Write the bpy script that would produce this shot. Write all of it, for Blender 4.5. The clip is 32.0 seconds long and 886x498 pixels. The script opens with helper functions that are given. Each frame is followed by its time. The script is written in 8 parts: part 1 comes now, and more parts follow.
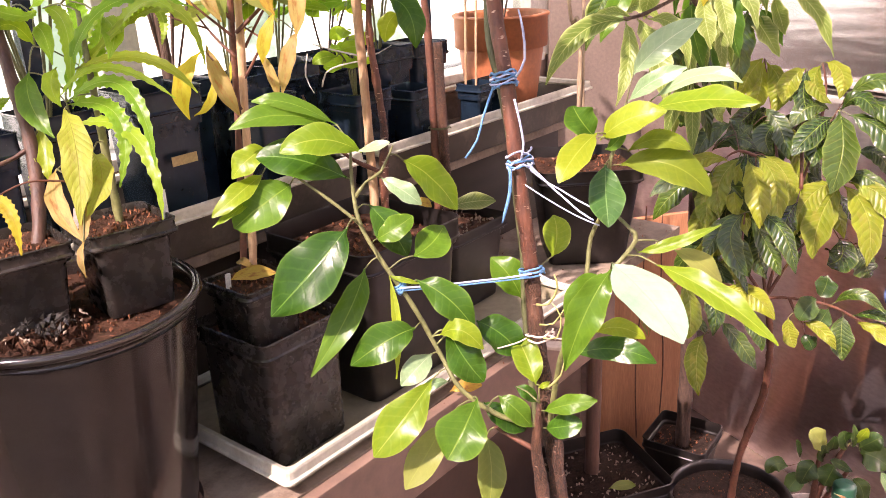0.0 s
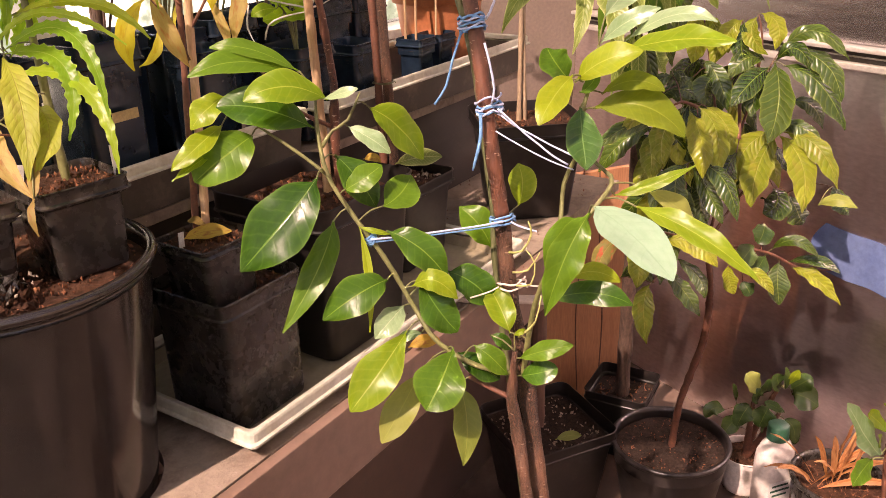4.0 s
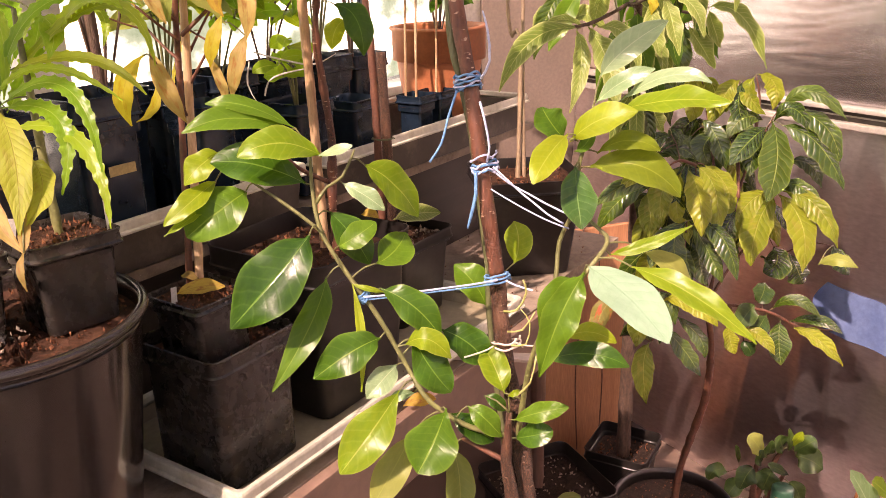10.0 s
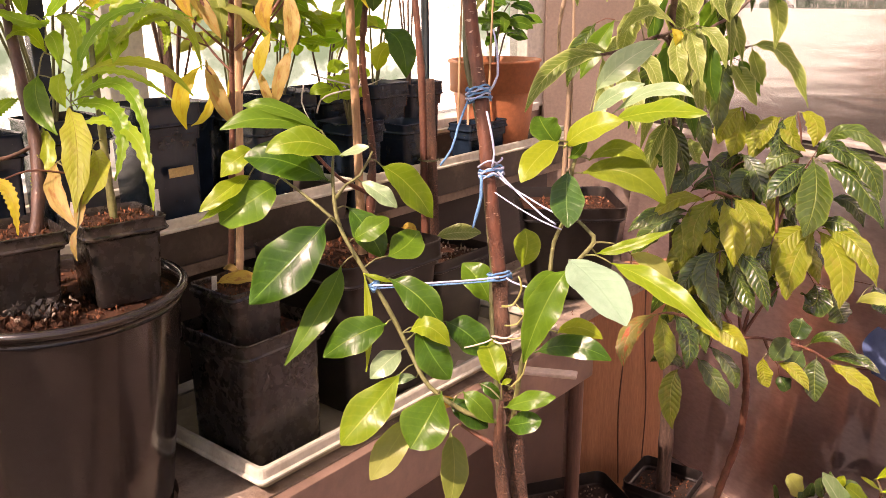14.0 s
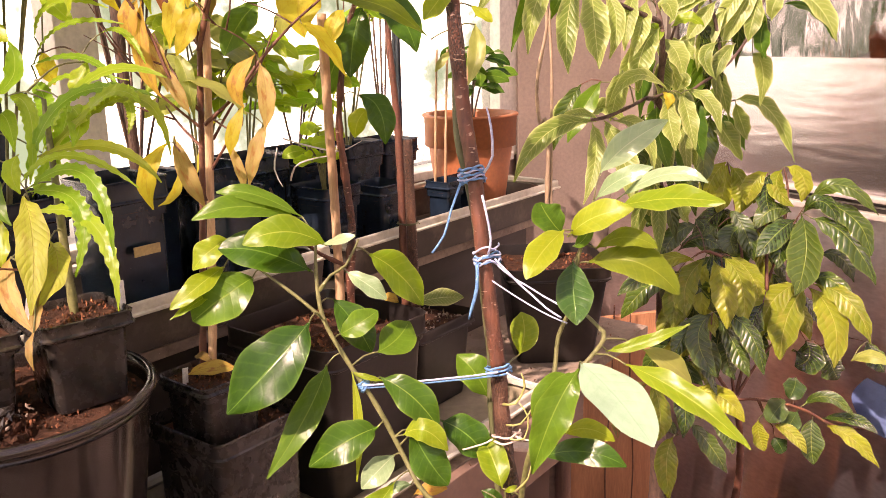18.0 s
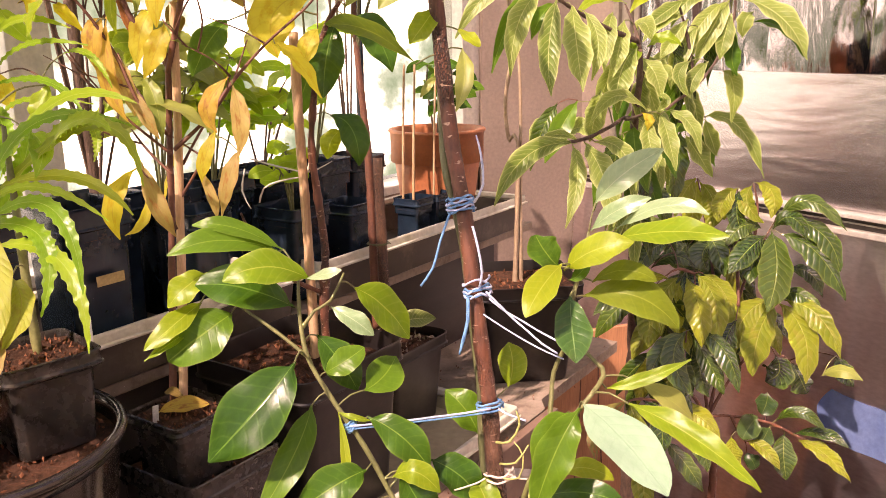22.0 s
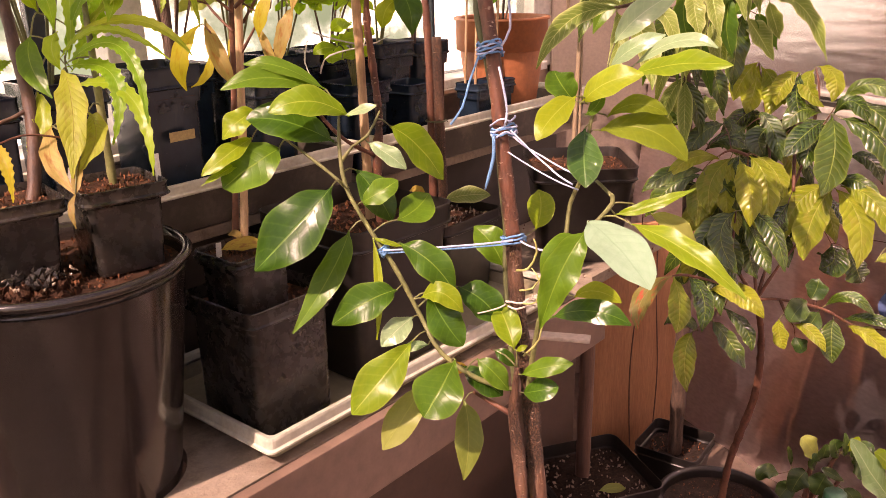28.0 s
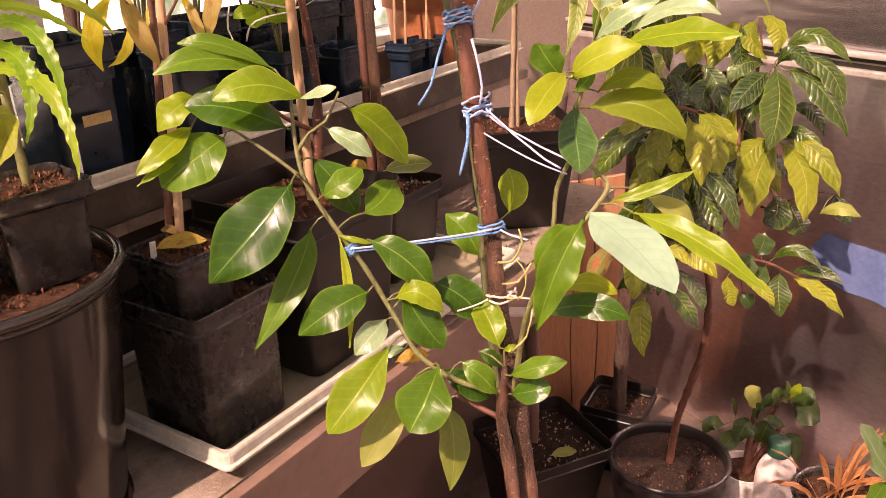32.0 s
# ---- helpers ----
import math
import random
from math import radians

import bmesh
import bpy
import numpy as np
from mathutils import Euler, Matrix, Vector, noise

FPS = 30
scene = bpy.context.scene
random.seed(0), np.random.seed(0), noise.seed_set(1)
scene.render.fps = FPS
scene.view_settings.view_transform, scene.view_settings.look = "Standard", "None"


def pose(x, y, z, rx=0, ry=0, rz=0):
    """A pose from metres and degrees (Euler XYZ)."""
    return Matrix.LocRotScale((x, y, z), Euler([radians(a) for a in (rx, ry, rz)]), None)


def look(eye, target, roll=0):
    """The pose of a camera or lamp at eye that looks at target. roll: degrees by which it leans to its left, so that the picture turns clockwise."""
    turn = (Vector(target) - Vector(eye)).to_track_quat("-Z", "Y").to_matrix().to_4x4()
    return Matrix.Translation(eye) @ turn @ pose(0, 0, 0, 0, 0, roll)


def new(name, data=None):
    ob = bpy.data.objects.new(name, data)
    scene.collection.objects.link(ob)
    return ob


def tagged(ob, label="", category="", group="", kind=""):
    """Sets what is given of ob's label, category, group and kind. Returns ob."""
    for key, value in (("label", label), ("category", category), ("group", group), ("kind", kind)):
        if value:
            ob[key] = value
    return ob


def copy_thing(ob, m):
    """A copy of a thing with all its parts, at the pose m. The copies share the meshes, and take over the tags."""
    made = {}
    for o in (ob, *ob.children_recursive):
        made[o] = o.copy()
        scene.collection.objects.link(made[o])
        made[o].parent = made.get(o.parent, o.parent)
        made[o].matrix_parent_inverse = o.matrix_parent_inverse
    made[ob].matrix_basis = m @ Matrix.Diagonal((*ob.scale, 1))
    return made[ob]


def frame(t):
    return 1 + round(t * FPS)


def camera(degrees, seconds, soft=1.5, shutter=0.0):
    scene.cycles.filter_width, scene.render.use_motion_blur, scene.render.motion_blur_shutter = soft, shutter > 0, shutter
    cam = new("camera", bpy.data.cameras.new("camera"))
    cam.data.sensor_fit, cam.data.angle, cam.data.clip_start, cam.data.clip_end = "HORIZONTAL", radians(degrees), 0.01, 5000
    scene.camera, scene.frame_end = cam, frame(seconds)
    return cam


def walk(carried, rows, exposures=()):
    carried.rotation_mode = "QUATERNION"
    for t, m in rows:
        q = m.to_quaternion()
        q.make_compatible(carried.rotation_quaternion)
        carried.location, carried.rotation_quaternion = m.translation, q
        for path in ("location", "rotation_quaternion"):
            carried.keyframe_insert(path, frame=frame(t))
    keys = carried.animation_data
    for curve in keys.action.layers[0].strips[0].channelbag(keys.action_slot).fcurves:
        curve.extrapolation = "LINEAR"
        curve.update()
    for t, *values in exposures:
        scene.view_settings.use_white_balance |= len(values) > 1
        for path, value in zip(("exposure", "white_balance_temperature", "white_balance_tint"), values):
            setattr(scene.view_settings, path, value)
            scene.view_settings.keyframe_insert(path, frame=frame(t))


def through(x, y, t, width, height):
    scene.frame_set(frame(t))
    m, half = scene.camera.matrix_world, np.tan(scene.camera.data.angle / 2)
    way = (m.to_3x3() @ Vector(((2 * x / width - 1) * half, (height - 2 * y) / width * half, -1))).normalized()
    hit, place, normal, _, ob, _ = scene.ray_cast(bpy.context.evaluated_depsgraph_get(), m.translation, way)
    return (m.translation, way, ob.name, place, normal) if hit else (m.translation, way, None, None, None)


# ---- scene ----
LENS = 54.87
cam = camera(LENS, 32.0, soft=0.5)
# seconds, eye, the point looked at, roll
PATH = [
    (0, (0.358, 0.163, 1.625), (0.186, 1.556, 1.097), -2.69),
    (0.5, (0.363, 0.178, 1.627), (0.192, 1.572, 1.098), -4.61),
    (1, (0.347, 0.197, 1.630), (0.221, 1.583, 1.070), -4.62),
    (1.5, (0.333, 0.226, 1.623), (0.233, 1.609, 1.051), -4.73),
    (2, (0.324, 0.234, 1.619), (0.240, 1.612, 1.034), -4.53),
    (2.5, (0.307, 0.218, 1.609), (0.232, 1.594, 1.016), -4.33),
    (3, (0.287, 0.210, 1.605), (0.233, 1.584, 1.007), -3.98),
    (3.5, (0.278, 0.195, 1.603), (0.239, 1.570, 1.006), -3.09),
    (5.5, (0.399, 0.087, 1.606), (0.333, 1.493, 1.088), 0.57),
    (6, (0.399, 0.080, 1.613), (0.282, 1.494, 1.127), 0.04),
    (6.5, (0.399, 0.090, 1.610), (0.268, 1.506, 1.132), 0.21),
    (7, (0.389, 0.110, 1.611), (0.253, 1.526, 1.135), -0.04),
    (7.5, (0.373, 0.138, 1.620), (0.226, 1.553, 1.143), -0.70),
    (8, (0.358, 0.163, 1.630), (0.209, 1.577, 1.152), -1.98),
    (8.5, (0.335, 0.182, 1.630), (0.202, 1.597, 1.149), -1.93),
    (9, (0.308, 0.200, 1.624), (0.191, 1.615, 1.141), -2.07),
    (9.5, (0.301, 0.202, 1.614), (0.236, 1.616, 1.116), -1.77),
    (10, (0.306, 0.181, 1.603), (0.271, 1.595, 1.102), -1.62),
    (10.5, (0.334, 0.153, 1.608), (0.326, 1.566, 1.105), -1.31),
    (11, (0.374, 0.110, 1.607), (0.321, 1.522, 1.104), -1.27),
    (11.5, (0.399, 0.079, 1.607), (0.279, 1.500, 1.141), -1.02),
    (12, (0.416, 0.065, 1.607), (0.278, 1.492, 1.166), -1.31),
    (12.5, (0.416, 0.064, 1.608), (0.238, 1.488, 1.171), -1.59),
    (13, (0.409, 0.071, 1.596), (0.224, 1.496, 1.165), -1.02),
    (13.5, (0.408, 0.075, 1.592), (0.222, 1.499, 1.160), -0.66),
    (14, (0.402, 0.088, 1.573), (0.225, 1.516, 1.149), -0.49),
    (14.5, (0.387, 0.102, 1.534), (0.218, 1.532, 1.115), -1.32),
    (16.5, (0.379, 0.115, 1.529), (0.254, 1.543, 1.089), -1.05),
    (17, (0.379, 0.115, 1.529), (0.255, 1.544, 1.090), -1.16),
    (17.5, (0.386, 0.142, 1.564), (0.263, 1.571, 1.124), -1.01),
    (18, (0.360, 0.180, 1.618), (0.242, 1.629, 1.250), -1.13),
    (18.5, (0.326, 0.233, 1.690), (0.252, 1.704, 1.406), -0.10),
    (19, (0.284, 0.288, 1.763), (0.236, 1.777, 1.588), 0.67),
    (19.5, (0.264, 0.340, 1.821), (0.205, 1.832, 1.673), 0.89),
    (20, (0.265, 0.362, 1.831), (0.206, 1.854, 1.690), 0.90),
    (20.5, (0.279, 0.331, 1.759), (0.228, 1.818, 1.573), -0.42),
    (21, (0.298, 0.295, 1.703), (0.243, 1.769, 1.433), -0.97),
    (21.5, (0.306, 0.256, 1.659), (0.268, 1.720, 1.335), -1.06),
    (22, (0.316, 0.221, 1.639), (0.283, 1.677, 1.279), -0.91),
    (22.5, (0.345, 0.173, 1.616), (0.320, 1.618, 1.214), -1.17),
    (23, (0.380, 0.115, 1.598), (0.313, 1.545, 1.151), -1.58),
    (23.5, (0.399, 0.075, 1.582), (0.269, 1.497, 1.123), -1.49),
    (24, (0.393, 0.070, 1.580), (0.223, 1.487, 1.116), -1.60),
    (24.5, (0.396, 0.077, 1.576), (0.221, 1.491, 1.107), -1.67),
    (26.5, (0.397, 0.104, 1.559), (0.222, 1.517, 1.086), -1.16),
    (27, (0.389, 0.111, 1.559), (0.210, 1.520, 1.077), -1.21),
    (27.5, (0.386, 0.118, 1.559), (0.201, 1.526, 1.076), -1.27),
    (28, (0.390, 0.123, 1.561), (0.205, 1.530, 1.077), -1.30),
    (28.5, (0.390, 0.118, 1.565), (0.212, 1.526, 1.080), -1.43),
    (29, (0.382, 0.119, 1.565), (0.202, 1.527, 1.079), -1.45),
    (29.5, (0.383, 0.134, 1.566), (0.201, 1.542, 1.080), -1.90),
    (30, (0.380, 0.155, 1.573), (0.199, 1.562, 1.086), -2.27),
    (30.5, (0.364, 0.165, 1.582), (0.190, 1.566, 1.076), -2.28),
    (31, (0.347, 0.176, 1.579), (0.202, 1.573, 1.053), -2.75),
    (31.5, (0.325, 0.196, 1.580), (0.233, 1.585, 1.022), -2.61),
    (32, (0.307, 0.226, 1.577), (0.282, 1.613, 1.005), -2.01),
]
walk(cam, [(t, look(eye, target, roll)) for t, eye, target, roll in PATH],
     exposures=[(0, 0.93, 7000, 37), (0.6, 0.74, 7650, 37), (1.6, 0.43, 8300, 40), (3.5, 0.40, 8300, 40), (6, 0.56, 8250, 38), (8.5, 0.5, 8150, 37), (11, 0.60, 8250, 43), (13, 0.57, 8200, 41), (16.5, 0.52, 8250, 42), (17.4, 0.54, 8250, 42), (18.0, 0.66, 8150, 43), (18.4, 0.74, 8050, 43), (19, 0.90, 7700, 42), (20.6, 0.90, 7700, 42), (21.4, 0.69, 8050, 41), (22.4, 0.54, 8150, 41), (23.2, 0.51, 8150, 41), (26.5, 0.44, 8650, 47), (32, 0.41, 8700, 48)])

# ---------------------------------------------------------------- light
SUN_ELEVATION, SUN_AZIMUTH = 48.0, 213.0   # degrees; azimuth clockwise from +y
world = bpy.data.worlds.new("world")
scene.world = world
world.use_nodes = True
wn = world.node_tree
sky = wn.nodes.new("ShaderNodeTexSky")
sky.sky_type = "NISHITA"
sky.sun_disc = False
sky.sun_elevation = radians(SUN_ELEVATION)
sky.sun_rotation = radians(SUN_AZIMUTH)
wn.links.new(sky.outputs[0], wn.nodes["Background"].inputs["Color"])
wn.nodes["Background"].inputs["Strength"].default_value = 0.15
sun = new("sun", bpy.data.lights.new("sun", "SUN"))
sun.data.energy, sun.data.angle, sun.data.color = 5.0, radians(0.6), (1.0, 0.93, 0.84)
_az, _el = radians(SUN_AZIMUTH), radians(SUN_ELEVATION)
sun.matrix_basis = look((math.sin(_az) * math.cos(_el) * 8, math.cos(_az) * math.cos(_el) * 8, math.sin(_el) * 8), (0, 0, 0))

# ---------------------------------------------------------------- materials
def material(name, rough=0.6, metal=0.0, spec=0.5):
    mat = bpy.data.materials.new(name)
    mat.use_nodes = True
    nt = mat.node_tree
    bsdf = nt.nodes["Principled BSDF"]
    bsdf.inputs["Roughness"].default_value = rough
    bsdf.inputs["Metallic"].default_value = metal
    bsdf.inputs["Specular IOR Level"].default_value = spec
    return mat, nt, bsdf


def noise_node(nt, scale, detail=4.0, rough=0.55, stretch=None, coord="Object"):
    tc = nt.nodes.new("ShaderNodeTexCoord")
    out = tc.outputs[coord]
    if stretch:
        mp = nt.nodes.new("ShaderNodeMapping")
        mp.inputs["Scale"].default_value = stretch
        nt.links.new(out, mp.inputs["Vector"])
        out = mp.outputs["Vector"]
    nz = nt.nodes.new("ShaderNodeTexNoise")
    nz.inputs["Scale"].default_value = scale
    nz.inputs["Detail"].default_value = detail
    nz.inputs["Roughness"].default_value = rough
    nt.links.new(out, nz.inputs["Vector"])
    return nz.outputs["Fac"]


def ramp(nt, fac, stops):
    r = nt.nodes.new("ShaderNodeValToRGB")
    el = r.color_ramp.elements
    while len(el) < len(stops):
        el.new(0.5)
    for e, (p, c) in zip(el, stops):
        e.position = p
        e.color = (*c, 1) if len(c) == 3 else c
    nt.links.new(fac, r.inputs["Fac"])
    return r.outputs["Color"]


def mix(nt, fac, a, b, mode="MIX"):
    m = nt.nodes.new("ShaderNodeMix")
    m.data_type, m.blend_type = "RGBA", mode
    for sock, v in ((m.inputs[0], fac), (m.inputs[6], a), (m.inputs[7], b)):
        if hasattr(v, "is_output"):
            nt.links.new(v, sock)
        elif isinstance(v, (int, float)):
            sock.default_value = v
        else:
            sock.default_value = (*v, 1)
    return m.outputs[2]


def math_node(nt, op, a, b=0.0, c=0.0):
    m = nt.nodes.new("ShaderNodeMath")
    m.operation = op
    for sock, v in zip(m.inputs, (a, b, c)):
        if hasattr(v, "is_output"):
            nt.links.new(v, sock)
        else:
            sock.default_value = v
    return m.outputs[0]


def bump(nt, bsdf, height, strength=0.3, dist=0.002):
    b = nt.nodes.new("ShaderNodeBump")
    b.inputs["Strength"].default_value = strength
    b.inputs["Distance"].default_value = dist
    nt.links.new(height, b.inputs["Height"])
    nt.links.new(b.outputs["Normal"], bsdf.inputs["Normal"])


def surface(name, lo, hi, scale, rough=0.6, fine=None, metal=0.0, spec=0.5, bump_amt=0.3, bump_dist=0.002, stretch=None, dirt=None, rough_var=0.15, specks=None):
    """A plain stuff: two colours mixed by a broad noise, a fine grain for relief, and dirt in patches."""
    mat, nt, bsdf = material(name, rough, metal, spec)
    broad = noise_node(nt, scale, 5, 0.6, stretch)
    col = ramp(nt, broad, [(0.3, lo), (0.72, hi)])
    grain = noise_node(nt, fine or scale * 9, 4, 0.6, stretch)
    shade = ramp(nt, grain, [(0.25, (0.75,) * 3), (0.75, (1.12,) * 3)])
    col = mix(nt, 1.0, col, shade, "MULTIPLY")
    if dirt:
        patch = ramp(nt, noise_node(nt, scale * 2.3, 6, 0.7), [(0.52, (0, 0, 0)), (0.7, (1, 1, 1))])
        col = mix(nt, patch, col, dirt)
    if specks:
        dots = ramp(nt, noise_node(nt, 210.0, 2, 0.5), [(0.74, (0, 0, 0)), (0.79, (1, 1, 1))])
        smear = ramp(nt, noise_node(nt, 30.0, 5, 0.7, (1, 1, 0.25)), [(0.60, (0, 0, 0)), (0.74, (0.5, 0.5, 0.5))])
        col = mix(nt, dots, col, specks)
        col = mix(nt, smear, col, [0.4 * v for v in specks])
    nt.links.new(col, bsdf.inputs["Base Color"])
    rr = nt.nodes.new("ShaderNodeMapRange")
    rr.inputs["To Min"].default_value = max(0.02, rough - rough_var)
    rr.inputs["To Max"].default_value = min(1.0, rough + rough_var)
    nt.links.new(grain, rr.inputs["Value"])
    nt.links.new(rr.outputs["Result"], bsdf.inputs["Roughness"])
    bump(nt, bsdf, grain, bump_amt, bump_dist)
    return mat


def leaf_material(name, blade, edge, vein, rough=0.35, through=0.45, ribs=9.0, rib_bump=0.5, blotch=None, glow=None, gloss=0.5, rib_tint=0.12, ripple=0.55, sharp=0.25, rim_tint=0.5, specks=0.0, rim_power=14.0):
    """A leaf blade: midrib and slanting side veins by the blade's own coordinates, tint by object, light through the blade."""
    mat, nt, bsdf = material(name, rough, 0.0, gloss)
    uv = nt.nodes.new("ShaderNodeTexCoord")
    sep = nt.nodes.new("ShaderNodeSeparateXYZ")
    nt.links.new(uv.outputs["UV"], sep.inputs[0])
    across = math_node(nt, "ABSOLUTE", math_node(nt, "MULTIPLY_ADD", sep.outputs[0], 2.0, -1.0))
    along = sep.outputs[1]
    wob = noise_node(nt, 5.0, 2, 0.5, None, "UV")
    slant = math_node(nt, "SUBTRACT", along, math_node(nt, "MULTIPLY", across, 0.16))
    slant = math_node(nt, "MULTIPLY_ADD", wob, 0.05, slant)
    wave = math_node(nt, "SINE", math_node(nt, "MULTIPLY", slant, ribs * 6.2832))
    rib = math_node(nt, "POWER", math_node(nt, "MULTIPLY_ADD", wave, 0.5, 0.5), 14.0)
    mid = nt.nodes.new("ShaderNodeMapRange")
    mid.inputs["From Min"].default_value, mid.inputs["From Max"].default_value = 0.018, 0.048
    mid.inputs["To Min"].default_value, mid.inputs["To Max"].default_value = 1.0, 0.0
    nt.links.new(across, mid.inputs["Value"])
    rim = math_node(nt, "POWER", across, rim_power)
    mott = noise_node(nt, 7.0, 4, 0.6, None, "UV")
    rand = nt.nodes.new("ShaderNodeObjectInfo").outputs["Random"]
    tone = ramp(nt, math_node(nt, "MULTIPLY_ADD", mott, 0.6, math_node(nt, "MULTIPLY_ADD", rand, 0.6, -0.1)), [(0.2, blade), (0.85, edge)])
    if blotch:
        spots = ramp(nt, noise_node(nt, 3.2, 5, 0.65, None, "UV"), [(0.5, (0, 0, 0)), (0.62, (1, 1, 1))])
        tone = mix(nt, spots, tone, blotch)
    if specks:
        dots = ramp(nt, noise_node(nt, 24.0, 3, 0.6, None, "UV"), [(0.70, (0, 0, 0)), (0.76, (specks,) * 3)])
        tone = mix(nt, dots, tone, (0.20, 0.12, 0.03))
    col = mix(nt, math_node(nt, "MULTIPLY", rib, rib_tint), tone, vein)
    col = mix(nt, math_node(nt, "MULTIPLY", mid.outputs[0], 0.6), col, vein)
    col = mix(nt, math_node(nt, "MULTIPLY", rim, rim_tint), col, vein)
    nt.links.new(col, bsdf.inputs["Base Color"])
    relief = math_node(nt, "MULTIPLY_ADD", rib, -sharp, math_node(nt, "MULTIPLY_ADD", mott, 0.5, math_node(nt, "MULTIPLY", noise_node(nt, 38.0, 3, 0.6, None, "UV"), 0.22)))
    relief = math_node(nt, "MULTIPLY_ADD", math_node(nt, "MULTIPLY_ADD", wave, 0.5, 0.5), -ripple, relief)
    relief = math_node(nt, "MULTIPLY_ADD", mid.outputs[0], -0.8, relief)
    bump(nt, bsdf, relief, rib_bump, 0.0016)
    tr = nt.nodes.new("ShaderNodeBsdfTranslucent")
    nt.links.new(mix(nt, 1.0, col, glow or (1.0, 1.0, 0.55), "MULTIPLY"), tr.inputs["Color"])
    ms = nt.nodes.new("ShaderNodeMixShader")
    ms.inputs[0].default_value = through
    out = nt.nodes["Material Output"]
    nt.links.new(bsdf.outputs[0], ms.inputs[1])
    nt.links.new(tr.outputs[0], ms.inputs[2])
    nt.links.new(ms.outputs[0], out.inputs["Surface"])
    return mat


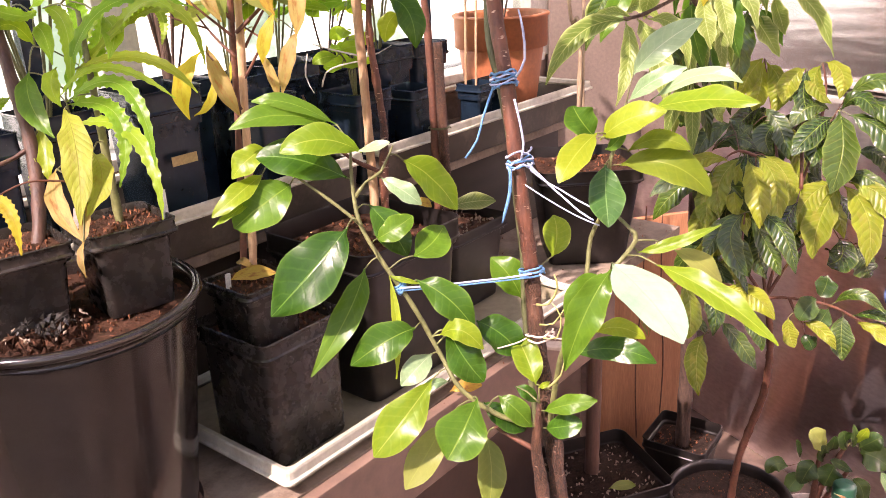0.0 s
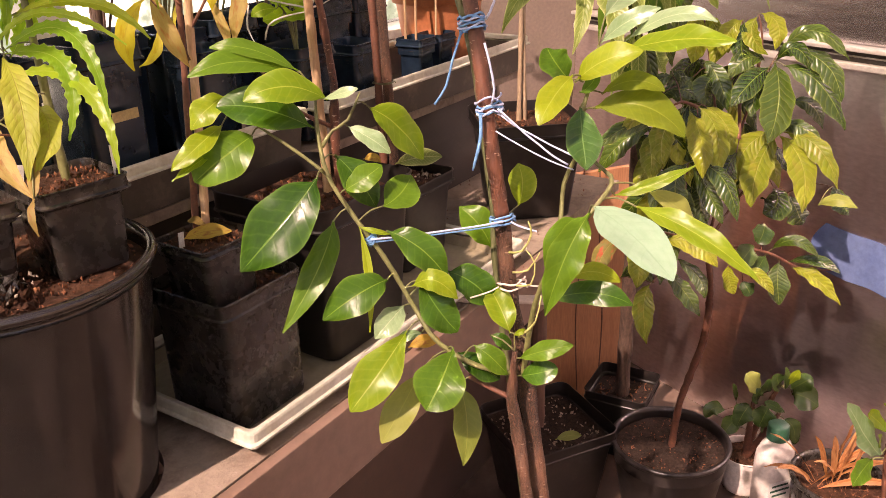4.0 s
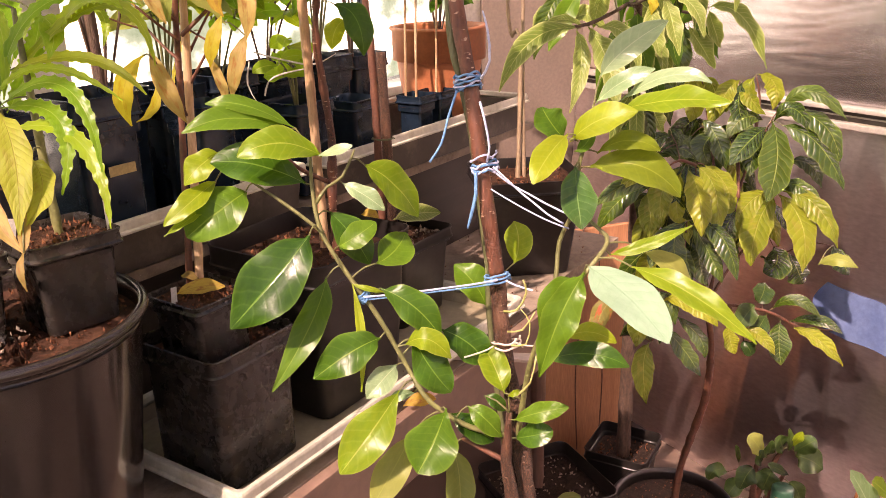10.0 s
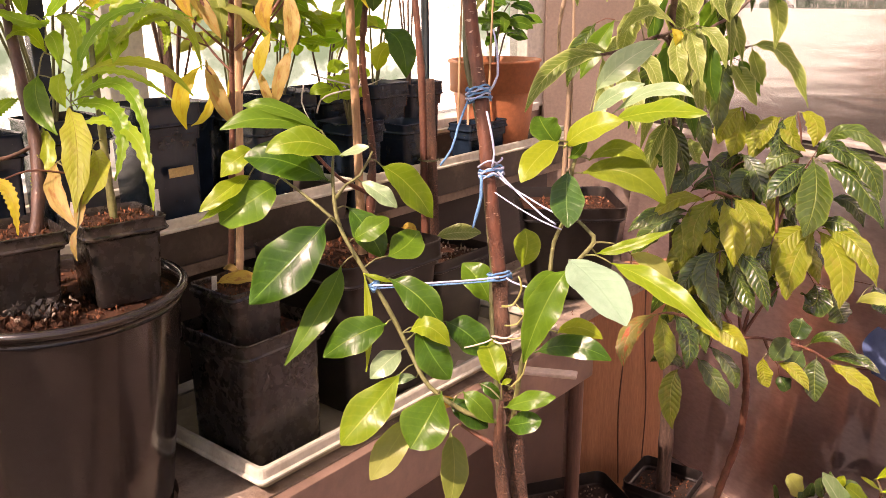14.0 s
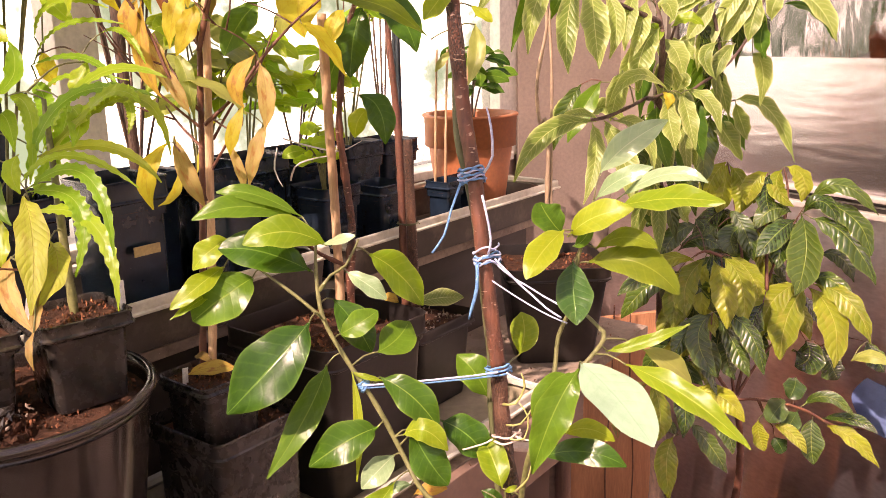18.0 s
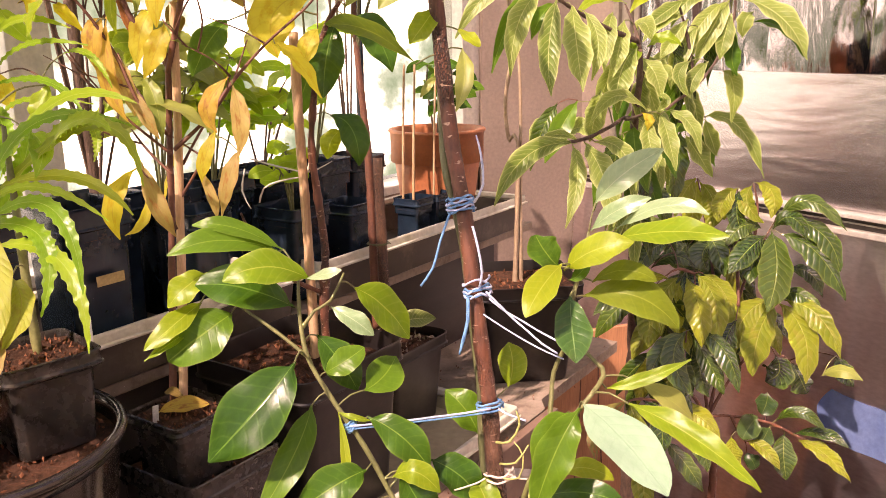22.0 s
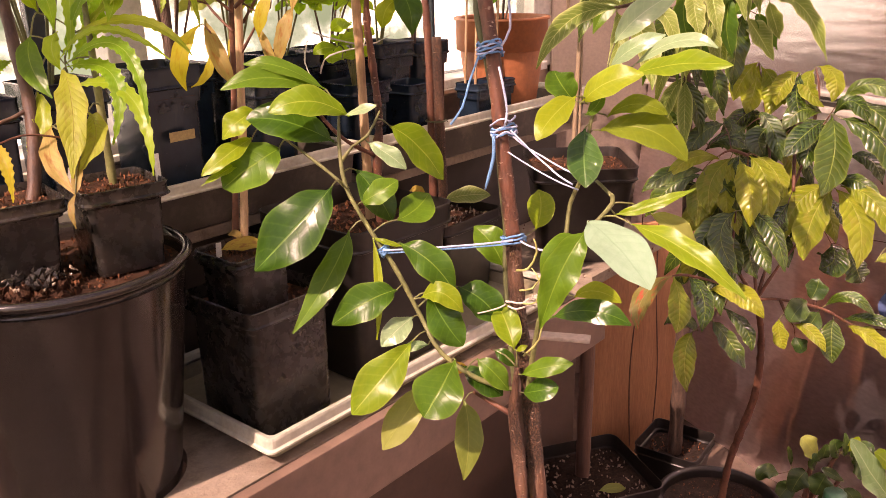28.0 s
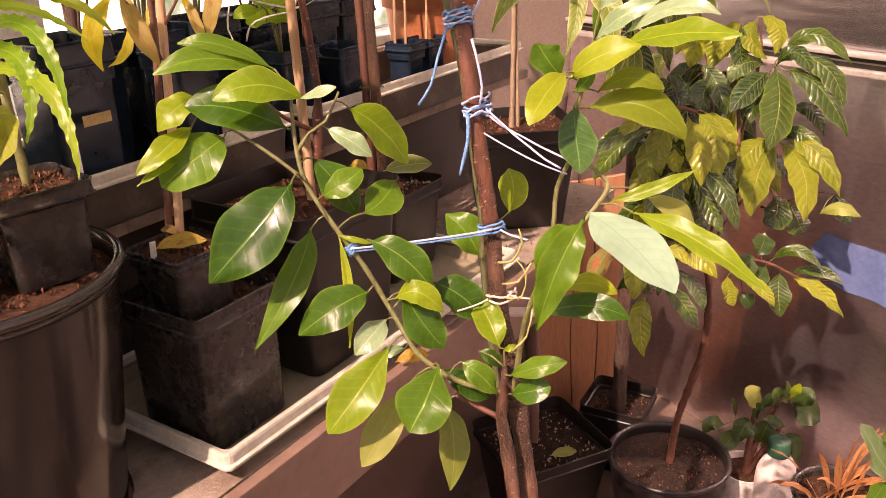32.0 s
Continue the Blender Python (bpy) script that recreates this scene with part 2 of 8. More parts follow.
LEAF = {
    "dark": leaf_material("leaf_deep_green", (0.016, 0.062, 0.005), (0.045, 0.128, 0.009), (0.13, 0.26, 0.04), 0.25, 0.2, 8, 0.22, ripple=0.12, rib_tint=0.09, gloss=0.36),
    "green": leaf_material("leaf_mid_green", (0.040, 0.122, 0.009), (0.098, 0.215, 0.014), (0.24, 0.37, 0.06), 0.29, 0.36, 8, 0.24, ripple=0.10, rib_tint=0.08, specks=0.25, gloss=0.32),
    "lime": leaf_material("leaf_yellow_green", (0.165, 0.30, 0.012), (0.35, 0.43, 0.022), (0.48, 0.55, 0.12), 0.32, 0.47, 8, 0.2, ripple=0.08, rib_tint=0.12, specks=0.35, gloss=0.42),
    "olive": leaf_material("leaf_olive_underside", (0.20, 0.26, 0.05), (0.33, 0.36, 0.09), (0.38, 0.42, 0.1), 0.42, 0.4, 9, 0.16, ripple=0.03, specks=0.6),
    "moss": leaf_material("leaf_moss_green", (0.10, 0.165, 0.010), (0.20, 0.26, 0.018), (0.30, 0.36, 0.06), 0.36, 0.42, 8, 0.2, ripple=0.06, rib_tint=0.1, specks=0.4, gloss=0.36),
    "glossy": leaf_material("leaf_glossy_deep_green", (0.016, 0.058, 0.008), (0.04, 0.11, 0.018), (0.16, 0.28, 0.08), 0.12, 0.15, 8, 0.3, ripple=0.25, rib_tint=0.12, gloss=0.8),
    # next two leaf colours have reflected sky and sunlit sheen painted in
    "mint": leaf_material("leaf_mint_sky_sheen", (0.16, 0.31, 0.18), (0.29, 0.45, 0.30), (0.24, 0.40, 0.25), 0.2, 0.2, 8, 0.3, None, (1, 1, 0.8), 0.8, ripple=0.3, rib_tint=0.2),
    "pale": leaf_material("leaf_pale_sheen", (0.18, 0.31, 0.14), (0.32, 0.45, 0.24), (0.48, 0.58, 0.36), 0.22, 0.25, 8, 0.25, None, (1, 1, 0.8), 0.8, ripple=0.12),
    "yellow": leaf_material("leaf_fading_yellow", (0.60, 0.52, 0.045), (0.68, 0.62, 0.09), (0.50, 0.38, 0.05), 0.45, 0.68, 10, 0.2, (0.58, 0.42, 0.03), ripple=0.1, rib_tint=0.2, specks=0.8),
    "tan": leaf_material("leaf_dry_tan", (0.34, 0.25, 0.075), (0.50, 0.38, 0.12), (0.36, 0.22, 0.08), 0.55, 0.45, 10, 0.3, (0.38, 0.18, 0.05), ripple=0.15),
    "amber": leaf_material("leaf_withered_orange", (0.52, 0.34, 0.045), (0.62, 0.46, 0.09), (0.40, 0.20, 0.05), 0.55, 0.5, 10, 0.3, (0.42, 0.20, 0.05), ripple=0.15),
    "aged": leaf_material("leaf_aged_yellow_green", (0.26, 0.34, 0.025), (0.40, 0.44, 0.05), (0.34, 0.30, 0.06), 0.5, 0.5, 14, 0.5, (0.33, 0.33, 0.045), ripple=0.35, rib_tint=0.2, specks=0.6),
    "rust": leaf_material("leaf_withered_red_brown", (0.30, 0.10, 0.03), (0.44, 0.17, 0.05), (0.46, 0.22, 0.08), 0.55, 0.45, 10, 0.3, (0.22, 0.08, 0.03), ripple=0.15),
    "bronze": leaf_material("leaf_bronze_underside", (0.17, 0.115, 0.030), (0.29, 0.20, 0.055), (0.34, 0.22, 0.06), 0.5, 0.5, 9, 0.16, ripple=0.06),
    "ribbed": leaf_material("leaf_ribbed_glossy_green", (0.015, 0.042, 0.005), (0.045, 0.088, 0.008), (0.22, 0.30, 0.05), 0.16, 0.16, 10, 0.75, None, None, 0.9, ripple=0.5, rib_tint=0.2),
    "ribbed_lime": leaf_material("leaf_ribbed_yellow_green", (0.15, 0.21, 0.013), (0.31, 0.35, 0.028), (0.42, 0.44, 0.10), 0.2, 0.32, 10, 0.9, (0.24, 0.25, 0.03), ripple=0.75, rib_tint=0.2),
    "soft": leaf_material("leaf_soft_drooping_green", (0.135, 0.215, 0.035), (0.25, 0.335, 0.07), (0.60, 0.64, 0.28), 0.33, 0.4, 13, 0.45, ripple=0.35, rib_tint=0.30, rim_tint=0.95, rim_power=7.0),
    "wavy": leaf_material("leaf_wavy_bright_green", (0.17, 0.38, 0.025), (0.36, 0.54, 0.04), (0.46, 0.60, 0.16), 0.25, 0.62, 16, 0.22, ripple=0.18),
    "small": leaf_material("leaf_small_dark_round", (0.018, 0.05, 0.010), (0.05, 0.095, 0.02), (0.12, 0.17, 0.04), 0.26, 0.2, 6, 0.1, ripple=0.0),
    "husk": leaf_material("leaf_dried_orange_husk", (0.40, 0.15, 0.05), (0.62, 0.30, 0.13), (0.66, 0.38, 0.18), 0.6, 0.2, 3, 0.6, (0.30, 0.11, 0.04), ripple=0.2, rib_tint=0.3),
    "scorch": leaf_material("leaf_scorched_red", (0.10, 0.11, 0.02), (0.19, 0.17, 0.03), (0.3, 0.24, 0.07), 0.4, 0.25, 12, 0.42, (0.42, 0.06, 0.02), ripple=0.3),
}
POT = surface("black_pot_plastic", (0.018, 0.0165, 0.015), (0.036, 0.032, 0.028), 9, 0.27, 60, bump_amt=0.12, bump_dist=0.001, dirt=(0.048, 0.038, 0.031), specks=(0.26, 0.21, 0.17))
GLOSS_POT = surface("glossy_black_bucket_plastic", (0.017, 0.0135, 0.0115), (0.027, 0.0215, 0.0185), 2.5, 0.14, 40, bump_amt=0.02, bump_dist=0.001, rough_var=0.04, spec=0.8, specks=(0.06, 0.05, 0.043))
BLUE_POT = surface("blue_black_pot_plastic", (0.007, 0.015, 0.026), (0.014, 0.028, 0.047), 6, 0.17, 50, bump_amt=0.04, bump_dist=0.001, dirt=(0.018, 0.028, 0.040), specks=(0.10, 0.11, 0.12))
SOIL = surface("potting_soil", (0.016, 0.008, 0.005), (0.10, 0.044, 0.025), 70, 0.95, 260, bump_amt=0.9, bump_dist=0.004, spec=0.15)
GRIT = surface("soil_with_pale_grit", (0.010, 0.006, 0.005), (0.040, 0.024, 0.018), 70, 0.95, 240, bump_amt=0.9, bump_dist=0.004, dirt=(0.055, 0.038, 0.028), spec=0.15)
PERLITE = surface("pale_grit_grain", (0.24, 0.18, 0.13), (0.40, 0.32, 0.25), 90, 0.9, spec=0.2)
CHIP = surface("bark_chip", (0.07, 0.028, 0.016), (0.30, 0.12, 0.06), 60, 0.9, spec=0.2)
# darker copy of the pot plastic, with these pots' shade in its colour
SHADEPOT = surface("shade_darkened_pot_plastic", (0.008, 0.0065, 0.006), (0.016, 0.013, 0.012), 9, 0.38, 60, bump_amt=0.1, bump_dist=0.001, dirt=(0.028, 0.020, 0.016))
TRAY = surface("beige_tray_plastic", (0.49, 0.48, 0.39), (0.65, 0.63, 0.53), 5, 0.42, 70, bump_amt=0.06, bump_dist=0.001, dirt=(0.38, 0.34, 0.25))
# tray and trough walls: shade below the rims is put into the colour
TRAYWALL = surface("shaded_tray_wall_plastic", (0.26, 0.225, 0.145), (0.36, 0.31, 0.21), 5, 0.45, 70, bump_amt=0.06, bump_dist=0.001)
TROUGH = surface("shaded_trough_plastic", (0.058, 0.047, 0.037), (0.095, 0.077, 0.060), 5, 0.45, 70, bump_amt=0.06, bump_dist=0.001, dirt=(0.17, 0.13, 0.10))
# riser board: its colour carries the shade beneath the upper shelf
RISER = surface("shade_darkened_riser_board", (0.026, 0.019, 0.015), (0.050, 0.036, 0.028), 4, 0.6, 50, bump_amt=0.2, stretch=(1, 1, 6))
STAKEWOOD = surface("red_brown_stake_wood", (0.10, 0.05, 0.035), (0.19, 0.10, 0.07), 14, 0.65, 120, bump_amt=0.4, stretch=(6, 6, 0.4))
TERRA = surface("terracotta_plastic", (0.42, 0.135, 0.055), (0.52, 0.19, 0.085), 7, 0.5, 90, bump_amt=0.08, bump_dist=0.001)


def bark_material(name, lo, hi, crack, spot, scale=26.0, cracks=0.5, spots=0.5):
    """Bark: long dark fissures, flakes between them, and small pale cross-wise pores."""
    mat, nt, bsdf = material(name, 0.55)
    broad = noise_node(nt, scale, 5, 0.6, (3, 3, 0.9))
    col = ramp(nt, broad, [(0.3, lo), (0.7, hi)])
    tc = nt.nodes.new("ShaderNodeTexCoord")
    mp = nt.nodes.new("ShaderNodeMapping")
    mp.inputs["Scale"].default_value = (1, 1, 0.2)
    warp = nt.nodes.new("ShaderNodeTexNoise")
    warp.inputs["Scale"].default_value = 60.0
    nt.links.new(tc.outputs["Object"], warp.inputs["Vector"])
    nt.links.new(mix(nt, 0.004, tc.outputs["Object"], warp.outputs["Color"], "ADD"), mp.inputs["Vector"])
    vor = nt.nodes.new("ShaderNodeTexVoronoi")
    vor.feature = "DISTANCE_TO_EDGE"
    vor.inputs["Scale"].default_value = 560.0
    nt.links.new(mp.outputs["Vector"], vor.inputs["Vector"])
    line = ramp(nt, vor.outputs["Distance"], [(0.02, (1, 1, 1)), (0.20, (0, 0, 0))])
    gate = ramp(nt, noise_node(nt, 9.0, 2, 0.5), [(0.62 - 0.35 * cracks, (0, 0, 0)), (0.72 - 0.3 * cracks, (1, 1, 1))])
    dark = mix(nt, 1.0, line, gate, "MULTIPLY")
    pore = ramp(nt, noise_node(nt, 150.0, 2, 0.5, (0.6, 0.6, 1.9)), [(0.70 - 0.07 * spots, (0, 0, 0)), (0.75 - 0.07 * spots, (1, 1, 1))])
    col = mix(nt, dark, col, crack)
    col = mix(nt, pore, col, spot)
    nt.links.new(col, bsdf.inputs["Base Color"])
    sep = nt.nodes.new("ShaderNodeRGBToBW")
    nt.links.new(dark, sep.inputs[0])
    bump(nt, bsdf, math_node(nt, "MULTIPLY_ADD", sep.outputs[0], -0.8, broad), 0.8, 0.003)
    return mat


BARK = bark_material("red_brown_bark_with_pale_pores", (0.055, 0.020, 0.013), (0.175, 0.060, 0.032), (0.018, 0.010, 0.008), (0.42, 0.29, 0.21), 34, 0.32, 0.75)
OLDBARK = bark_material("dark_fissured_bark", (0.062, 0.027, 0.017), (0.17, 0.078, 0.044), (0.028, 0.015, 0.010), (0.30, 0.20, 0.14), 58, 0.7, 0.3)
CLIMBERWOOD = surface("pale_climber_wood", (0.24, 0.165, 0.10), (0.36, 0.26, 0.16), 20, 0.6, 90, bump_amt=0.3)
HUSKTWIG = surface("bleached_dry_twig", (0.50, 0.46, 0.38), (0.66, 0.62, 0.54), 60, 0.7, 160, bump_amt=0.3)
GREYBARK = surface("grey_brown_bark", (0.058, 0.035, 0.025), (0.17, 0.10, 0.07), 45, 0.75, 160, bump_amt=0.8, bump_dist=0.003, stretch=(3, 3, 0.7))
TWIG = surface("green_brown_twig", (0.115, 0.12, 0.042), (0.21, 0.21, 0.08), 50, 0.5, 200, bump_amt=0.3)
SHOOT = surface("pale_yellow_green_shoot", (0.40, 0.40, 0.12), (0.56, 0.54, 0.22), 60, 0.45)
DARKBARK = surface("smooth_dark_brown_bark", (0.045, 0.02, 0.013), (0.11, 0.05, 0.03), 40, 0.55, 150, bump_amt=0.5, stretch=(2, 2, 0.8))
REDTWIG = surface("dark_red_twig", (0.09, 0.032, 0.02), (0.19, 0.072, 0.04), 50, 0.6, 200, bump_amt=0.4)
CANE = surface("split_wood_cane", (0.42, 0.24, 0.12), (0.62, 0.42, 0.25), 20, 0.6, 160, bump_amt=0.4, stretch=(6, 6, 0.35))
GREENCANE = surface("dark_green_stake", (0.06, 0.075, 0.03), (0.14, 0.14, 0.06), 25, 0.5, 120, bump_amt=0.4, stretch=(4, 4, 0.5))
TWINE_B = surface("blue_twine", (0.06, 0.22, 0.50), (0.20, 0.45, 0.72), 300, 0.7, 700, bump_amt=0.7)
TWINE_W = surface("white_blue_twine", (0.38, 0.46, 0.72), (0.68, 0.72, 0.86), 260, 0.7, 700, bump_amt=0.6)
TWINE_P = surface("pale_raffia", (0.62, 0.5, 0.42), (0.8, 0.7, 0.62), 200, 0.7, 600, bump_amt=0.5)
LABEL = surface("white_plastic_label", (0.72, 0.70, 0.66), (0.82, 0.80, 0.77), 40, 0.45)
TAPE = surface("old_brown_tape", (0.42, 0.30, 0.12), (0.58, 0.44, 0.2), 30, 0.6)
LEDGE = surface("dusty_ledge_boards", (0.20, 0.15, 0.112), (0.36, 0.285, 0.22), 6, 0.75, 70, bump_amt=0.9, bump_dist=0.003, dirt=(0.15, 0.10, 0.07), specks=(0.46, 0.39, 0.33))
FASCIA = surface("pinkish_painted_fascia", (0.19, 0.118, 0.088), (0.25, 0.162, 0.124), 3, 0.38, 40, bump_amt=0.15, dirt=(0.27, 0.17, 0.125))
# back panel: fascia tone darkened to carry the shade under the bench
BACKPANEL = surface("shade_darkened_back_panel", (0.085, 0.054, 0.041), (0.125, 0.08, 0.061), 3, 0.45, 40, bump_amt=0.15)
PINK = surface("pale_pink_plaster", (0.18, 0.136, 0.108), (0.25, 0.19, 0.155), 2.5, 0.6, 90, bump_amt=0.12)
CREAM = surface("off_white_frame_paint", (0.72, 0.69, 0.62), (0.80, 0.77, 0.70), 3, 0.45, 60, bump_amt=0.08)
FLOOR = surface("brown_concrete_floor", (0.07, 0.043, 0.032), (0.15, 0.10, 0.072), 4, 0.6, 60, bump_amt=0.35, dirt=(0.05, 0.032, 0.024))
WOOD = surface("orange_brown_board", (0.36, 0.15, 0.07), (0.50, 0.24, 0.12), 5, 0.5, 60, bump_amt=0.2, stretch=(5, 5, 0.5))
BATTEN = surface("pale_pink_wooden_batten", (0.46, 0.36, 0.30), (0.58, 0.47, 0.40), 14, 0.6, 90, bump_amt=0.2, stretch=(1, 1, 1))
POSTALU = surface("dull_taupe_profile", (0.20, 0.175, 0.14), (0.27, 0.235, 0.19), 6, 0.4, 80, metal=0.3, bump_amt=0.05)
ALU = surface("aluminium_profile", (0.46, 0.43, 0.38), (0.56, 0.52, 0.46), 6, 0.42, 80, metal=0.35, bump_amt=0.05)
DARKALU = surface("dark_grey_profile", (0.085, 0.072, 0.066), (0.13, 0.11, 0.10), 6, 0.4, 80, metal=0.6, bump_amt=0.05)
WHITE = surface("white_bottle_plastic", (0.74, 0.66, 0.6), (0.8, 0.74, 0.69), 20, 0.35, 80, bump_amt=0.03)
CAP = surface("dark_green_cap_plastic", (0.008, 0.060, 0.034), (0.014, 0.095, 0.052), 20, 0.4)
HEDGE = surface("garden_hedge_backdrop", (0.10, 0.22, 0.06), (0.60, 0.78, 0.42), 1.3, 0.9, 7)
# blue reflection in the foil, painted as the colour of a sheet
BLUE = surface("blue_reflection_stand_in", (0.09, 0.15, 0.33), (0.18, 0.26, 0.46), 9, 0.35, 60, metal=0.3, bump_amt=0.2)
ROOMWALL = surface("rose_brown_room_wall", (0.50, 0.36, 0.30), (0.60, 0.45, 0.38), 1.5, 0.7)
LOWWALL = surface("rose_taupe_low_wall", (0.36, 0.25, 0.20), (0.46, 0.33, 0.27), 1.5, 0.7)
BROWNWALL = surface("red_brown_wall_behind", (0.26, 0.14, 0.10), (0.36, 0.2, 0.145), 1.5, 0.7)


def foil_material(name, scale, amount, rough, tone=1.0, dist=0.02, stretch=(1, 1, 0.55), patchy=False):
    mat, nt, bsdf = material(name, rough, 1.0)
    big = noise_node(nt, scale, 3, 0.5, stretch)
    fine = noise_node(nt, scale * 5, 3, 0.55, (1, 1, 2.5))
    h = math_node(nt, "MULTIPLY_ADD", fine, 0.12 if patchy else 0.05, big)
    if patchy:
        h = math_node(nt, "MULTIPLY", h, ramp(nt, noise_node(nt, 2.6, 3, 0.5, (1, 1, 0.5)), [(0.42, (0.10,) * 3), (0.60, (1, 1, 1))]))
    nt.links.new(ramp(nt, fine, [(0.3, (0.60 * tone, 0.54 * tone, 0.55 * tone)), (0.7, (0.72 * tone, 0.66 * tone, 0.67 * tone))]), bsdf.inputs["Base Color"])
    bump(nt, bsdf, h, amount, dist)
    return mat


FOIL = foil_material("silver_insulation_foil", 9.0, 0.26, 0.30, 1.38, 0.010)
CRUMPLED = foil_material("crumpled_silver_foil", 40.0, 0.32, 0.07, 0.54, 0.005, (1, 1, 0.35), True)
SMOOTHFOIL = foil_material("smooth_hazy_foil", 16.0, 0.16, 0.27, 0.94, 0.004, (0.4, 0.4, 3.0))
GLASS, _nt, _b = material("window_glass", 0.02)
_b.inputs["Transmission Weight"].default_value = 1.0
_b.inputs["IOR"].default_value = 1.05

# ---------------------------------------------------------------- building helpers
def mesh_of(name, verts, faces, mats, uvs=None, smooth=True, face_mat=None):
    me = bpy.data.meshes.new(name)
    me.from_pydata([tuple(v) for v in verts], [], faces)
    for mt in (mats if isinstance(mats, (list, tuple)) else [mats]):
        me.materials.append(mt)
    if uvs is not None:
        lay = me.uv_layers.new(name="UVMap")
        for loop in me.loops:
            lay.data[loop.index].uv = uvs[loop.vertex_index]
    if smooth:
        me.polygons.foreach_set("use_smooth", [True] * len(me.polygons))
    if face_mat:
        me.polygons.foreach_set("material_index", face_mat)
    me.update()
    return me


def piece(name, me, parent=None, m=None, label=""):
    ob = new(name, me)
    if parent is not None:
        ob.parent = parent
    if m is not None:
        ob.matrix_basis = m
    if label:
        ob["label"] = label
    return ob


def part(name, bm, mat, parent=None, label="", smooth=False, m=None):
    me = bpy.data.meshes.new(name)
    bm.to_mesh(me)
    bm.free()
    me.materials.append(mat)
    if smooth:
        me.polygons.foreach_set("use_smooth", [True] * len(me.polygons))
    return piece(name, me, parent, m, label)


def thing(name, label, category, at=(0, 0, 0), rz=0.0, group="", kind=""):
    ob = new(name)
    ob.empty_display_size = 0.05
    ob.matrix_basis = pose(*at, 0, 0, rz)
    return tagged(ob, label, category, group, kind)


def box(lo, hi, bevel=0.0):
    bm = bmesh.new()
    c = [(a + b) / 2 for a, b in zip(lo, hi)]
    s = [abs(b - a) for a, b in zip(lo, hi)]
    bmesh.ops.create_cube(bm, size=1.0, matrix=Matrix.Translation(c) @ Matrix.Diagonal((*s, 1)))
    if bevel:
        bmesh.ops.bevel(bm, geom=bm.edges[:], offset=bevel, segments=2, affect="EDGES", profile=0.6)
    return bm


def rings(loops, cap_first=False, cap_last=False):
    """Vertices and faces of a skin over closed loops of equal length."""
    n = len(loops[0])
    verts = [v for lp in loops for v in lp]
    faces = [(i * n + j, i * n + (j + 1) % n, (i + 1) * n + (j + 1) % n, (i + 1) * n + j) for i in range(len(loops) - 1) for j in range(n)]
    if cap_first:
        faces.append(tuple(range(n))[::-1])
    if cap_last:
        faces.append(tuple(range((len(loops) - 1) * n, len(loops) * n)))
    return verts, faces


def square_loop(half, z, corner=0.12, hy=None, steps=4):
    """A square with rounded corners."""
    hx, hy = half, hy or half
    r = corner * min(hx, hy)
    out = []
    for k, (sx, sy) in enumerate(((1, 1), (-1, 1), (-1, -1), (1, -1))):
        for i in range(steps + 1):
            a = radians(90 * k + 90 * i / steps)
            out.append((sx * (hx - r) + r * math.cos(a), sy * (hy - r) + r * math.sin(a), z))
    return out


def round_loop(r, z, n=40):
    return [(r * math.cos(2 * math.pi * i / n), r * math.sin(2 * math.pi * i / n), z) for i in range(n)]


def tube(points, radii, sides=8, wobble=0.0, seed=0):
    """A tapering round skin along a smooth line through the points."""
    rng = random.Random(seed)
    pts = [Vector(p) for p in points]
    fine, rad = [], []
    for i in range(len(pts) - 1):
        p0, p1, p2, p3 = pts[max(i - 1, 0)], pts[i], pts[i + 1], pts[min(i + 2, len(pts) - 1)]
        steps = max(2, min(10, int((p2 - p1).length / 0.012)))
        for s in range(steps):
            t = s / steps
            fine.append(0.5 * ((2 * p1) + (p2 - p0) * t + (2 * p0 - 5 * p1 + 4 * p2 - p3) * t * t + (3 * p1 - p0 - 3 * p2 + p3) * t**3))
            rad.append(radii[i] * (1 - t) + radii[i + 1] * t)
    fine.append(pts[-1])
    rad.append(radii[-1])
    side = Vector((1, 0, 0.1))
    loops = []
    for i, p in enumerate(fine):
        d = (fine[min(i + 1, len(fine) - 1)] - fine[max(i - 1, 0)]).normalized()
        x = (side - d * side.dot(d)).normalized()
        y = d.cross(x)
        side = x
        k = rad[i] * (1 + wobble * rng.uniform(-1, 1))
        loops.append([p + (x * math.cos(2 * math.pi * j / sides) + y * math.sin(2 * math.pi * j / sides)) * k * (1 + wobble * 0.6 * rng.uniform(-1, 1)) for j in range(sides)])
    return rings(loops, True, True)


WOODY = {}


def stick(name, points, radii, mat, parent=None, sides=8, wobble=0.0, seed=0, label=""):
    if parent is not None and name != "petiole":
        line = WOODY.setdefault(parent.name, [])
        for a, b in zip(points, points[1:]):
            line += [Vector(a).lerp(Vector(b), k / 6) for k in range(7)]
    v, fc = tube(points, radii, sides, wobble, seed)
    return piece(name, mesh_of(name, v, fc, mat), parent, None, label)


# ---------------------------------------------------------------- leaves
# leaf faces turn this way, chosen to show them to the camera
VIEW_SIDE = Vector((0.15, -0.75, 0.6))


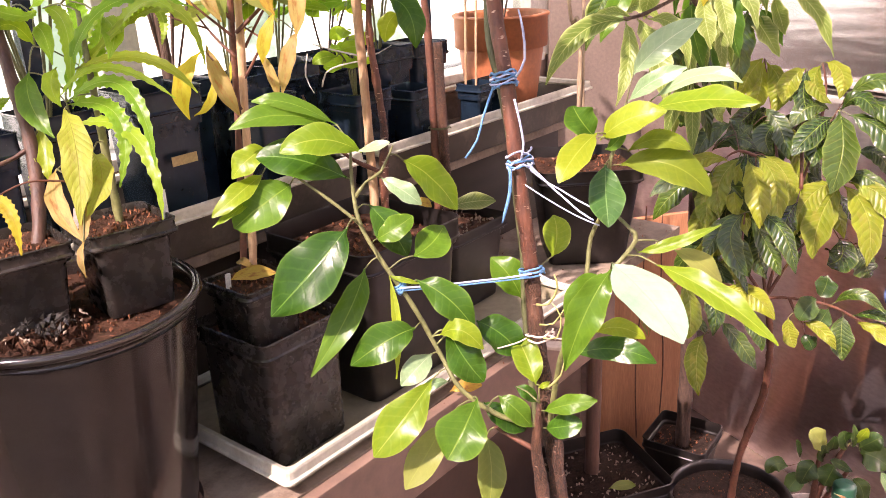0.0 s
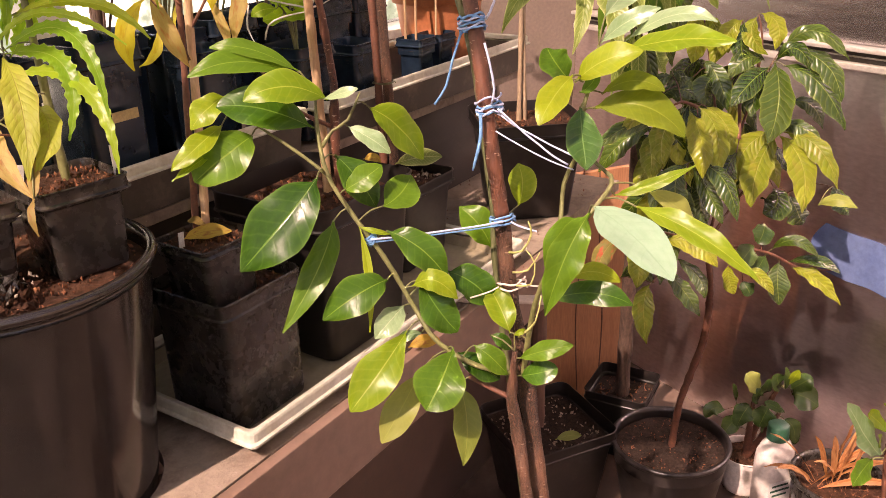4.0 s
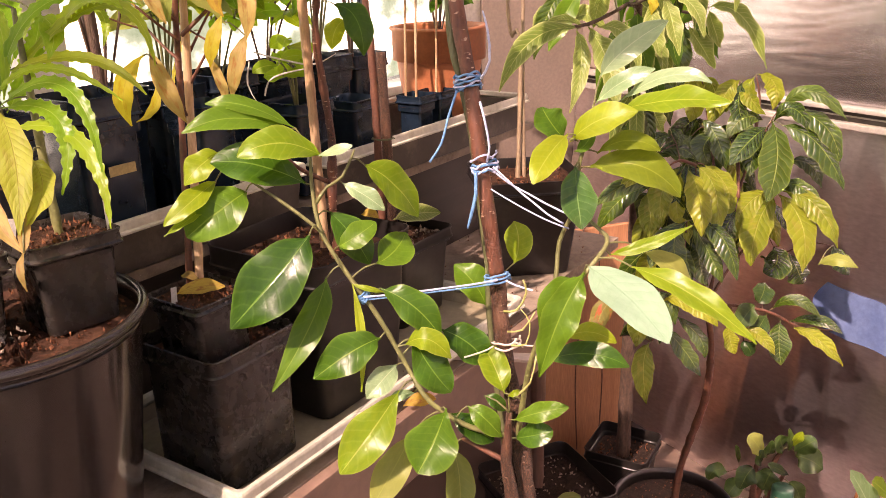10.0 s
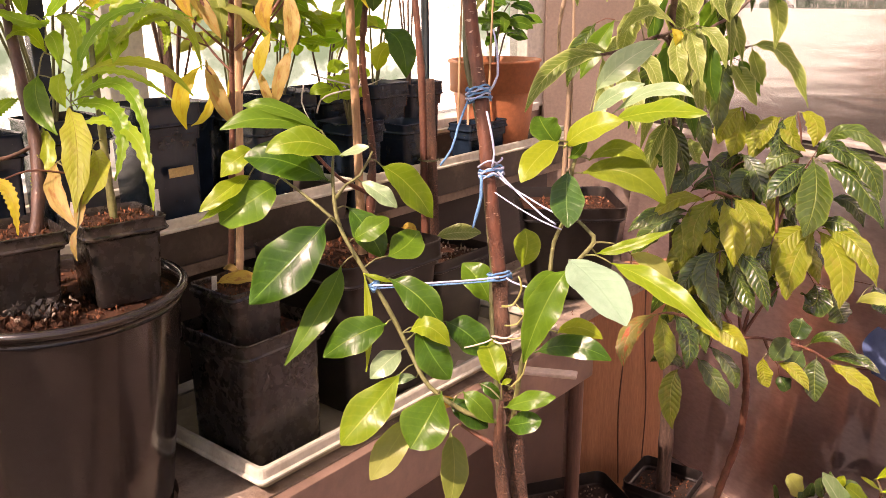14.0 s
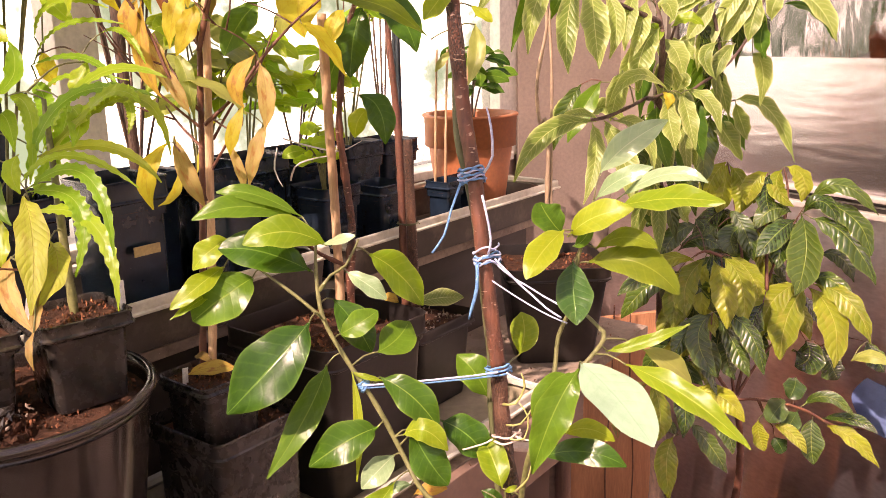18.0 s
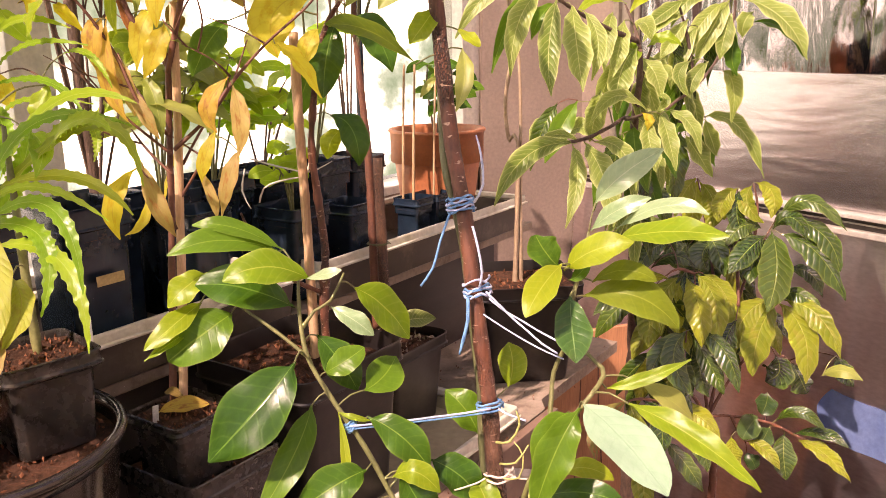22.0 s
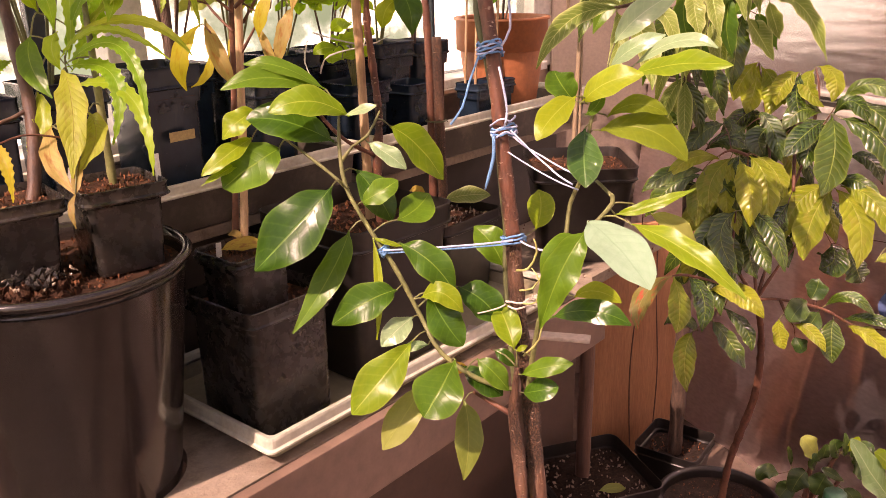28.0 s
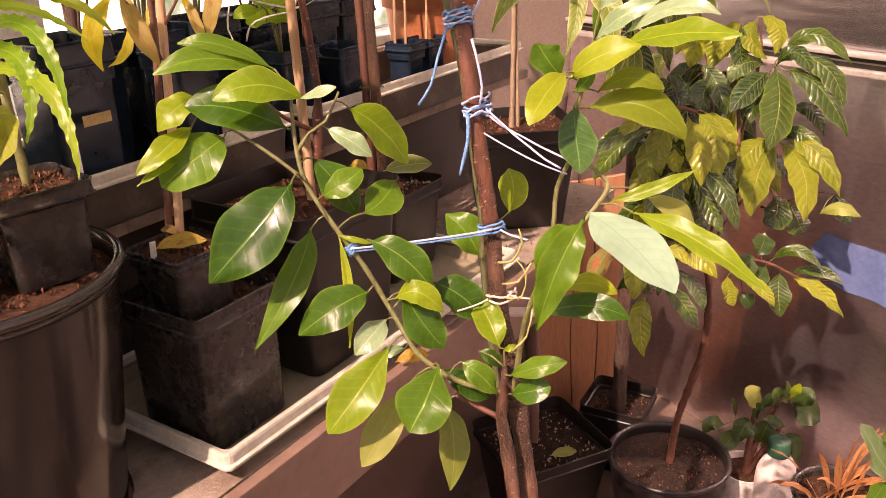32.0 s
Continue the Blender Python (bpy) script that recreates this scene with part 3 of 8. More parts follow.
def blade_half(shape, s):
    """Half the width of a blade of unit width, s along it from base to tip."""
    if shape == "round":
        return 0.5 * math.sin(math.pi * s ** 0.98) ** 0.55
    if shape == "ovate":
        return 0.5 * math.sin(math.pi * s ** 0.92) ** 0.6 * (1 - 0.22 * max(0.0, (s - 0.86) / 0.14))
    if shape == "obovate":
        return 0.5 * math.sin(math.pi * s ** 1.4) ** 0.7
    if shape == "lance":
        return 0.5 * math.sin(math.pi * s ** 0.88) ** 0.78 * (1 - 0.35 * max(0.0, (s - 0.75) / 0.25))
    if shape == "oblong":
        return 0.5 * math.sin(math.pi * s ** 1.02) ** 0.6 * (1 - 0.45 * max(0.0, (s - 0.78) / 0.22))
    if shape == "strap":
        return 0.5 * math.sin(math.pi * s ** 0.8) ** 0.5 * (1 - 0.4 * max(0.0, (s - 0.7) / 0.3))
    return 0.5 * math.sin(math.pi * s ** 1.05) ** 0.68 * (1 - 0.2 * max(0.0, (s - 0.82) / 0.18))


BENDS = {"round": (9, 0.03, 2), "ovate": (6, 0.02, 2), "elliptic": (11, 0.03, 2.3), "obovate": (9, 0.03, 2), "lance": (16, 0.035, 3.1), "oblong": (-15, 0.03, 3.5), "strap": (16, 0.04, 13.0)}


def petiole_to(parent, base, along, kind):
    near = min(WOODY.get(parent.name, [base]), key=lambda p: (p - base).length_squared)
    gap = (near - base).length
    if gap > 0.004:
        red = gap > 0.03 and kind in ("yellow", "amber", "bronze", "ribbed", "ribbed_lime", "small", "scorch")
        stick("petiole", [near, near.lerp(base, 0.5) + Vector((0, 0, 0.12 * gap)), base + along], [0.0009 + 0.006 * gap, 0.0009 + 0.003 * gap, 0.0009], REDTWIG if red else TWIG, parent, 5)
        if gap > 0.025:
            WOODY[parent.name] += [near.lerp(base, k / 5) for k in range(1, 6)]


def bent(parent, base, mid, tip, width, kind, shape="elliptic", roll=0.0, rows=0, name="leaf"):
    """A leaf that arches from its base over its middle to its tip, folded at the midrib, its rim wavy, its face turned
    to fit the camera's view.
    """
    base, mid, tip = Vector(base), Vector(mid), Vector(tip)
    over = 2 * mid - (base + tip) / 2
    seed = base.x * 91.7 + tip.z * 53.3 + base.y * 17.1
    rng = random.Random(round(seed * 1000))
    fold, wave, waves = BENDS[shape]
    fold = math.tan(radians(fold + rng.uniform(-5, 5)))
    wave *= rng.uniform(0.6, 1.3)
    ph, ph2, twist = rng.uniform(0, 6.28), rng.uniform(0, 6.28), rng.uniform(-18, 18)
    rows = rows or (60 if shape == "strap" else 17)
    cols = (-1, -0.68, -0.34, 0, 0.34, 0.68, 1)
    verts, uvs, faces = [], [], []
    z = None
    for i in range(rows):
        s = i / (rows - 1)
        p = base * (1 - s) ** 2 + over * 2 * s * (1 - s) + tip * s * s
        d = ((over - base) * (1 - s) + (tip - over) * s).normalized()
        side = VIEW_SIDE - d * VIEW_SIDE.dot(d)
        z = side.normalized() if side.length > 0.12 or z is None else (z - d * z.dot(d)).normalized()
        face = z.copy()
        face.rotate(Matrix.Rotation(radians(roll + twist * (s - 0.4)), 3, d))
        x = d.cross(face)
        b = max(0.0, (s - 0.05) / 0.95)
        w = max(width * blade_half(shape, b) if 0 < b < 1 else 0.0, 0.0009)
        for c in cols:
            out = c * w
            up = abs(out) * fold * (1.25 - 0.5 * abs(c))
            if abs(c) > 0.5 and 0 < b < 1:
                k = (abs(c) - 0.4) / 0.6
                turn = waves * 6.28 * s + (ph if c > 0 else ph2)
                up += wave * width * k * math.sin(turn) * (1.6 if shape == "strap" else 2.2)
                out *= 1 + (3.6 if shape == "strap" else 1.4) * wave * k * math.sin(turn + 1.6)
            up += 0.10 * w * noise.noise(Vector((c * 1.1 + seed, s * 3.4, seed * 0.7)))
            verts.append(p - base + x * out + face * up)
            uvs.append(((c + 1) / 2, b))
    n = len(cols)
    for i in range(rows - 1):
        for j in range(n - 1):
            a = i * n + j
            faces.append((a, a + 1, a + n + 1, a + n))
    petiole_to(parent, base, (over - base) * 0.04, kind)
    return piece(name, mesh_of("leaf_blade", verts, faces, LEAF[kind], uvs), parent, Matrix.Translation(base))


BENT_AS = {"lance": "lance", "oval": "elliptic", "oblong": "oblong", "drop": "round", "ruffle": "strap"}


def hanging_cluster(parent, node, count, length, width, kinds, droop, seed, shape="lance", spread=1.0, facing=None, rows=11):
    """Leaves that fan out from the tip of a twig and arch down."""
    rng = random.Random(seed)
    node = Vector(node)
    for i in range(count):
        a = 2 * math.pi * (i + rng.uniform(-0.25, 0.25)) / count + (facing or 0)
        ln = length * rng.uniform(0.75, 1.15)
        flat = Vector((math.cos(a) * spread, math.sin(a) * spread * 0.8, 0))
        fall = droop + rng.uniform(-0.35, 0.35)
        whole = (flat + Vector((0, 0, -fall))).normalized() * ln
        start = node + Vector((rng.uniform(-1, 1), rng.uniform(-1, 1), rng.uniform(-1, 1))) * 0.008
        mid = start + whole * 0.48 + flat * 0.07 * ln + Vector((0, 0, 0.11 * ln))
        bent(parent, start, mid, start + whole, width * rng.uniform(0.8, 1.15), rng.choice(kinds), BENT_AS[shape], rng.uniform(-35, 35), 0 if shape == "ruffle" else rows)


def scatter_leaves(parent, count, length, width, kinds, droop, seed, shape="lance", lowest=0.0):
    """Single leaves here and there along all the twigs of a plant."""
    rng = random.Random(seed)
    spots = [p for p in WOODY[parent.name] if p.z > lowest]
    for _ in range(count):
        p = rng.choice(spots)
        a = rng.uniform(0, 6.283)
        ln = length * rng.uniform(0.7, 1.2)
        flat = Vector((math.cos(a), math.sin(a) * 0.8, 0))
        whole = (flat + Vector((0, 0, -droop + rng.uniform(-0.6, 0.7)))).normalized() * ln
        b = p + flat * 0.012
        bent(parent, b, b + whole * 0.48 + Vector((0, 0, 0.14 * ln)), b + whole, width * rng.uniform(0.75, 1.2), rng.choice(kinds), BENT_AS[shape], rng.uniform(-50, 50), 13)

# ---------------------------------------------------------------- the room
# BENCH: x runs along the window wall towards the far corner, y towards the window.
BENCH = pose(0, 0, 0, 0, 0, 57.5)


def setting(name, bm, mat, label, category, m=None, smooth=False):
    ob = part(name, bm, mat, None, "", smooth, m)
    return tagged(ob, label, category, kind="structure")


def between(p, q, z0, z1, thick=0.08):
    """A wall from p to q, its inner face on the line, its body to the left of the way."""
    p, q = Vector((*p, 0)), Vector((*q, 0))
    d = q - p
    m = Matrix.Translation(p) @ Matrix.Rotation(math.atan2(d.y, d.x), 4, "Z")
    return box((0, 0, z0), (d.length, thick, z1)), m


CORNER, FOIL_START, FOIL_END = (0.39, 3.15), (0.743, 3.263), (2.45, 0.914)
WEST, SOUTH_W, SOUTH_E = (-1.95, -0.53), (-1.1, -2.2), (2.3, -1.9)


def room_slab(scale, top, depth):
    """A slab of the room's outline, a little larger than the room."""
    outline = (WEST, SOUTH_W, SOUTH_E, FOIL_END, FOIL_START, CORNER)
    cx, cy = sum(p[0] for p in outline) / 6, sum(p[1] for p in outline) / 6
    bm = bmesh.new()
    face = bm.faces.new([bm.verts.new((cx + (x - cx) * scale, cy + (y - cy) * scale, top)) for x, y in outline])
    down = bmesh.ops.extrude_face_region(bm, geom=[face])
    bmesh.ops.translate(bm, vec=(0, 0, -depth), verts=[g for g in down["geom"] if isinstance(g, bmesh.types.BMVert)])
    bmesh.ops.recalc_face_normals(bm, faces=bm.faces[:])
    return bm


setting("floor", room_slab(1.16, 0.0, 0.46), FLOOR, "brown concrete floor with stains and soil crumbs", "floor")
bm, m = between(CORNER, FOIL_START, 0, 2.7)
setting("wall_north", box((-0.0, 0, 0), (0.371, 0.08, 2.7)), PINK, "pale pink plastered wall in the corner", "wall", m)
bm, m = between(SOUTH_W, SOUTH_E, 0, 2.7)
bm.free()
SOUTH = Matrix.Translation((*SOUTH_E, 0)) @ Matrix.Rotation(math.atan2(SOUTH_E[1] - SOUTH_W[1], SOUTH_E[0] - SOUTH_W[0]), 4, "Z")
setting("wall_south", box((-3.43, -0.08, 0), (0, 0, 0.75)), ROOMWALL, "red brown plain wall under the glazing", "wall", SOUTH)
# glazing out of view, made up to admit fill light behind the camera
glazing = thing("window_2", "unseen glazed side, added for fill light from behind", "window", kind="structure")
glazing.matrix_basis = SOUTH
part("window_sill", box((-3.43, -0.08, 0.75), (0, 0.02, 0.78), 0.003), CREAM, glazing)
part("head", box((-3.43, -0.07, 2.62), (0, 0.0, 2.7), 0.003), CREAM, glazing)
for k in range(4):
    x = -3.43 + 3.37 * k / 3
    part("mullion", box((x, -0.07, 0.78), (x + 0.06, 0.0, 2.62), 0.003), CREAM, glazing)
    if k < 3:
        pane = part("pane", box((x + 0.06, -0.04, 0.78), (x + 3.37 / 3, -0.034, 2.62)), GLASS, glazing)
        pane.visible_shadow = False
bm, m = between(SOUTH_W, WEST, 0, 2.7)
setting("wall_west", bm, PINK, "pale pink plain wall", "wall", m)
bm, m = between(FOIL_END, SOUTH_E, 0, 2.7)
setting("wall_east", bm, ROOMWALL, "red brown plain wall", "wall", m)
# unseen roof, made up as clear and shadowless so sunlight reaches the plants
roof = setting("ceiling", room_slab(1.05, 2.712, 0.012), GLASS, "unseen clear roof, added to let sun and sky in", "ceiling")
roof.visible_shadow = False
# beams out of view, made up so their shadow dims the floor pots
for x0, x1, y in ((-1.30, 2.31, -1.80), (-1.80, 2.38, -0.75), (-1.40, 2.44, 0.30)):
    setting("shade_beam", box((x0, y - 0.055, 2.62), (x1, y + 0.055, 2.695), 0.004), CREAM, "unseen roof beam, added for its shadow", "beam")

# the foil wall: x along it from the corner, y outwards
FW = Matrix.Translation((*FOIL_START, 0)) @ Matrix.Rotation(radians(-54.0), 4, "Z")
FLEN = 2.9
setting("wall_foil", box((0.0, 0.012, 0), (FLEN, 0.09, 2.7)), BROWNWALL, "wall behind the insulation foil", "wall", FW)


def sheet(x0, x1, z0, z1, nx, nz, shape):
    v, fc = [], []
    for k in range(nz + 1):
        for i in range(nx + 1):
            s, t = i / nx, k / nz
            v.append((x0 + (x1 - x0) * s, -shape(s, t), z0 + (z1 - z0) * t))
    for k in range(nz):
        for i in range(nx):
            a = k * (nx + 1) + i
            fc.append((a, a + 1, a + nx + 2, a + nx + 1))
    return v, fc


def folds(s, t):
    x = s * FLEN
    rise = max(0.0, t + 0.01 - 0.05 * noise.noise(Vector((x * 3, 0, 5))))
    deep = 0.0002 + 0.075 * rise ** 0.7
    sway = 0.30 * noise.noise(Vector((x * 2.2, t * 0.9, 7.0))) + 0.02 * noise.noise(Vector((x * 7.0, t * 4.0, 2.0)))
    big = 0.8 * abs(math.sin((x + sway) * 6.0)) + 0.35 * abs(math.sin((x + sway * 0.7) * 14.0 + 1.0))
    fine = 0.07 * noise.noise(Vector((x * 20.0, t * 4.0, 0.3))) + 0.018 * noise.noise(Vector((x * 60.0, t * 60.0, 3.3)))
    return 0.02 + deep * (big + fine)


def lower_dents(s, t):
    x = s * FLEN
    crease = 0.0016 * noise.noise(Vector((x * 26.0, t * 1.6, 6.0))) + 0.005 * (1 - abs(noise.noise(Vector((x * 3.4 + t * 1.3, t * 2.2, 8.0))))) ** 12 + 0.003 * (1 - abs(noise.noise(Vector((x * 7.0, t * 1.1, 2.5))))) ** 16
    return 0.016 + 0.12 * (1 - t) ** 1.1 + 0.026 * (1 - t * t) * noise.noise(Vector((x * 1.9, t * 1.8, 4.0))) + 0.006 * noise.noise(Vector((x * 6, t * 4, 1.0))) + crease


def skirt(s, t):
    x = s * FLEN
    return 0.016 + 0.004 * noise.noise(Vector((x * 2.0, t * 1.5, 2.0))) + 0.0006 * noise.noise(Vector((x * 6.0 + 0.8 * noise.noise(Vector((x * 3.0, t * 4.0, 1.0))), t * 26.0 + 2.0 * noise.noise(Vector((x * 4.0, t * 3.0, 5.0))), 9.0)))


v, fc = sheet(0.28, FLEN, 1.186, 1.55, 200, 50, skirt)
tagged(piece("foil_band", mesh_of("foil_band", v, fc, SMOOTHFOIL), None, FW), "smooth hazy silver foil band above the rail", "foil", kind="structure")
v, fc = sheet(0.28, FLEN, 1.535, 2.69, 700, 120, folds)
tagged(piece("foil_curtain", mesh_of("foil_curtain", v, fc, CRUMPLED), None, FW), "crumpled silver insulation foil hanging in folds", "foil", kind="structure")
v, fc = sheet(0.0, FLEN, -0.01, 1.12, 340, 60, lower_dents)
tagged(piece("foil_lining", mesh_of("foil_lining", v, fc, FOIL), None, FW), "silver reflective foil lining on the lower wall", "foil", kind="structure")
bm = box((0.0, -0.012, 1.125), (FLEN, 0.012, 1.14), 0.002)
rail = thing("wall_rail", "aluminium rail along the foil wall", "rail", kind="structure")
rail.matrix_basis = FW
part("lower_lip", box((0.0, -0.045, 1.124), (FLEN, 0.012, 1.142), 0.004), ALU, rail)
part("web", box((0.0, -0.028, 1.142), (FLEN, 0.012, 1.172), 0.002), DARKALU, rail)
part("upper_lip", box((0.0, -0.055, 1.172), (FLEN, 0.012, 1.184), 0.003), ALU, rail)
part("groove_strip", box((0.0, -0.034, 1.155), (FLEN, -0.0285, 1.159), 0.001), ALU, rail)
post = thing("wall_post", "upright aluminium profile with grooves", "post", kind="structure")
post.matrix_basis = FW
for x0, x1, dy in ((0.165, 0.19, -0.03), (0.19, 0.215, -0.015), (0.215, 0.24, -0.03), (0.24, 0.262, -0.012), (0.262, 0.28, -0.035)):
    part("ridge", box((x0, dy, 1.19), (x1, 0.012, 2.69), 0.002), POSTALU, post)
part("flat_lining", box((0.0, 0.0, 1.19), (0.165, 0.012, 2.69)), PINK, post)

# the bench under the window
def ledge_slab():
    """The ledge boards, notched to fit the camera's view so the bucket reaches below them."""
    cx, cy, r = 0.80, 0.81, 0.1290
    pts = [(0.84, 0.616), (1.88, 0.616), (1.92, 0.645), (2.35, 0.645), (2.35, 1.39), (0.80, 1.39)]
    for i in range(25):
        ang = radians(90 - 166 * i / 24)
        pts.append((cx + r * math.cos(ang), cy + r * math.sin(ang)))
    bm = bmesh.new()
    face = bm.faces.new([bm.verts.new((x, y, 0.865)) for x, y in pts])
    up = bmesh.ops.extrude_face_region(bm, geom=[face])
    bmesh.ops.translate(bm, vec=(0, 0, -0.027), verts=[g for g in up["geom"] if isinstance(g, bmesh.types.BMVert)])
    bmesh.ops.recalc_face_normals(bm, faces=bm.faces[:])
    return bm


setting("ledge", ledge_slab(), LEDGE, "dusty pale ledge boards with soil crumbs", "ledge", BENCH)
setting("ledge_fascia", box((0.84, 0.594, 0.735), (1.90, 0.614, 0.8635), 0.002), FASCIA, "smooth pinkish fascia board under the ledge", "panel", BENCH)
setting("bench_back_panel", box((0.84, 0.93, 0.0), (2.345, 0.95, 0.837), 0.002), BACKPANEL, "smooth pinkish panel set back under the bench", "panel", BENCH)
brd = part("wooden_board", box((-0.16, -0.009, 0.0), (0.16, 0.009, 0.82), 0.002), WOOD, None, "", False, pose(0.665, 2.545, 0.0, 0, 0, 20))
tagged(brd, "orange brown wooden board standing under the ledge", "board")


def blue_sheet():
    """A sheet over the lower foil that stands in for a blue reflection."""
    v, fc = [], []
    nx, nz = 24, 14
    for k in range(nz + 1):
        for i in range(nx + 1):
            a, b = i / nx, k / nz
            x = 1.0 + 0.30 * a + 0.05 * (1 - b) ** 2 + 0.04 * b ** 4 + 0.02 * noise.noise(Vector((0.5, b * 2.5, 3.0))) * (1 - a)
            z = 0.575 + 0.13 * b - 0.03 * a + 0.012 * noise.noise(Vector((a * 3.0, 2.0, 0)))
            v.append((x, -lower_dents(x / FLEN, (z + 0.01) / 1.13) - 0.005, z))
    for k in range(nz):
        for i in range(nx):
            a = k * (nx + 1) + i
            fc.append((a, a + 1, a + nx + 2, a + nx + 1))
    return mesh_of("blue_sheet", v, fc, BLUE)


tagged(piece("blue_sheet", blue_sheet(), None, FW), "sheet on the lower foil standing in for a blue reflection", "sheet")
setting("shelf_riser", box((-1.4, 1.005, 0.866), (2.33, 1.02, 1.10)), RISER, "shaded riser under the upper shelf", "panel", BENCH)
setting("upper_shelf", box((-1.4, 0.975, 1.10), (2.50, 1.40, 1.122), 0.003), LEDGE, "upper shelf board at the window", "shelf", BENCH)
setting("plant_stand", box((-0.40, 1.00, 0.0), (-0.12, 1.24, 0.780)), FASCIA, "plain stand under the bucket", "stand")
# the window wall
setting("window_wall", box((-1.4, 1.40, 0.0), (2.95, 1.48, 1.20)), LOWWALL, "rose taupe wall under the window", "wall", BENCH)
setting("window_lintel", box((-1.4, 1.40, 2.63), (2.95, 1.48, 2.7)), CREAM, "cream beam above the window", "wall", BENCH)
win = thing("window_1", "wide window with cream frame and dark mullion", "window", kind="structure")
win.matrix_basis = BENCH
part("window_sill", box((-1.4, 1.33, 1.20), (2.78, 1.47, 1.225), 0.003), CREAM, win)
part("jamb", box((2.78, 1.385, 1.20), (2.95, 1.46, 2.63), 0.003), CREAM, win)
for x0, x1, mt, nm in ((-1.4, -1.2, CREAM, "jamb"), (1.24, 1.33, CREAM, "mullion"), (1.10, 1.135, BLUE_POT, "dark_mullion"), (2.290, 2.301, BLUE_POT, "dark_mullion"), (0.0, 0.07, CREAM, "mullion")):
    deep = (1.415, 1.44) if mt is BLUE_POT else (1.39, 1.46)
    part(nm, box((x0, deep[0], 1.225), (x1, deep[1], 2.58 if mt is BLUE_POT else 2.63), 0.003), mt, win)
part("head", box((-1.2, 1.39, 2.58), (2.78, 1.46, 2.63), 0.003), CREAM, win)
for x0, x1 in ((-1.2, 0.0), (0.07, 1.10), (1.33, 2.290), (2.301, 2.78)):
    pane = part("pane", box((x0, 1.425, 1.225), (x1, 1.431, 2.58)), GLASS, win)
    pane.visible_shadow = False
# garden beyond the window
setting("ground", box((-60, -60, -0.6), (60, 60, -0.45)), HEDGE, "garden lawn outside the window", "ground")


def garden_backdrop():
    mat, nt, bsdf = material("glowing_garden_backdrop", 0.9)
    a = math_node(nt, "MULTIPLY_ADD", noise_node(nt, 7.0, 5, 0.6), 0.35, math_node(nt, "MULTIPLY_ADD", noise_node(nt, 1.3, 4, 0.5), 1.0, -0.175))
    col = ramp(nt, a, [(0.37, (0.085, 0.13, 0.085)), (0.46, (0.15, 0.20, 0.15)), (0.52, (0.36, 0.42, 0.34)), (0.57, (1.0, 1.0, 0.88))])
    # the sheet itself glows: garden brightness and window backlight come from this emission
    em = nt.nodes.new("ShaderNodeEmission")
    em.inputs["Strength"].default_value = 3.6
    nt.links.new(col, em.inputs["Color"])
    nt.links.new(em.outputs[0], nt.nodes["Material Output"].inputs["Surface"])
    v, fc = [], []
    for i in range(25):
        x = -8 + 18 * i / 24
        y = 5.5 - 1.5 * ((i - 12) / 12) ** 2
        v += [(x, y, -0.45), (x, y + 0.3, 4.5)]
    for i in range(24):
        fc.append((2 * i, 2 * i + 2, 2 * i + 3, 2 * i + 1))
    return mesh_of("backdrop", v, fc, mat)


tagged(piece("backdrop", garden_backdrop(), None, BENCH), "glowing backdrop of the garden outside the window", "backdrop", kind="structure")

# ---------------------------------------------------------------- pots, trays
def soil_disc(name, outline, z, mat, parent, bumpy=0.006, seed=0):
    """A bumpy filling inside an outline given as a function of angle."""
    rng = random.Random(seed)
    n, rr = 44, 13
    verts, faces = [(0, 0, z + rng.uniform(0, bumpy))], []
    for k in range(1, rr + 1):
        for i in range(n):
            a = 2 * math.pi * i / n
            r = outline(a) * k / rr
            verts.append((r * math.cos(a), r * math.sin(a), z + (bumpy * (rng.uniform(-0.6, 0.6) + 0.9 * noise.noise(Vector((r * math.cos(a) * 30, r * math.sin(a) * 30, seed)))) if k < rr else -0.002)))
    faces += [(0, 1 + i, 1 + (i + 1) % n) for i in range(n)]
    for k in range(rr - 1):
        for i in range(n):
            a, b = 1 + k * n + i, 1 + k * n + (i + 1) % n
            faces.append((a, a + n, b + n, b))
    return piece(name, mesh_of(name, verts, faces, mat), parent)


def crumbs(name, spread, z, count, size, mat, parent, seed=0, square=False):
    """Loose chips lying on the soil."""
    rng = random.Random(seed)
    verts, faces = [], []
    for _ in range(count):
        a, r = rng.uniform(0, 6.283), math.sqrt(rng.random())
        x, y = (rng.uniform(-1, 1) * spread, rng.uniform(-1, 1) * spread) if square else (r * math.cos(a) * spread, r * math.sin(a) * spread)
        s = size * rng.uniform(0.5, 1.3)
        rot = Euler((rng.uniform(0, 6), rng.uniform(0, 6), rng.uniform(0, 6))).to_matrix()
        o = len(verts)
        for p in ((1, 0, 0), (-1, 0, 0), (0, 0.6, 0), (0, -0.6, 0), (0, 0, 0.35), (0, 0, -0.35)):
            verts.append(Vector((x, y, z + s * 0.25)) + rot @ (Vector(p) * s * 0.5))
        faces += [tuple(o + i for i in t) for t in ((0, 2, 4), (2, 1, 4), (1, 3, 4), (3, 0, 4), (2, 0, 5), (1, 2, 5), (3, 1, 5), (0, 3, 5))]
    ob = piece(name, mesh_of(name, verts, faces, mat, smooth=False), parent)
    ob["kind"] = "stuff"
    return ob


def crisp(name, v, fc, mat, parent):
    """A smooth shell whose folds stay sharp."""
    me = mesh_of(name, v, fc, mat)
    me.set_sharp_from_angle(angle=0.45)
    return piece(name, me, parent)


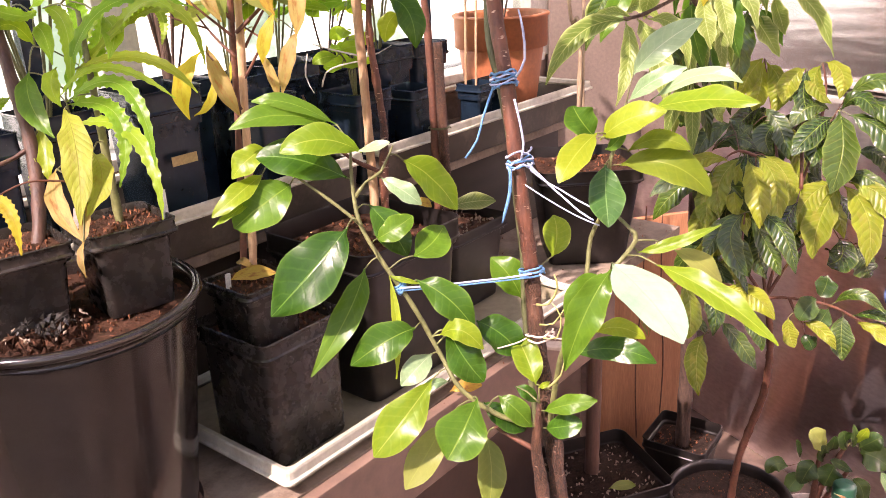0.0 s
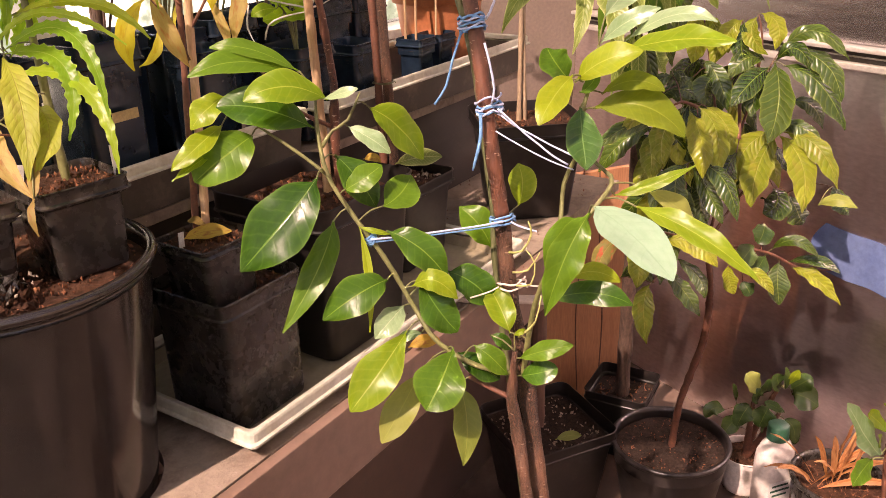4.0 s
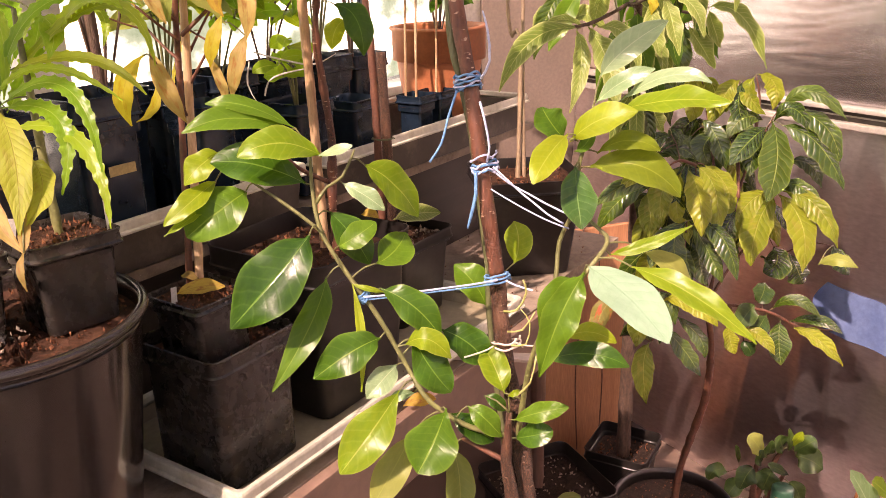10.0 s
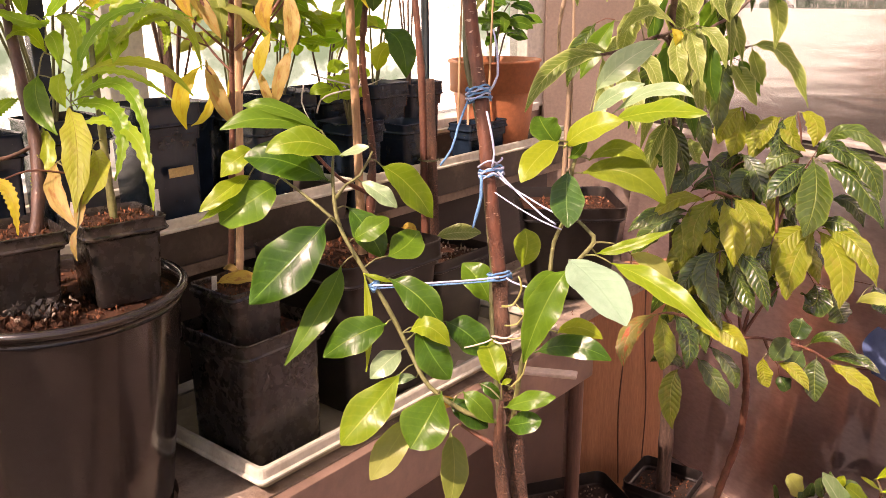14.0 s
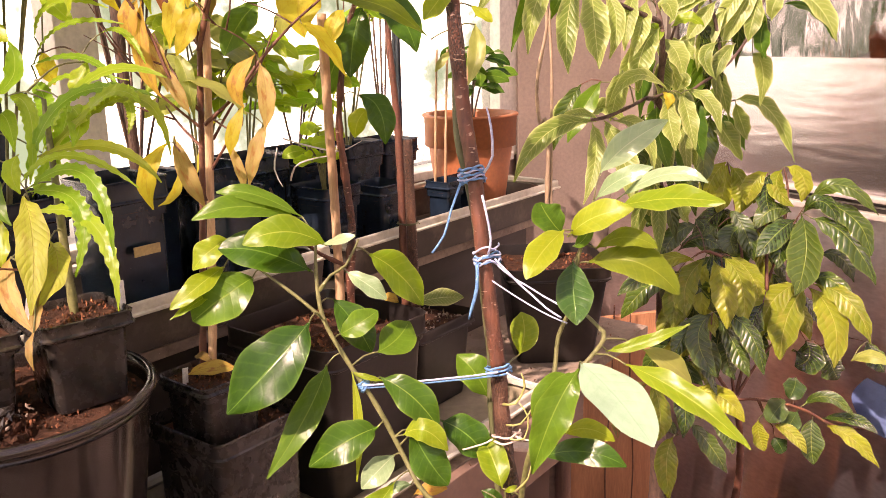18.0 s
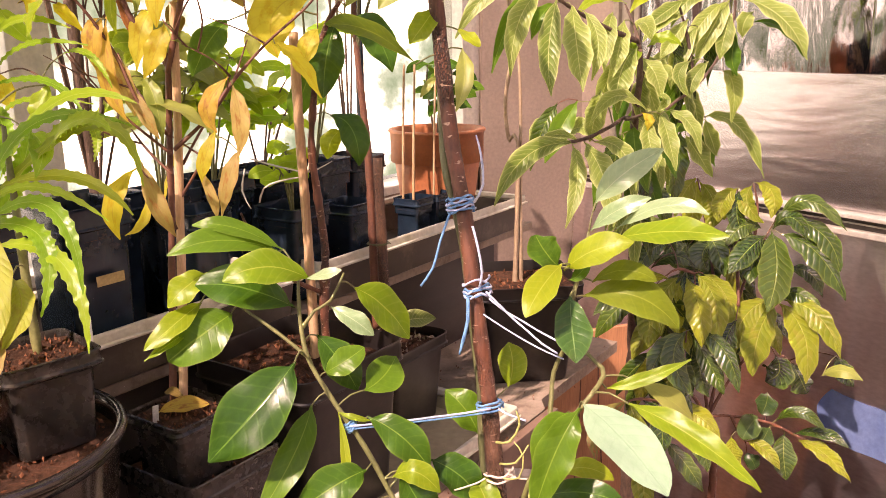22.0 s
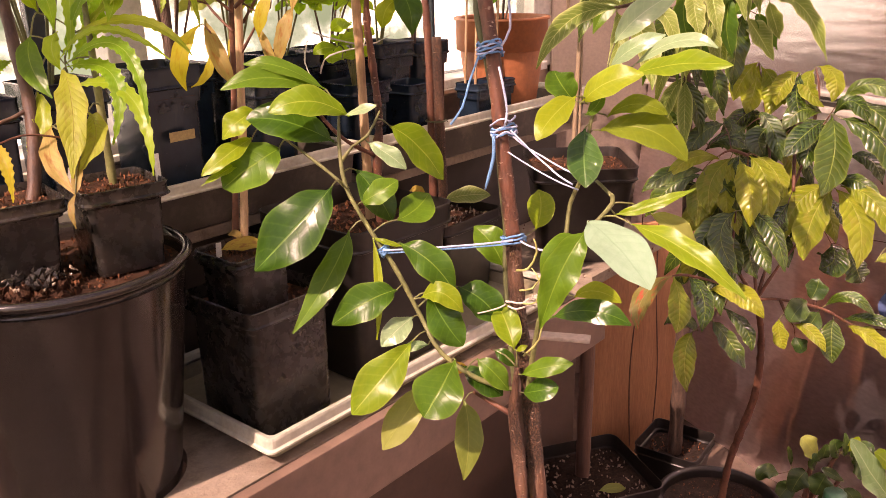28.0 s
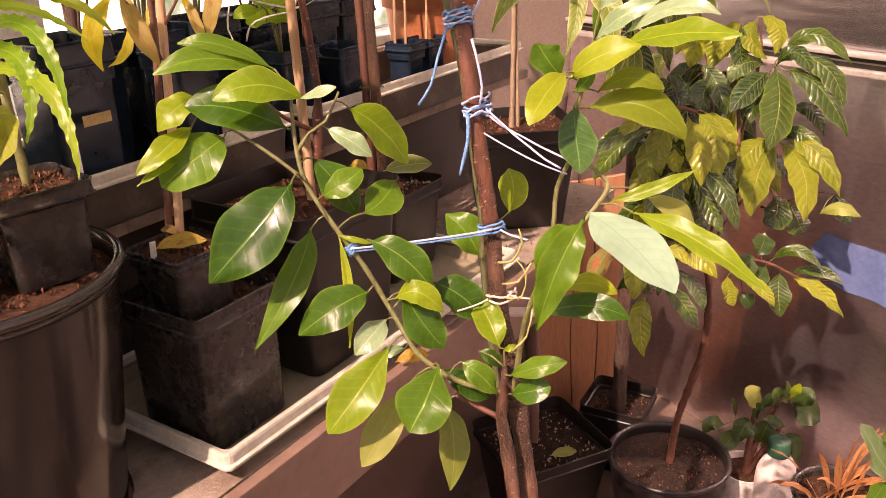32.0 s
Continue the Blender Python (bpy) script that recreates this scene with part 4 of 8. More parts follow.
def square_pot(at, top, bottom, height, rz, label, mat=None, soil=SOIL, fill=0.82, lip=0.13, group="", chips=60, hy=1.0, seed=0, chip_mat=None, chip=0.06):
    """A tapered square nursery pot with a turned lip, open, filled with soil."""
    mat = mat or POT
    pot = thing("plant_pot", label, "pot", at, rz, group)
    ht, hb, w = top / 2, bottom / 2, 0.0022
    zl = height * (1 - lip)
    hl = hb + (ht - hb) * 0.93
    q = lambda h, z: square_loop(h, z, 0.2, h * hy)
    slope = (hl - 0.0075 - hb) / (zl - 0.007)
    loops = [q(hb - 0.006, 0.0), q(hb - 0.001, 0.002), q(hb, 0.005), q(hb + slope * 0.008, 0.013), q(hl - 0.0075 - slope * 0.010, zl - 0.013), q(hl - 0.0075 - slope * 0.002, zl - 0.005), q(hl - 0.006, zl - 0.003), q(hl - 0.0008, zl - 0.001), q(hl + 0.0022, zl + 0.001), q(hl + 0.0024, zl + 0.003), q(hl + 0.0002, zl + 0.0055), q(ht - 0.0016, height - 0.006), q(ht - 0.001, height - 0.003), q(ht, height), q(ht - w, height + 0.001), q(ht - w * 1.6, height - 0.003)]
    inner = hb + (ht - hb) * fill
    loops += [q(hl - w, zl), q(inner - w, height * fill - 0.012)]
    v, fc = rings(loops[:8], True, False)
    crisp("body", v, fc, mat, pot)
    v, fc = rings(loops[7:])
    crisp("rim", v, fc, mat, pot)
    half = inner - w * 0.5

    def outline(a):
        return min(half / max(abs(math.cos(a)), 1e-6), half * hy / max(abs(math.sin(a)), 1e-6), half * 1.3)

    soil_disc("soil", outline, height * fill, soil, pot, 0.004, seed)
    if chips:
        crumbs("litter", half * 0.9, height * fill, chips * 2, min(0.012, top * chip), chip_mat or CHIP, pot, seed, True)
    return pot


def round_pot(at, top, bottom, height, label, mat=None, soil=SOIL, fill=0.86, rim=0.012, drop=0.05, chips=80, seed=0, collar=0.0, name="plant_pot", chip_mat=None):
    """A round tapered pot with a rolled rim."""
    pot = thing(name, label, "pot", at)
    mat = mat or POT
    rl = bottom + (top - bottom) * 0.96
    k = (rl - bottom) / (height - drop - 0.006)
    prof = [(bottom - 0.008, 0), (bottom - 0.002, 0.002), (bottom, 0.006), (bottom + k * 0.01, 0.016), (rl - k * 0.014, height - drop - 0.014), (rl - k * 0.004, height - drop - 0.004), (rl, height - drop)]
    prof += [(rl + collar, height - drop + 0.002), (top + collar, height - rim)] if collar else [(top - rim * 0.45, height - rim * 1.9), (top - rim * 0.4, height - rim * 1.4), (top - rim * 0.1, height - rim * 1.15)]
    prof += [(top + rim * 0.55 + collar, height - rim * 0.9), (top + rim * 0.7 + collar, height - rim * 0.4), (top + rim * 0.35 + collar, height), (top - rim * 0.3, height - 0.001), (top - rim * 0.55, height - rim)]
    zi = height * fill
    ri = bottom + (top - bottom) * fill
    prof += [(ri - 0.004, zi - 0.012)]
    skin = [round_loop(r, z, 64) for r, z in prof]
    v, fc = rings(skin[:7], True, False)
    piece("body", mesh_of("body", v, fc, mat), pot)
    v, fc = rings(skin[6:])
    piece("rim", mesh_of("rim", v, fc, mat), pot)
    soil_disc("soil", lambda a: ri - 0.002, zi, soil, pot, 0.006, seed)
    crumbs("litter", ri * 0.93, zi, chips * 3, 0.0075, chip_mat or CHIP, pot, seed)
    return pot


def tray(x0, x1, y0, y1, z, height, label, basin=None):
    """A long shallow plant tray with a stepped rim."""
    t = thing("plant_tray", label, "tray", group="trays on the bench")
    t.matrix_basis = BENCH @ Matrix.Translation(((x0 + x1) / 2, (y0 + y1) / 2, z))
    hx, hy = (x1 - x0) / 2, (y1 - y0) / 2

    def q(d, zz):
        return square_loop(hx - d, zz, 0.06, hy - d, 3)

    v, fc = rings([q(0.024, 0.0), q(0.02, 0.003), q(0.013, height - 0.018), q(0.016, height - 0.018), q(0.022, 0.004)], True, True)
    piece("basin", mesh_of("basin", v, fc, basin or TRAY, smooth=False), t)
    v, fc = rings([q(0.011, height - 0.0225), q(0.001, height - 0.0225), q(0.0, height - 0.0215), q(0.0, height - 0.0185), q(0.0045, height - 0.0165), q(0.0052, height - 0.004), q(0.0065, height - 0.0005), q(0.009, height), q(0.0165, height - 0.0025), q(0.018, height - 0.012)])
    piece("rim", mesh_of("rim", v, fc, TRAY, smooth=False), t)
    return t


def bench_at(x, y, z):
    p = BENCH @ Vector((x, y, z))
    return (p.x, p.y, p.z)


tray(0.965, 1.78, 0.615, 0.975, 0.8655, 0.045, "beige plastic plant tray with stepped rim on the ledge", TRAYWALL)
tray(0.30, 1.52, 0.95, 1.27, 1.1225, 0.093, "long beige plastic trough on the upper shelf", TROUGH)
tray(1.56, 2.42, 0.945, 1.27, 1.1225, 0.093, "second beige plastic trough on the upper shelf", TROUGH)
# the stacked pair in the front tray
square_pot((-0.057, 1.311, 0.8700), 0.168, 0.148, 0.213, 58, "tall square black nursery pot carrying a smaller pot", chips=90, seed=1, fill=0.9, lip=0.12)
square_pot((-0.066, 1.290, 1.0600), 0.110, 0.090, 0.096, 57, "small square black pot with dry leaf litter and a label", fill=0.9, chips=80, seed=2)
# larger pots behind it in the tray
square_pot(bench_at(1.33, 0.79, 0.8700), 0.255, 0.205, 0.280, 57.5, "large square black pot with brown soil in the tray", SHADEPOT, fill=0.88, chips=90, seed=3)
square_pot(bench_at(1.655, 0.868, 0.8700), 0.195, 0.155, 0.182, 57.5, "square black pot with pale litter in the tray", SHADEPOT, chips=60, seed=4, fill=0.9, chip_mat=PERLITE)
square_pot((0.455, 2.150, 0.8655), 0.245, 0.180, 0.235, 8, "square black pot with climbing stems in the corner", SHADEPOT, chips=50, seed=5, fill=0.9)
# the bucket with two square pots in it
bucket = round_pot((-0.253, 1.110, 0.7805), 0.164, 0.112, 0.420, "large glossy black bucket pot holding two square pots", GLOSS_POT, fill=0.945, rim=0.012, drop=0.024, chips=170, seed=6, name="bucket_pot")
square_pot((-0.181, 1.147, 1.178), 0.113, 0.086, 0.117, 48, "square black pot with dark soil inside the bucket", fill=0.93, lip=0.16, chips=60, seed=7)
square_pot((-0.285, 1.065, 1.178), 0.124, 0.092, 0.115, 47.0, "square black pot with a sapling inside the bucket", fill=0.9, lip=0.16, chips=60, seed=8)
# upper shelf, from the near end
for x, y, w, h, k in ((0.80, 1.03, 0.125, 0.26, 11), (0.945, 1.03, 0.115, 0.27, 12), (1.115, 1.04, 0.125, 0.275, 13), (1.36, 1.06, 0.10, 0.22, 14), (0.66, 1.05, 0.125, 0.25, 15)):
    square_pot(bench_at(x, y, 1.128), w, w * 0.82, h, 57.5, "tall blue-black square pot on the upper shelf", BLUE_POT, chips=20, seed=k, group="tall pots on the upper shelf")
for x, y, w, h, k in ((1.60, 1.05, 0.115, 0.19, 21), (1.52, 1.19, 0.13, 0.25, 22), (1.66, 1.19, 0.13, 0.25, 23), (1.80, 1.17, 0.13, 0.25, 24), (1.94, 1.18, 0.13, 0.24, 25), (2.005, 1.04, 0.075, 0.14, 26), (2.085, 1.035, 0.075, 0.14, 27), (1.40, 1.20, 0.12, 0.24, 28), (1.27, 1.21, 0.12, 0.25, 29), (1.76, 1.04, 0.10, 0.17, 30)):
    square_pot(bench_at(x, y, 1.128), w, w * 0.8, h, 57.5, "square black seedling pot on the upper shelf", BLUE_POT, chips=24, seed=k, group="seedling pots on the upper shelf")
round_pot(bench_at(2.20, 1.10, 1.128), 0.112, 0.085, 0.285, "large terracotta coloured pot on the upper shelf", TERRA, fill=0.8, rim=0.008, drop=0.085, chips=30, seed=31, collar=0.010)
# floor
square_pot((0.515, 2.125, 0.0), 0.285, 0.21, 0.26, 25, "square black floor pot with gritty soil", SHADEPOT, soil=GRIT, chips=70, seed=41, chip_mat=PERLITE, fill=0.86, chip=0.043)
square_pot((0.765, 2.36, 0.0), 0.185, 0.14, 0.22, 62, "square black floor pot with a thin trunk", SHADEPOT, soil=GRIT, chips=40, seed=42)
round_pot((0.835, 2.055, 0.0), 0.148, 0.115, 0.235, "round black floor pot with leaf litter", SHADEPOT, soil=GRIT, fill=0.88, rim=0.012, chips=70, seed=43)
round_pot((0.455, 0.88, 0.0), 0.14, 0.11, 0.26, "round black floor pot of the tied sapling", POT, fill=0.88, chips=40, seed=44)

stake = thing("plant_stake", "thick red-brown wooden stake in the gritty pot", "stake")
stick("shaft", [(0.491, 2.147, 0.20), (0.493, 2.147, 0.45), (0.495, 2.147, 0.72), (0.497, 2.147, 0.92)], [0.020, 0.0195, 0.019, 0.0185], STAKEWOOD, stake, 10, 0.06, 45)

# ---------------------------------------------------------------- the tied sapling
hero = thing("tied_sapling", "broad-leaved sapling tied to a stake with blue twine", "plant", (0, 0, 0))
TRUNK = [(0.455, 0.88, 0.22), (0.430, 0.93, 0.50), (0.391, 1.008, 0.851), (0.370, 1.072, 1.044), (0.354, 1.102, 1.138), (0.346, 1.123, 1.234), (0.330, 1.142, 1.357), (0.318, 1.164, 1.455), (0.304, 1.190, 1.540), (0.287, 1.226, 1.705), (0.274, 1.246, 1.814), (0.262, 1.267, 1.936)]
stick("lower_trunk", TRUNK[:6], [0.0115, 0.0112, 0.0104, 0.0100, 0.0096, 0.0093], OLDBARK, hero, 14, 0.12, 1, "dark fissured bark")
stick("trunk", TRUNK[5:], [0.0092, 0.009, 0.0089, 0.0088, 0.0084, 0.0075, 0.006], BARK, hero, 14, 0.07, 1, "red-brown bark with pale pores")
stick("side_stem", [(0.430, 0.865, 0.22), (0.405, 0.92, 0.55), (0.372, 0.981, 0.872), (0.356, 1.026, 1.008), (0.351, 1.035, 1.037), (0.353, 1.036, 1.071), (0.355, 1.036, 1.101)], [0.009, 0.0085, 0.008, 0.0075, 0.007, 0.005, 0.003], OLDBARK, hero, 10, 0.14, 2)
stick("side_shoot", [(0.351, 1.035, 1.037), (0.324, 1.046, 1.047), (0.301, 1.056, 1.055)], [0.004, 0.003, 0.002], REDTWIG, hero, 7, 0.1, 3)
stick("branch", [(0.353, 1.036, 1.071), (0.311, 1.035, 1.083), (0.277, 1.038, 1.104), (0.257, 1.042, 1.124), (0.238, 1.060, 1.152), (0.206, 1.075, 1.208), (0.172, 1.087, 1.257), (0.145, 1.099, 1.303), (0.136, 1.115, 1.351), (0.135, 1.126, 1.383)], [0.0034, 0.0032, 0.0031, 0.003, 0.003, 0.0029, 0.0028, 0.0026, 0.0022, 0.0015], TWIG, hero, 9, 0.08, 4)
stick("twig", [(0.140, 1.109, 1.332), (0.153, 1.116, 1.349), (0.172, 1.113, 1.362), (0.186, 1.124, 1.390)], [0.0024, 0.002, 0.0018, 0.0012], TWIG, hero, 7, 0.1, 5)
stick("twig", [(0.148, 1.098, 1.300), (0.110, 1.105, 1.330), (0.062, 1.115, 1.362)], [0.0025, 0.002, 0.0012], TWIG, hero, 7, 0.1, 6)
stick("branch", [(0.367, 1.067, 1.050), (0.380, 1.057, 1.151), (0.402, 1.032, 1.225), (0.430, 1.002, 1.281), (0.457, 1.025, 1.307), (0.452, 1.038, 1.316), (0.440, 1.050, 1.325)], [0.0036, 0.0032, 0.003, 0.0026, 0.0026, 0.0022, 0.0018], TWIG, hero, 8, 0.1, 7)
stick("branch", [(0.395, 1.045, 1.19), (0.408, 1.062, 1.248), (0.413, 1.077, 1.291), (0.428, 1.072, 1.332), (0.432, 1.069, 1.384), (0.441, 1.078, 1.407), (0.450, 1.101, 1.438)], [0.003, 0.0028, 0.0026, 0.0026, 0.0024, 0.002, 0.0016], TWIG, hero, 8, 0.1, 8)
bent(hero, (0.119, 1.140, 1.412), (0.069, 1.124, 1.442), (0.024, 1.120, 1.446), 0.020, "green", "elliptic")
bent(hero, (0.113, 1.145, 1.409), (0.058, 1.112, 1.431), (0.004, 1.090, 1.420), 0.031, "green", "elliptic")
bent(hero, (0.130, 1.125, 1.350), (0.077, 1.107, 1.379), (0.028, 1.100, 1.384), 0.050, "dark", "elliptic")
bent(hero, (0.150, 1.118, 1.384), (0.110, 1.089, 1.407), (0.066, 1.072, 1.396), 0.041, "lime", "elliptic")
bent(hero, (0.058, 1.126, 1.343), (0.030, 1.102, 1.327), (-0.006, 1.090, 1.301), 0.060, "green", "round")
bent(hero, (0.033, 1.130, 1.390), (0.015, 1.109, 1.380), (-0.004, 1.100, 1.359), 0.033, "lime", "elliptic")
bent(hero, (0.024, 1.127, 1.356), (0.006, 1.093, 1.344), (-0.023, 1.070, 1.321), 0.027, "lime", "elliptic")
bent(hero, (0.016, 1.120, 1.330), (0.000, 1.089, 1.323), (-0.024, 1.070, 1.309), 0.012, "lime", "lance")
bent(hero, (0.143, 1.045, 1.317), (0.109, 1.014, 1.280), (0.060, 0.995, 1.230), 0.066, "dark", "elliptic")
bent(hero, (0.150, 1.084, 1.252), (0.135, 1.040, 1.211), (0.094, 1.007, 1.148), 0.034, "green", "lance")
bent(hero, (0.211, 1.060, 1.186), (0.179, 1.039, 1.179), (0.136, 1.030, 1.151), 0.045, "green", "elliptic")
bent(hero, (0.180, 1.078, 1.245), (0.190, 1.051, 1.191), (0.188, 1.035, 1.131), 0.011, "lime", "lance")
bent(hero, (0.231, 1.040, 1.130), (0.204, 1.004, 1.103), (0.166, 0.980, 1.060), 0.050, "lime", "obovate")
bent(hero, (0.227, 1.070, 1.147), (0.212, 1.044, 1.141), (0.194, 1.030, 1.125), 0.030, "pale", "elliptic")
bent(hero, (0.247, 1.060, 1.115), (0.231, 1.049, 1.118), (0.217, 1.050, 1.109), 0.013, "pale", "elliptic")
bent(hero, (0.284, 1.020, 1.117), (0.271, 0.989, 1.096), (0.252, 0.970, 1.066), 0.059, "green", "obovate")
bent(hero, (0.243, 1.045, 1.070), (0.221, 1.016, 1.040), (0.196, 1.000, 1.002), 0.039, "olive", "elliptic")
bent(hero, (0.289, 1.056, 1.044), (0.297, 1.032, 1.006), (0.291, 1.020, 0.952), 0.035, "olive", "lance")
bent(hero, (0.194, 1.140, 1.368), (0.224, 1.159, 1.341), (0.252, 1.190, 1.289), 0.046, "lime", "elliptic")
bent(hero, (0.169, 1.120, 1.353), (0.197, 1.109, 1.340), (0.218, 1.110, 1.322), 0.023, "pale", "elliptic")
bent(hero, (0.146, 1.115, 1.386), (0.169, 1.101, 1.395), (0.187, 1.100, 1.400), 0.013, "pale", "elliptic")
bent(hero, (0.151, 1.130, 1.316), (0.177, 1.119, 1.290), (0.196, 1.120, 1.253), 0.041, "dark", "elliptic")
bent(hero, (0.164, 1.100, 1.283), (0.186, 1.099, 1.296), (0.207, 1.110, 1.308), 0.030, "green", "round")
bent(hero, (0.206, 1.100, 1.261), (0.226, 1.121, 1.269), (0.238, 1.155, 1.280), 0.043, "green", "elliptic")
bent(hero, (0.210, 1.083, 1.238), (0.249, 1.069, 1.220), (0.279, 1.067, 1.182), 0.040, "green", "elliptic")
bent(hero, (0.237, 1.066, 1.173), (0.264, 1.054, 1.186), (0.290, 1.055, 1.161), 0.028, "lime", "elliptic")
bent(hero, (0.246, 1.075, 1.179), (0.266, 1.062, 1.146), (0.289, 1.060, 1.115), 0.043, "dark", "elliptic")
bent(hero, (0.277, 1.104, 1.175), (0.308, 1.093, 1.163), (0.332, 1.094, 1.133), 0.043, "dark", "elliptic")
bent(hero, (0.351, 1.060, 1.111), (0.341, 1.079, 1.135), (0.325, 1.110, 1.156), 0.035, "lime", "elliptic")
bent(hero, (0.307, 1.037, 1.110), (0.327, 1.028, 1.098), (0.346, 1.030, 1.073), 0.028, "green", "elliptic")
bent(hero, (0.287, 1.050, 1.093), (0.314, 1.041, 1.079), (0.338, 1.045, 1.058), 0.030, "dark", "elliptic")
bent(hero, (0.360, 1.032, 1.093), (0.388, 1.018, 1.111), (0.420, 1.016, 1.118), 0.023, "green", "elliptic")
bent(hero, (0.363, 1.038, 1.066), (0.384, 1.026, 1.077), (0.404, 1.025, 1.083), 0.029, "dark", "round")
bent(hero, (0.354, 1.036, 1.122), (0.361, 1.030, 1.129), (0.367, 1.037, 1.129), 0.007, "lime", "lance")
bent(hero, (0.327, 1.045, 1.118), (0.340, 1.042, 1.112), (0.352, 1.050, 1.096), 0.017, "dark", "elliptic")
bent(hero, (0.333, 1.140, 1.188), (0.319, 1.142, 1.217), (0.295, 1.157, 1.237), 0.041, "green", "elliptic")
bent(hero, (0.371, 1.210, 1.216), (0.378, 1.224, 1.241), (0.374, 1.250, 1.261), 0.038, "lime", "elliptic")
bent(hero, (0.428, 0.960, 1.306), (0.455, 0.894, 1.300), (0.479, 0.840, 1.280), 0.050, "mint", "ovate")
bent(hero, (0.472, 0.982, 1.297), (0.524, 0.936, 1.284), (0.577, 0.903, 1.247), 0.027, "lime", "lance")
bent(hero, (0.430, 0.996, 1.286), (0.403, 0.976, 1.245), (0.382, 0.968, 1.182), 0.038, "green", "lance")
bent(hero, (0.421, 1.004, 1.278), (0.398, 0.988, 1.260), (0.391, 0.985, 1.212), 0.030, "green", "elliptic")
bent(hero, (0.459, 1.024, 1.294), (0.497, 1.017, 1.307), (0.543, 1.023, 1.325), 0.014, "lime", "lance")
bent(hero, (0.498, 1.035, 1.293), (0.526, 1.032, 1.278), (0.552, 1.041, 1.252), 0.026, "olive", "elliptic")
bent(hero, (0.420, 1.050, 1.186), (0.443, 1.034, 1.201), (0.472, 1.030, 1.189), 0.022, "lime", "elliptic")
bent(hero, (0.393, 1.030, 1.168), (0.437, 1.009, 1.187), (0.481, 1.000, 1.175), 0.029, "dark", "elliptic")
bent(hero, (0.426, 1.059, 1.382), (0.425, 1.028, 1.356), (0.427, 1.008, 1.328), 0.039, "glossy", "elliptic")
bent(hero, (0.416, 1.045, 1.419), (0.393, 1.009, 1.406), (0.375, 0.985, 1.383), 0.030, "lime", "elliptic")
bent(hero, (0.416, 1.071, 1.408), (0.400, 1.067, 1.427), (0.392, 1.074, 1.442), 0.037, "green", "round")
bent(hero, (0.420, 1.063, 1.407), (0.447, 1.042, 1.433), (0.484, 1.034, 1.443), 0.032, "lime", "elliptic")
bent(hero, (0.472, 1.081, 1.435), (0.517, 1.036, 1.453), (0.566, 1.002, 1.455), 0.031, "lime", "elliptic")
bent(hero, (0.475, 1.092, 1.442), (0.518, 1.060, 1.473), (0.557, 1.040, 1.468), 0.019, "pale", "elliptic")
bent(hero, (0.452, 1.100, 1.440), (0.475, 1.084, 1.464), (0.509, 1.080, 1.478), 0.021, "pale", "elliptic")
bent(hero, (0.457, 1.111, 1.466), (0.484, 1.108, 1.497), (0.528, 1.116, 1.523), 0.031, "pale", "elliptic")
bent(hero, (0.450, 1.070, 1.392), (0.480, 1.054, 1.409), (0.512, 1.050, 1.398), 0.022, "moss", "elliptic")
bent(hero, (0.442, 1.074, 1.376), (0.494, 1.053, 1.381), (0.535, 1.045, 1.349), 0.043, "moss", "elliptic")
bent(hero, (0.426, 1.070, 1.395), (0.437, 1.064, 1.404), (0.446, 1.070, 1.420), 0.014, "green", "elliptic")
bent(hero, (0.216, 1.080, 1.234), (0.197, 1.074, 1.241), (0.180, 1.080, 1.244), 0.007, "lime", "lance")
bent(hero, (0.268, 1.228, 1.772), (0.213, 1.189, 1.816), (0.165, 1.161, 1.821), 0.042, "moss", "elliptic")
bent(hero, (0.301, 1.218, 1.723), (0.269, 1.188, 1.710), (0.229, 1.170, 1.670), 0.046, "olive", "elliptic")
bent(hero, (0.252, 1.236, 1.719), (0.219, 1.217, 1.744), (0.178, 1.210, 1.756), 0.030, "yellow", "elliptic")
bent(hero, (0.269, 1.206, 1.609), (0.223, 1.150, 1.646), (0.181, 1.106, 1.654), 0.031, "moss", "elliptic")
bent(hero, (0.289, 1.224, 1.673), (0.277, 1.205, 1.655), (0.260, 1.198, 1.633), 0.028, "lime", "elliptic")
bent(hero, (0.237, 1.245, 1.945), (0.282, 1.201, 1.891), (0.307, 1.168, 1.831), 0.024, "lime", "lance")
bent(hero, (0.291, 1.244, 1.997), (0.317, 1.202, 1.935), (0.319, 1.172, 1.865), 0.040, "lime", "elliptic")
bent(hero, (0.273, 1.258, 1.970), (0.278, 1.253, 1.918), (0.260, 1.260, 1.860), 0.033, "olive", "elliptic")
bent(hero, (0.264, 1.257, 1.918), (0.256, 1.247, 1.877), (0.258, 1.250, 1.836), 0.015, "pale", "lance")
bent(hero, (0.314, 1.221, 1.648), (0.327, 1.205, 1.640), (0.339, 1.200, 1.629), 0.016, "lime", "elliptic")
bent(hero, (0.318, 1.220, 1.628), (0.321, 1.196, 1.595), (0.311, 1.183, 1.559), 0.021, "olive", "lance")
bent(hero, (0.289, 1.230, 1.598), (0.280, 1.219, 1.587), (0.270, 1.220, 1.573), 0.010, "olive", "elliptic")
bent(hero, (0.178, 1.275, 1.744), (0.215, 1.260, 1.770), (0.257, 1.258, 1.729), 0.020, "bronze", "elliptic")
bent(hero, (0.291, 1.235, 1.805), (0.303, 1.222, 1.791), (0.320, 1.220, 1.783), 0.011, "lime", "lance")
bent(hero, (0.221, 1.270, 1.746), (0.245, 1.258, 1.729), (0.263, 1.258, 1.724), 0.021, "olive", "elliptic")
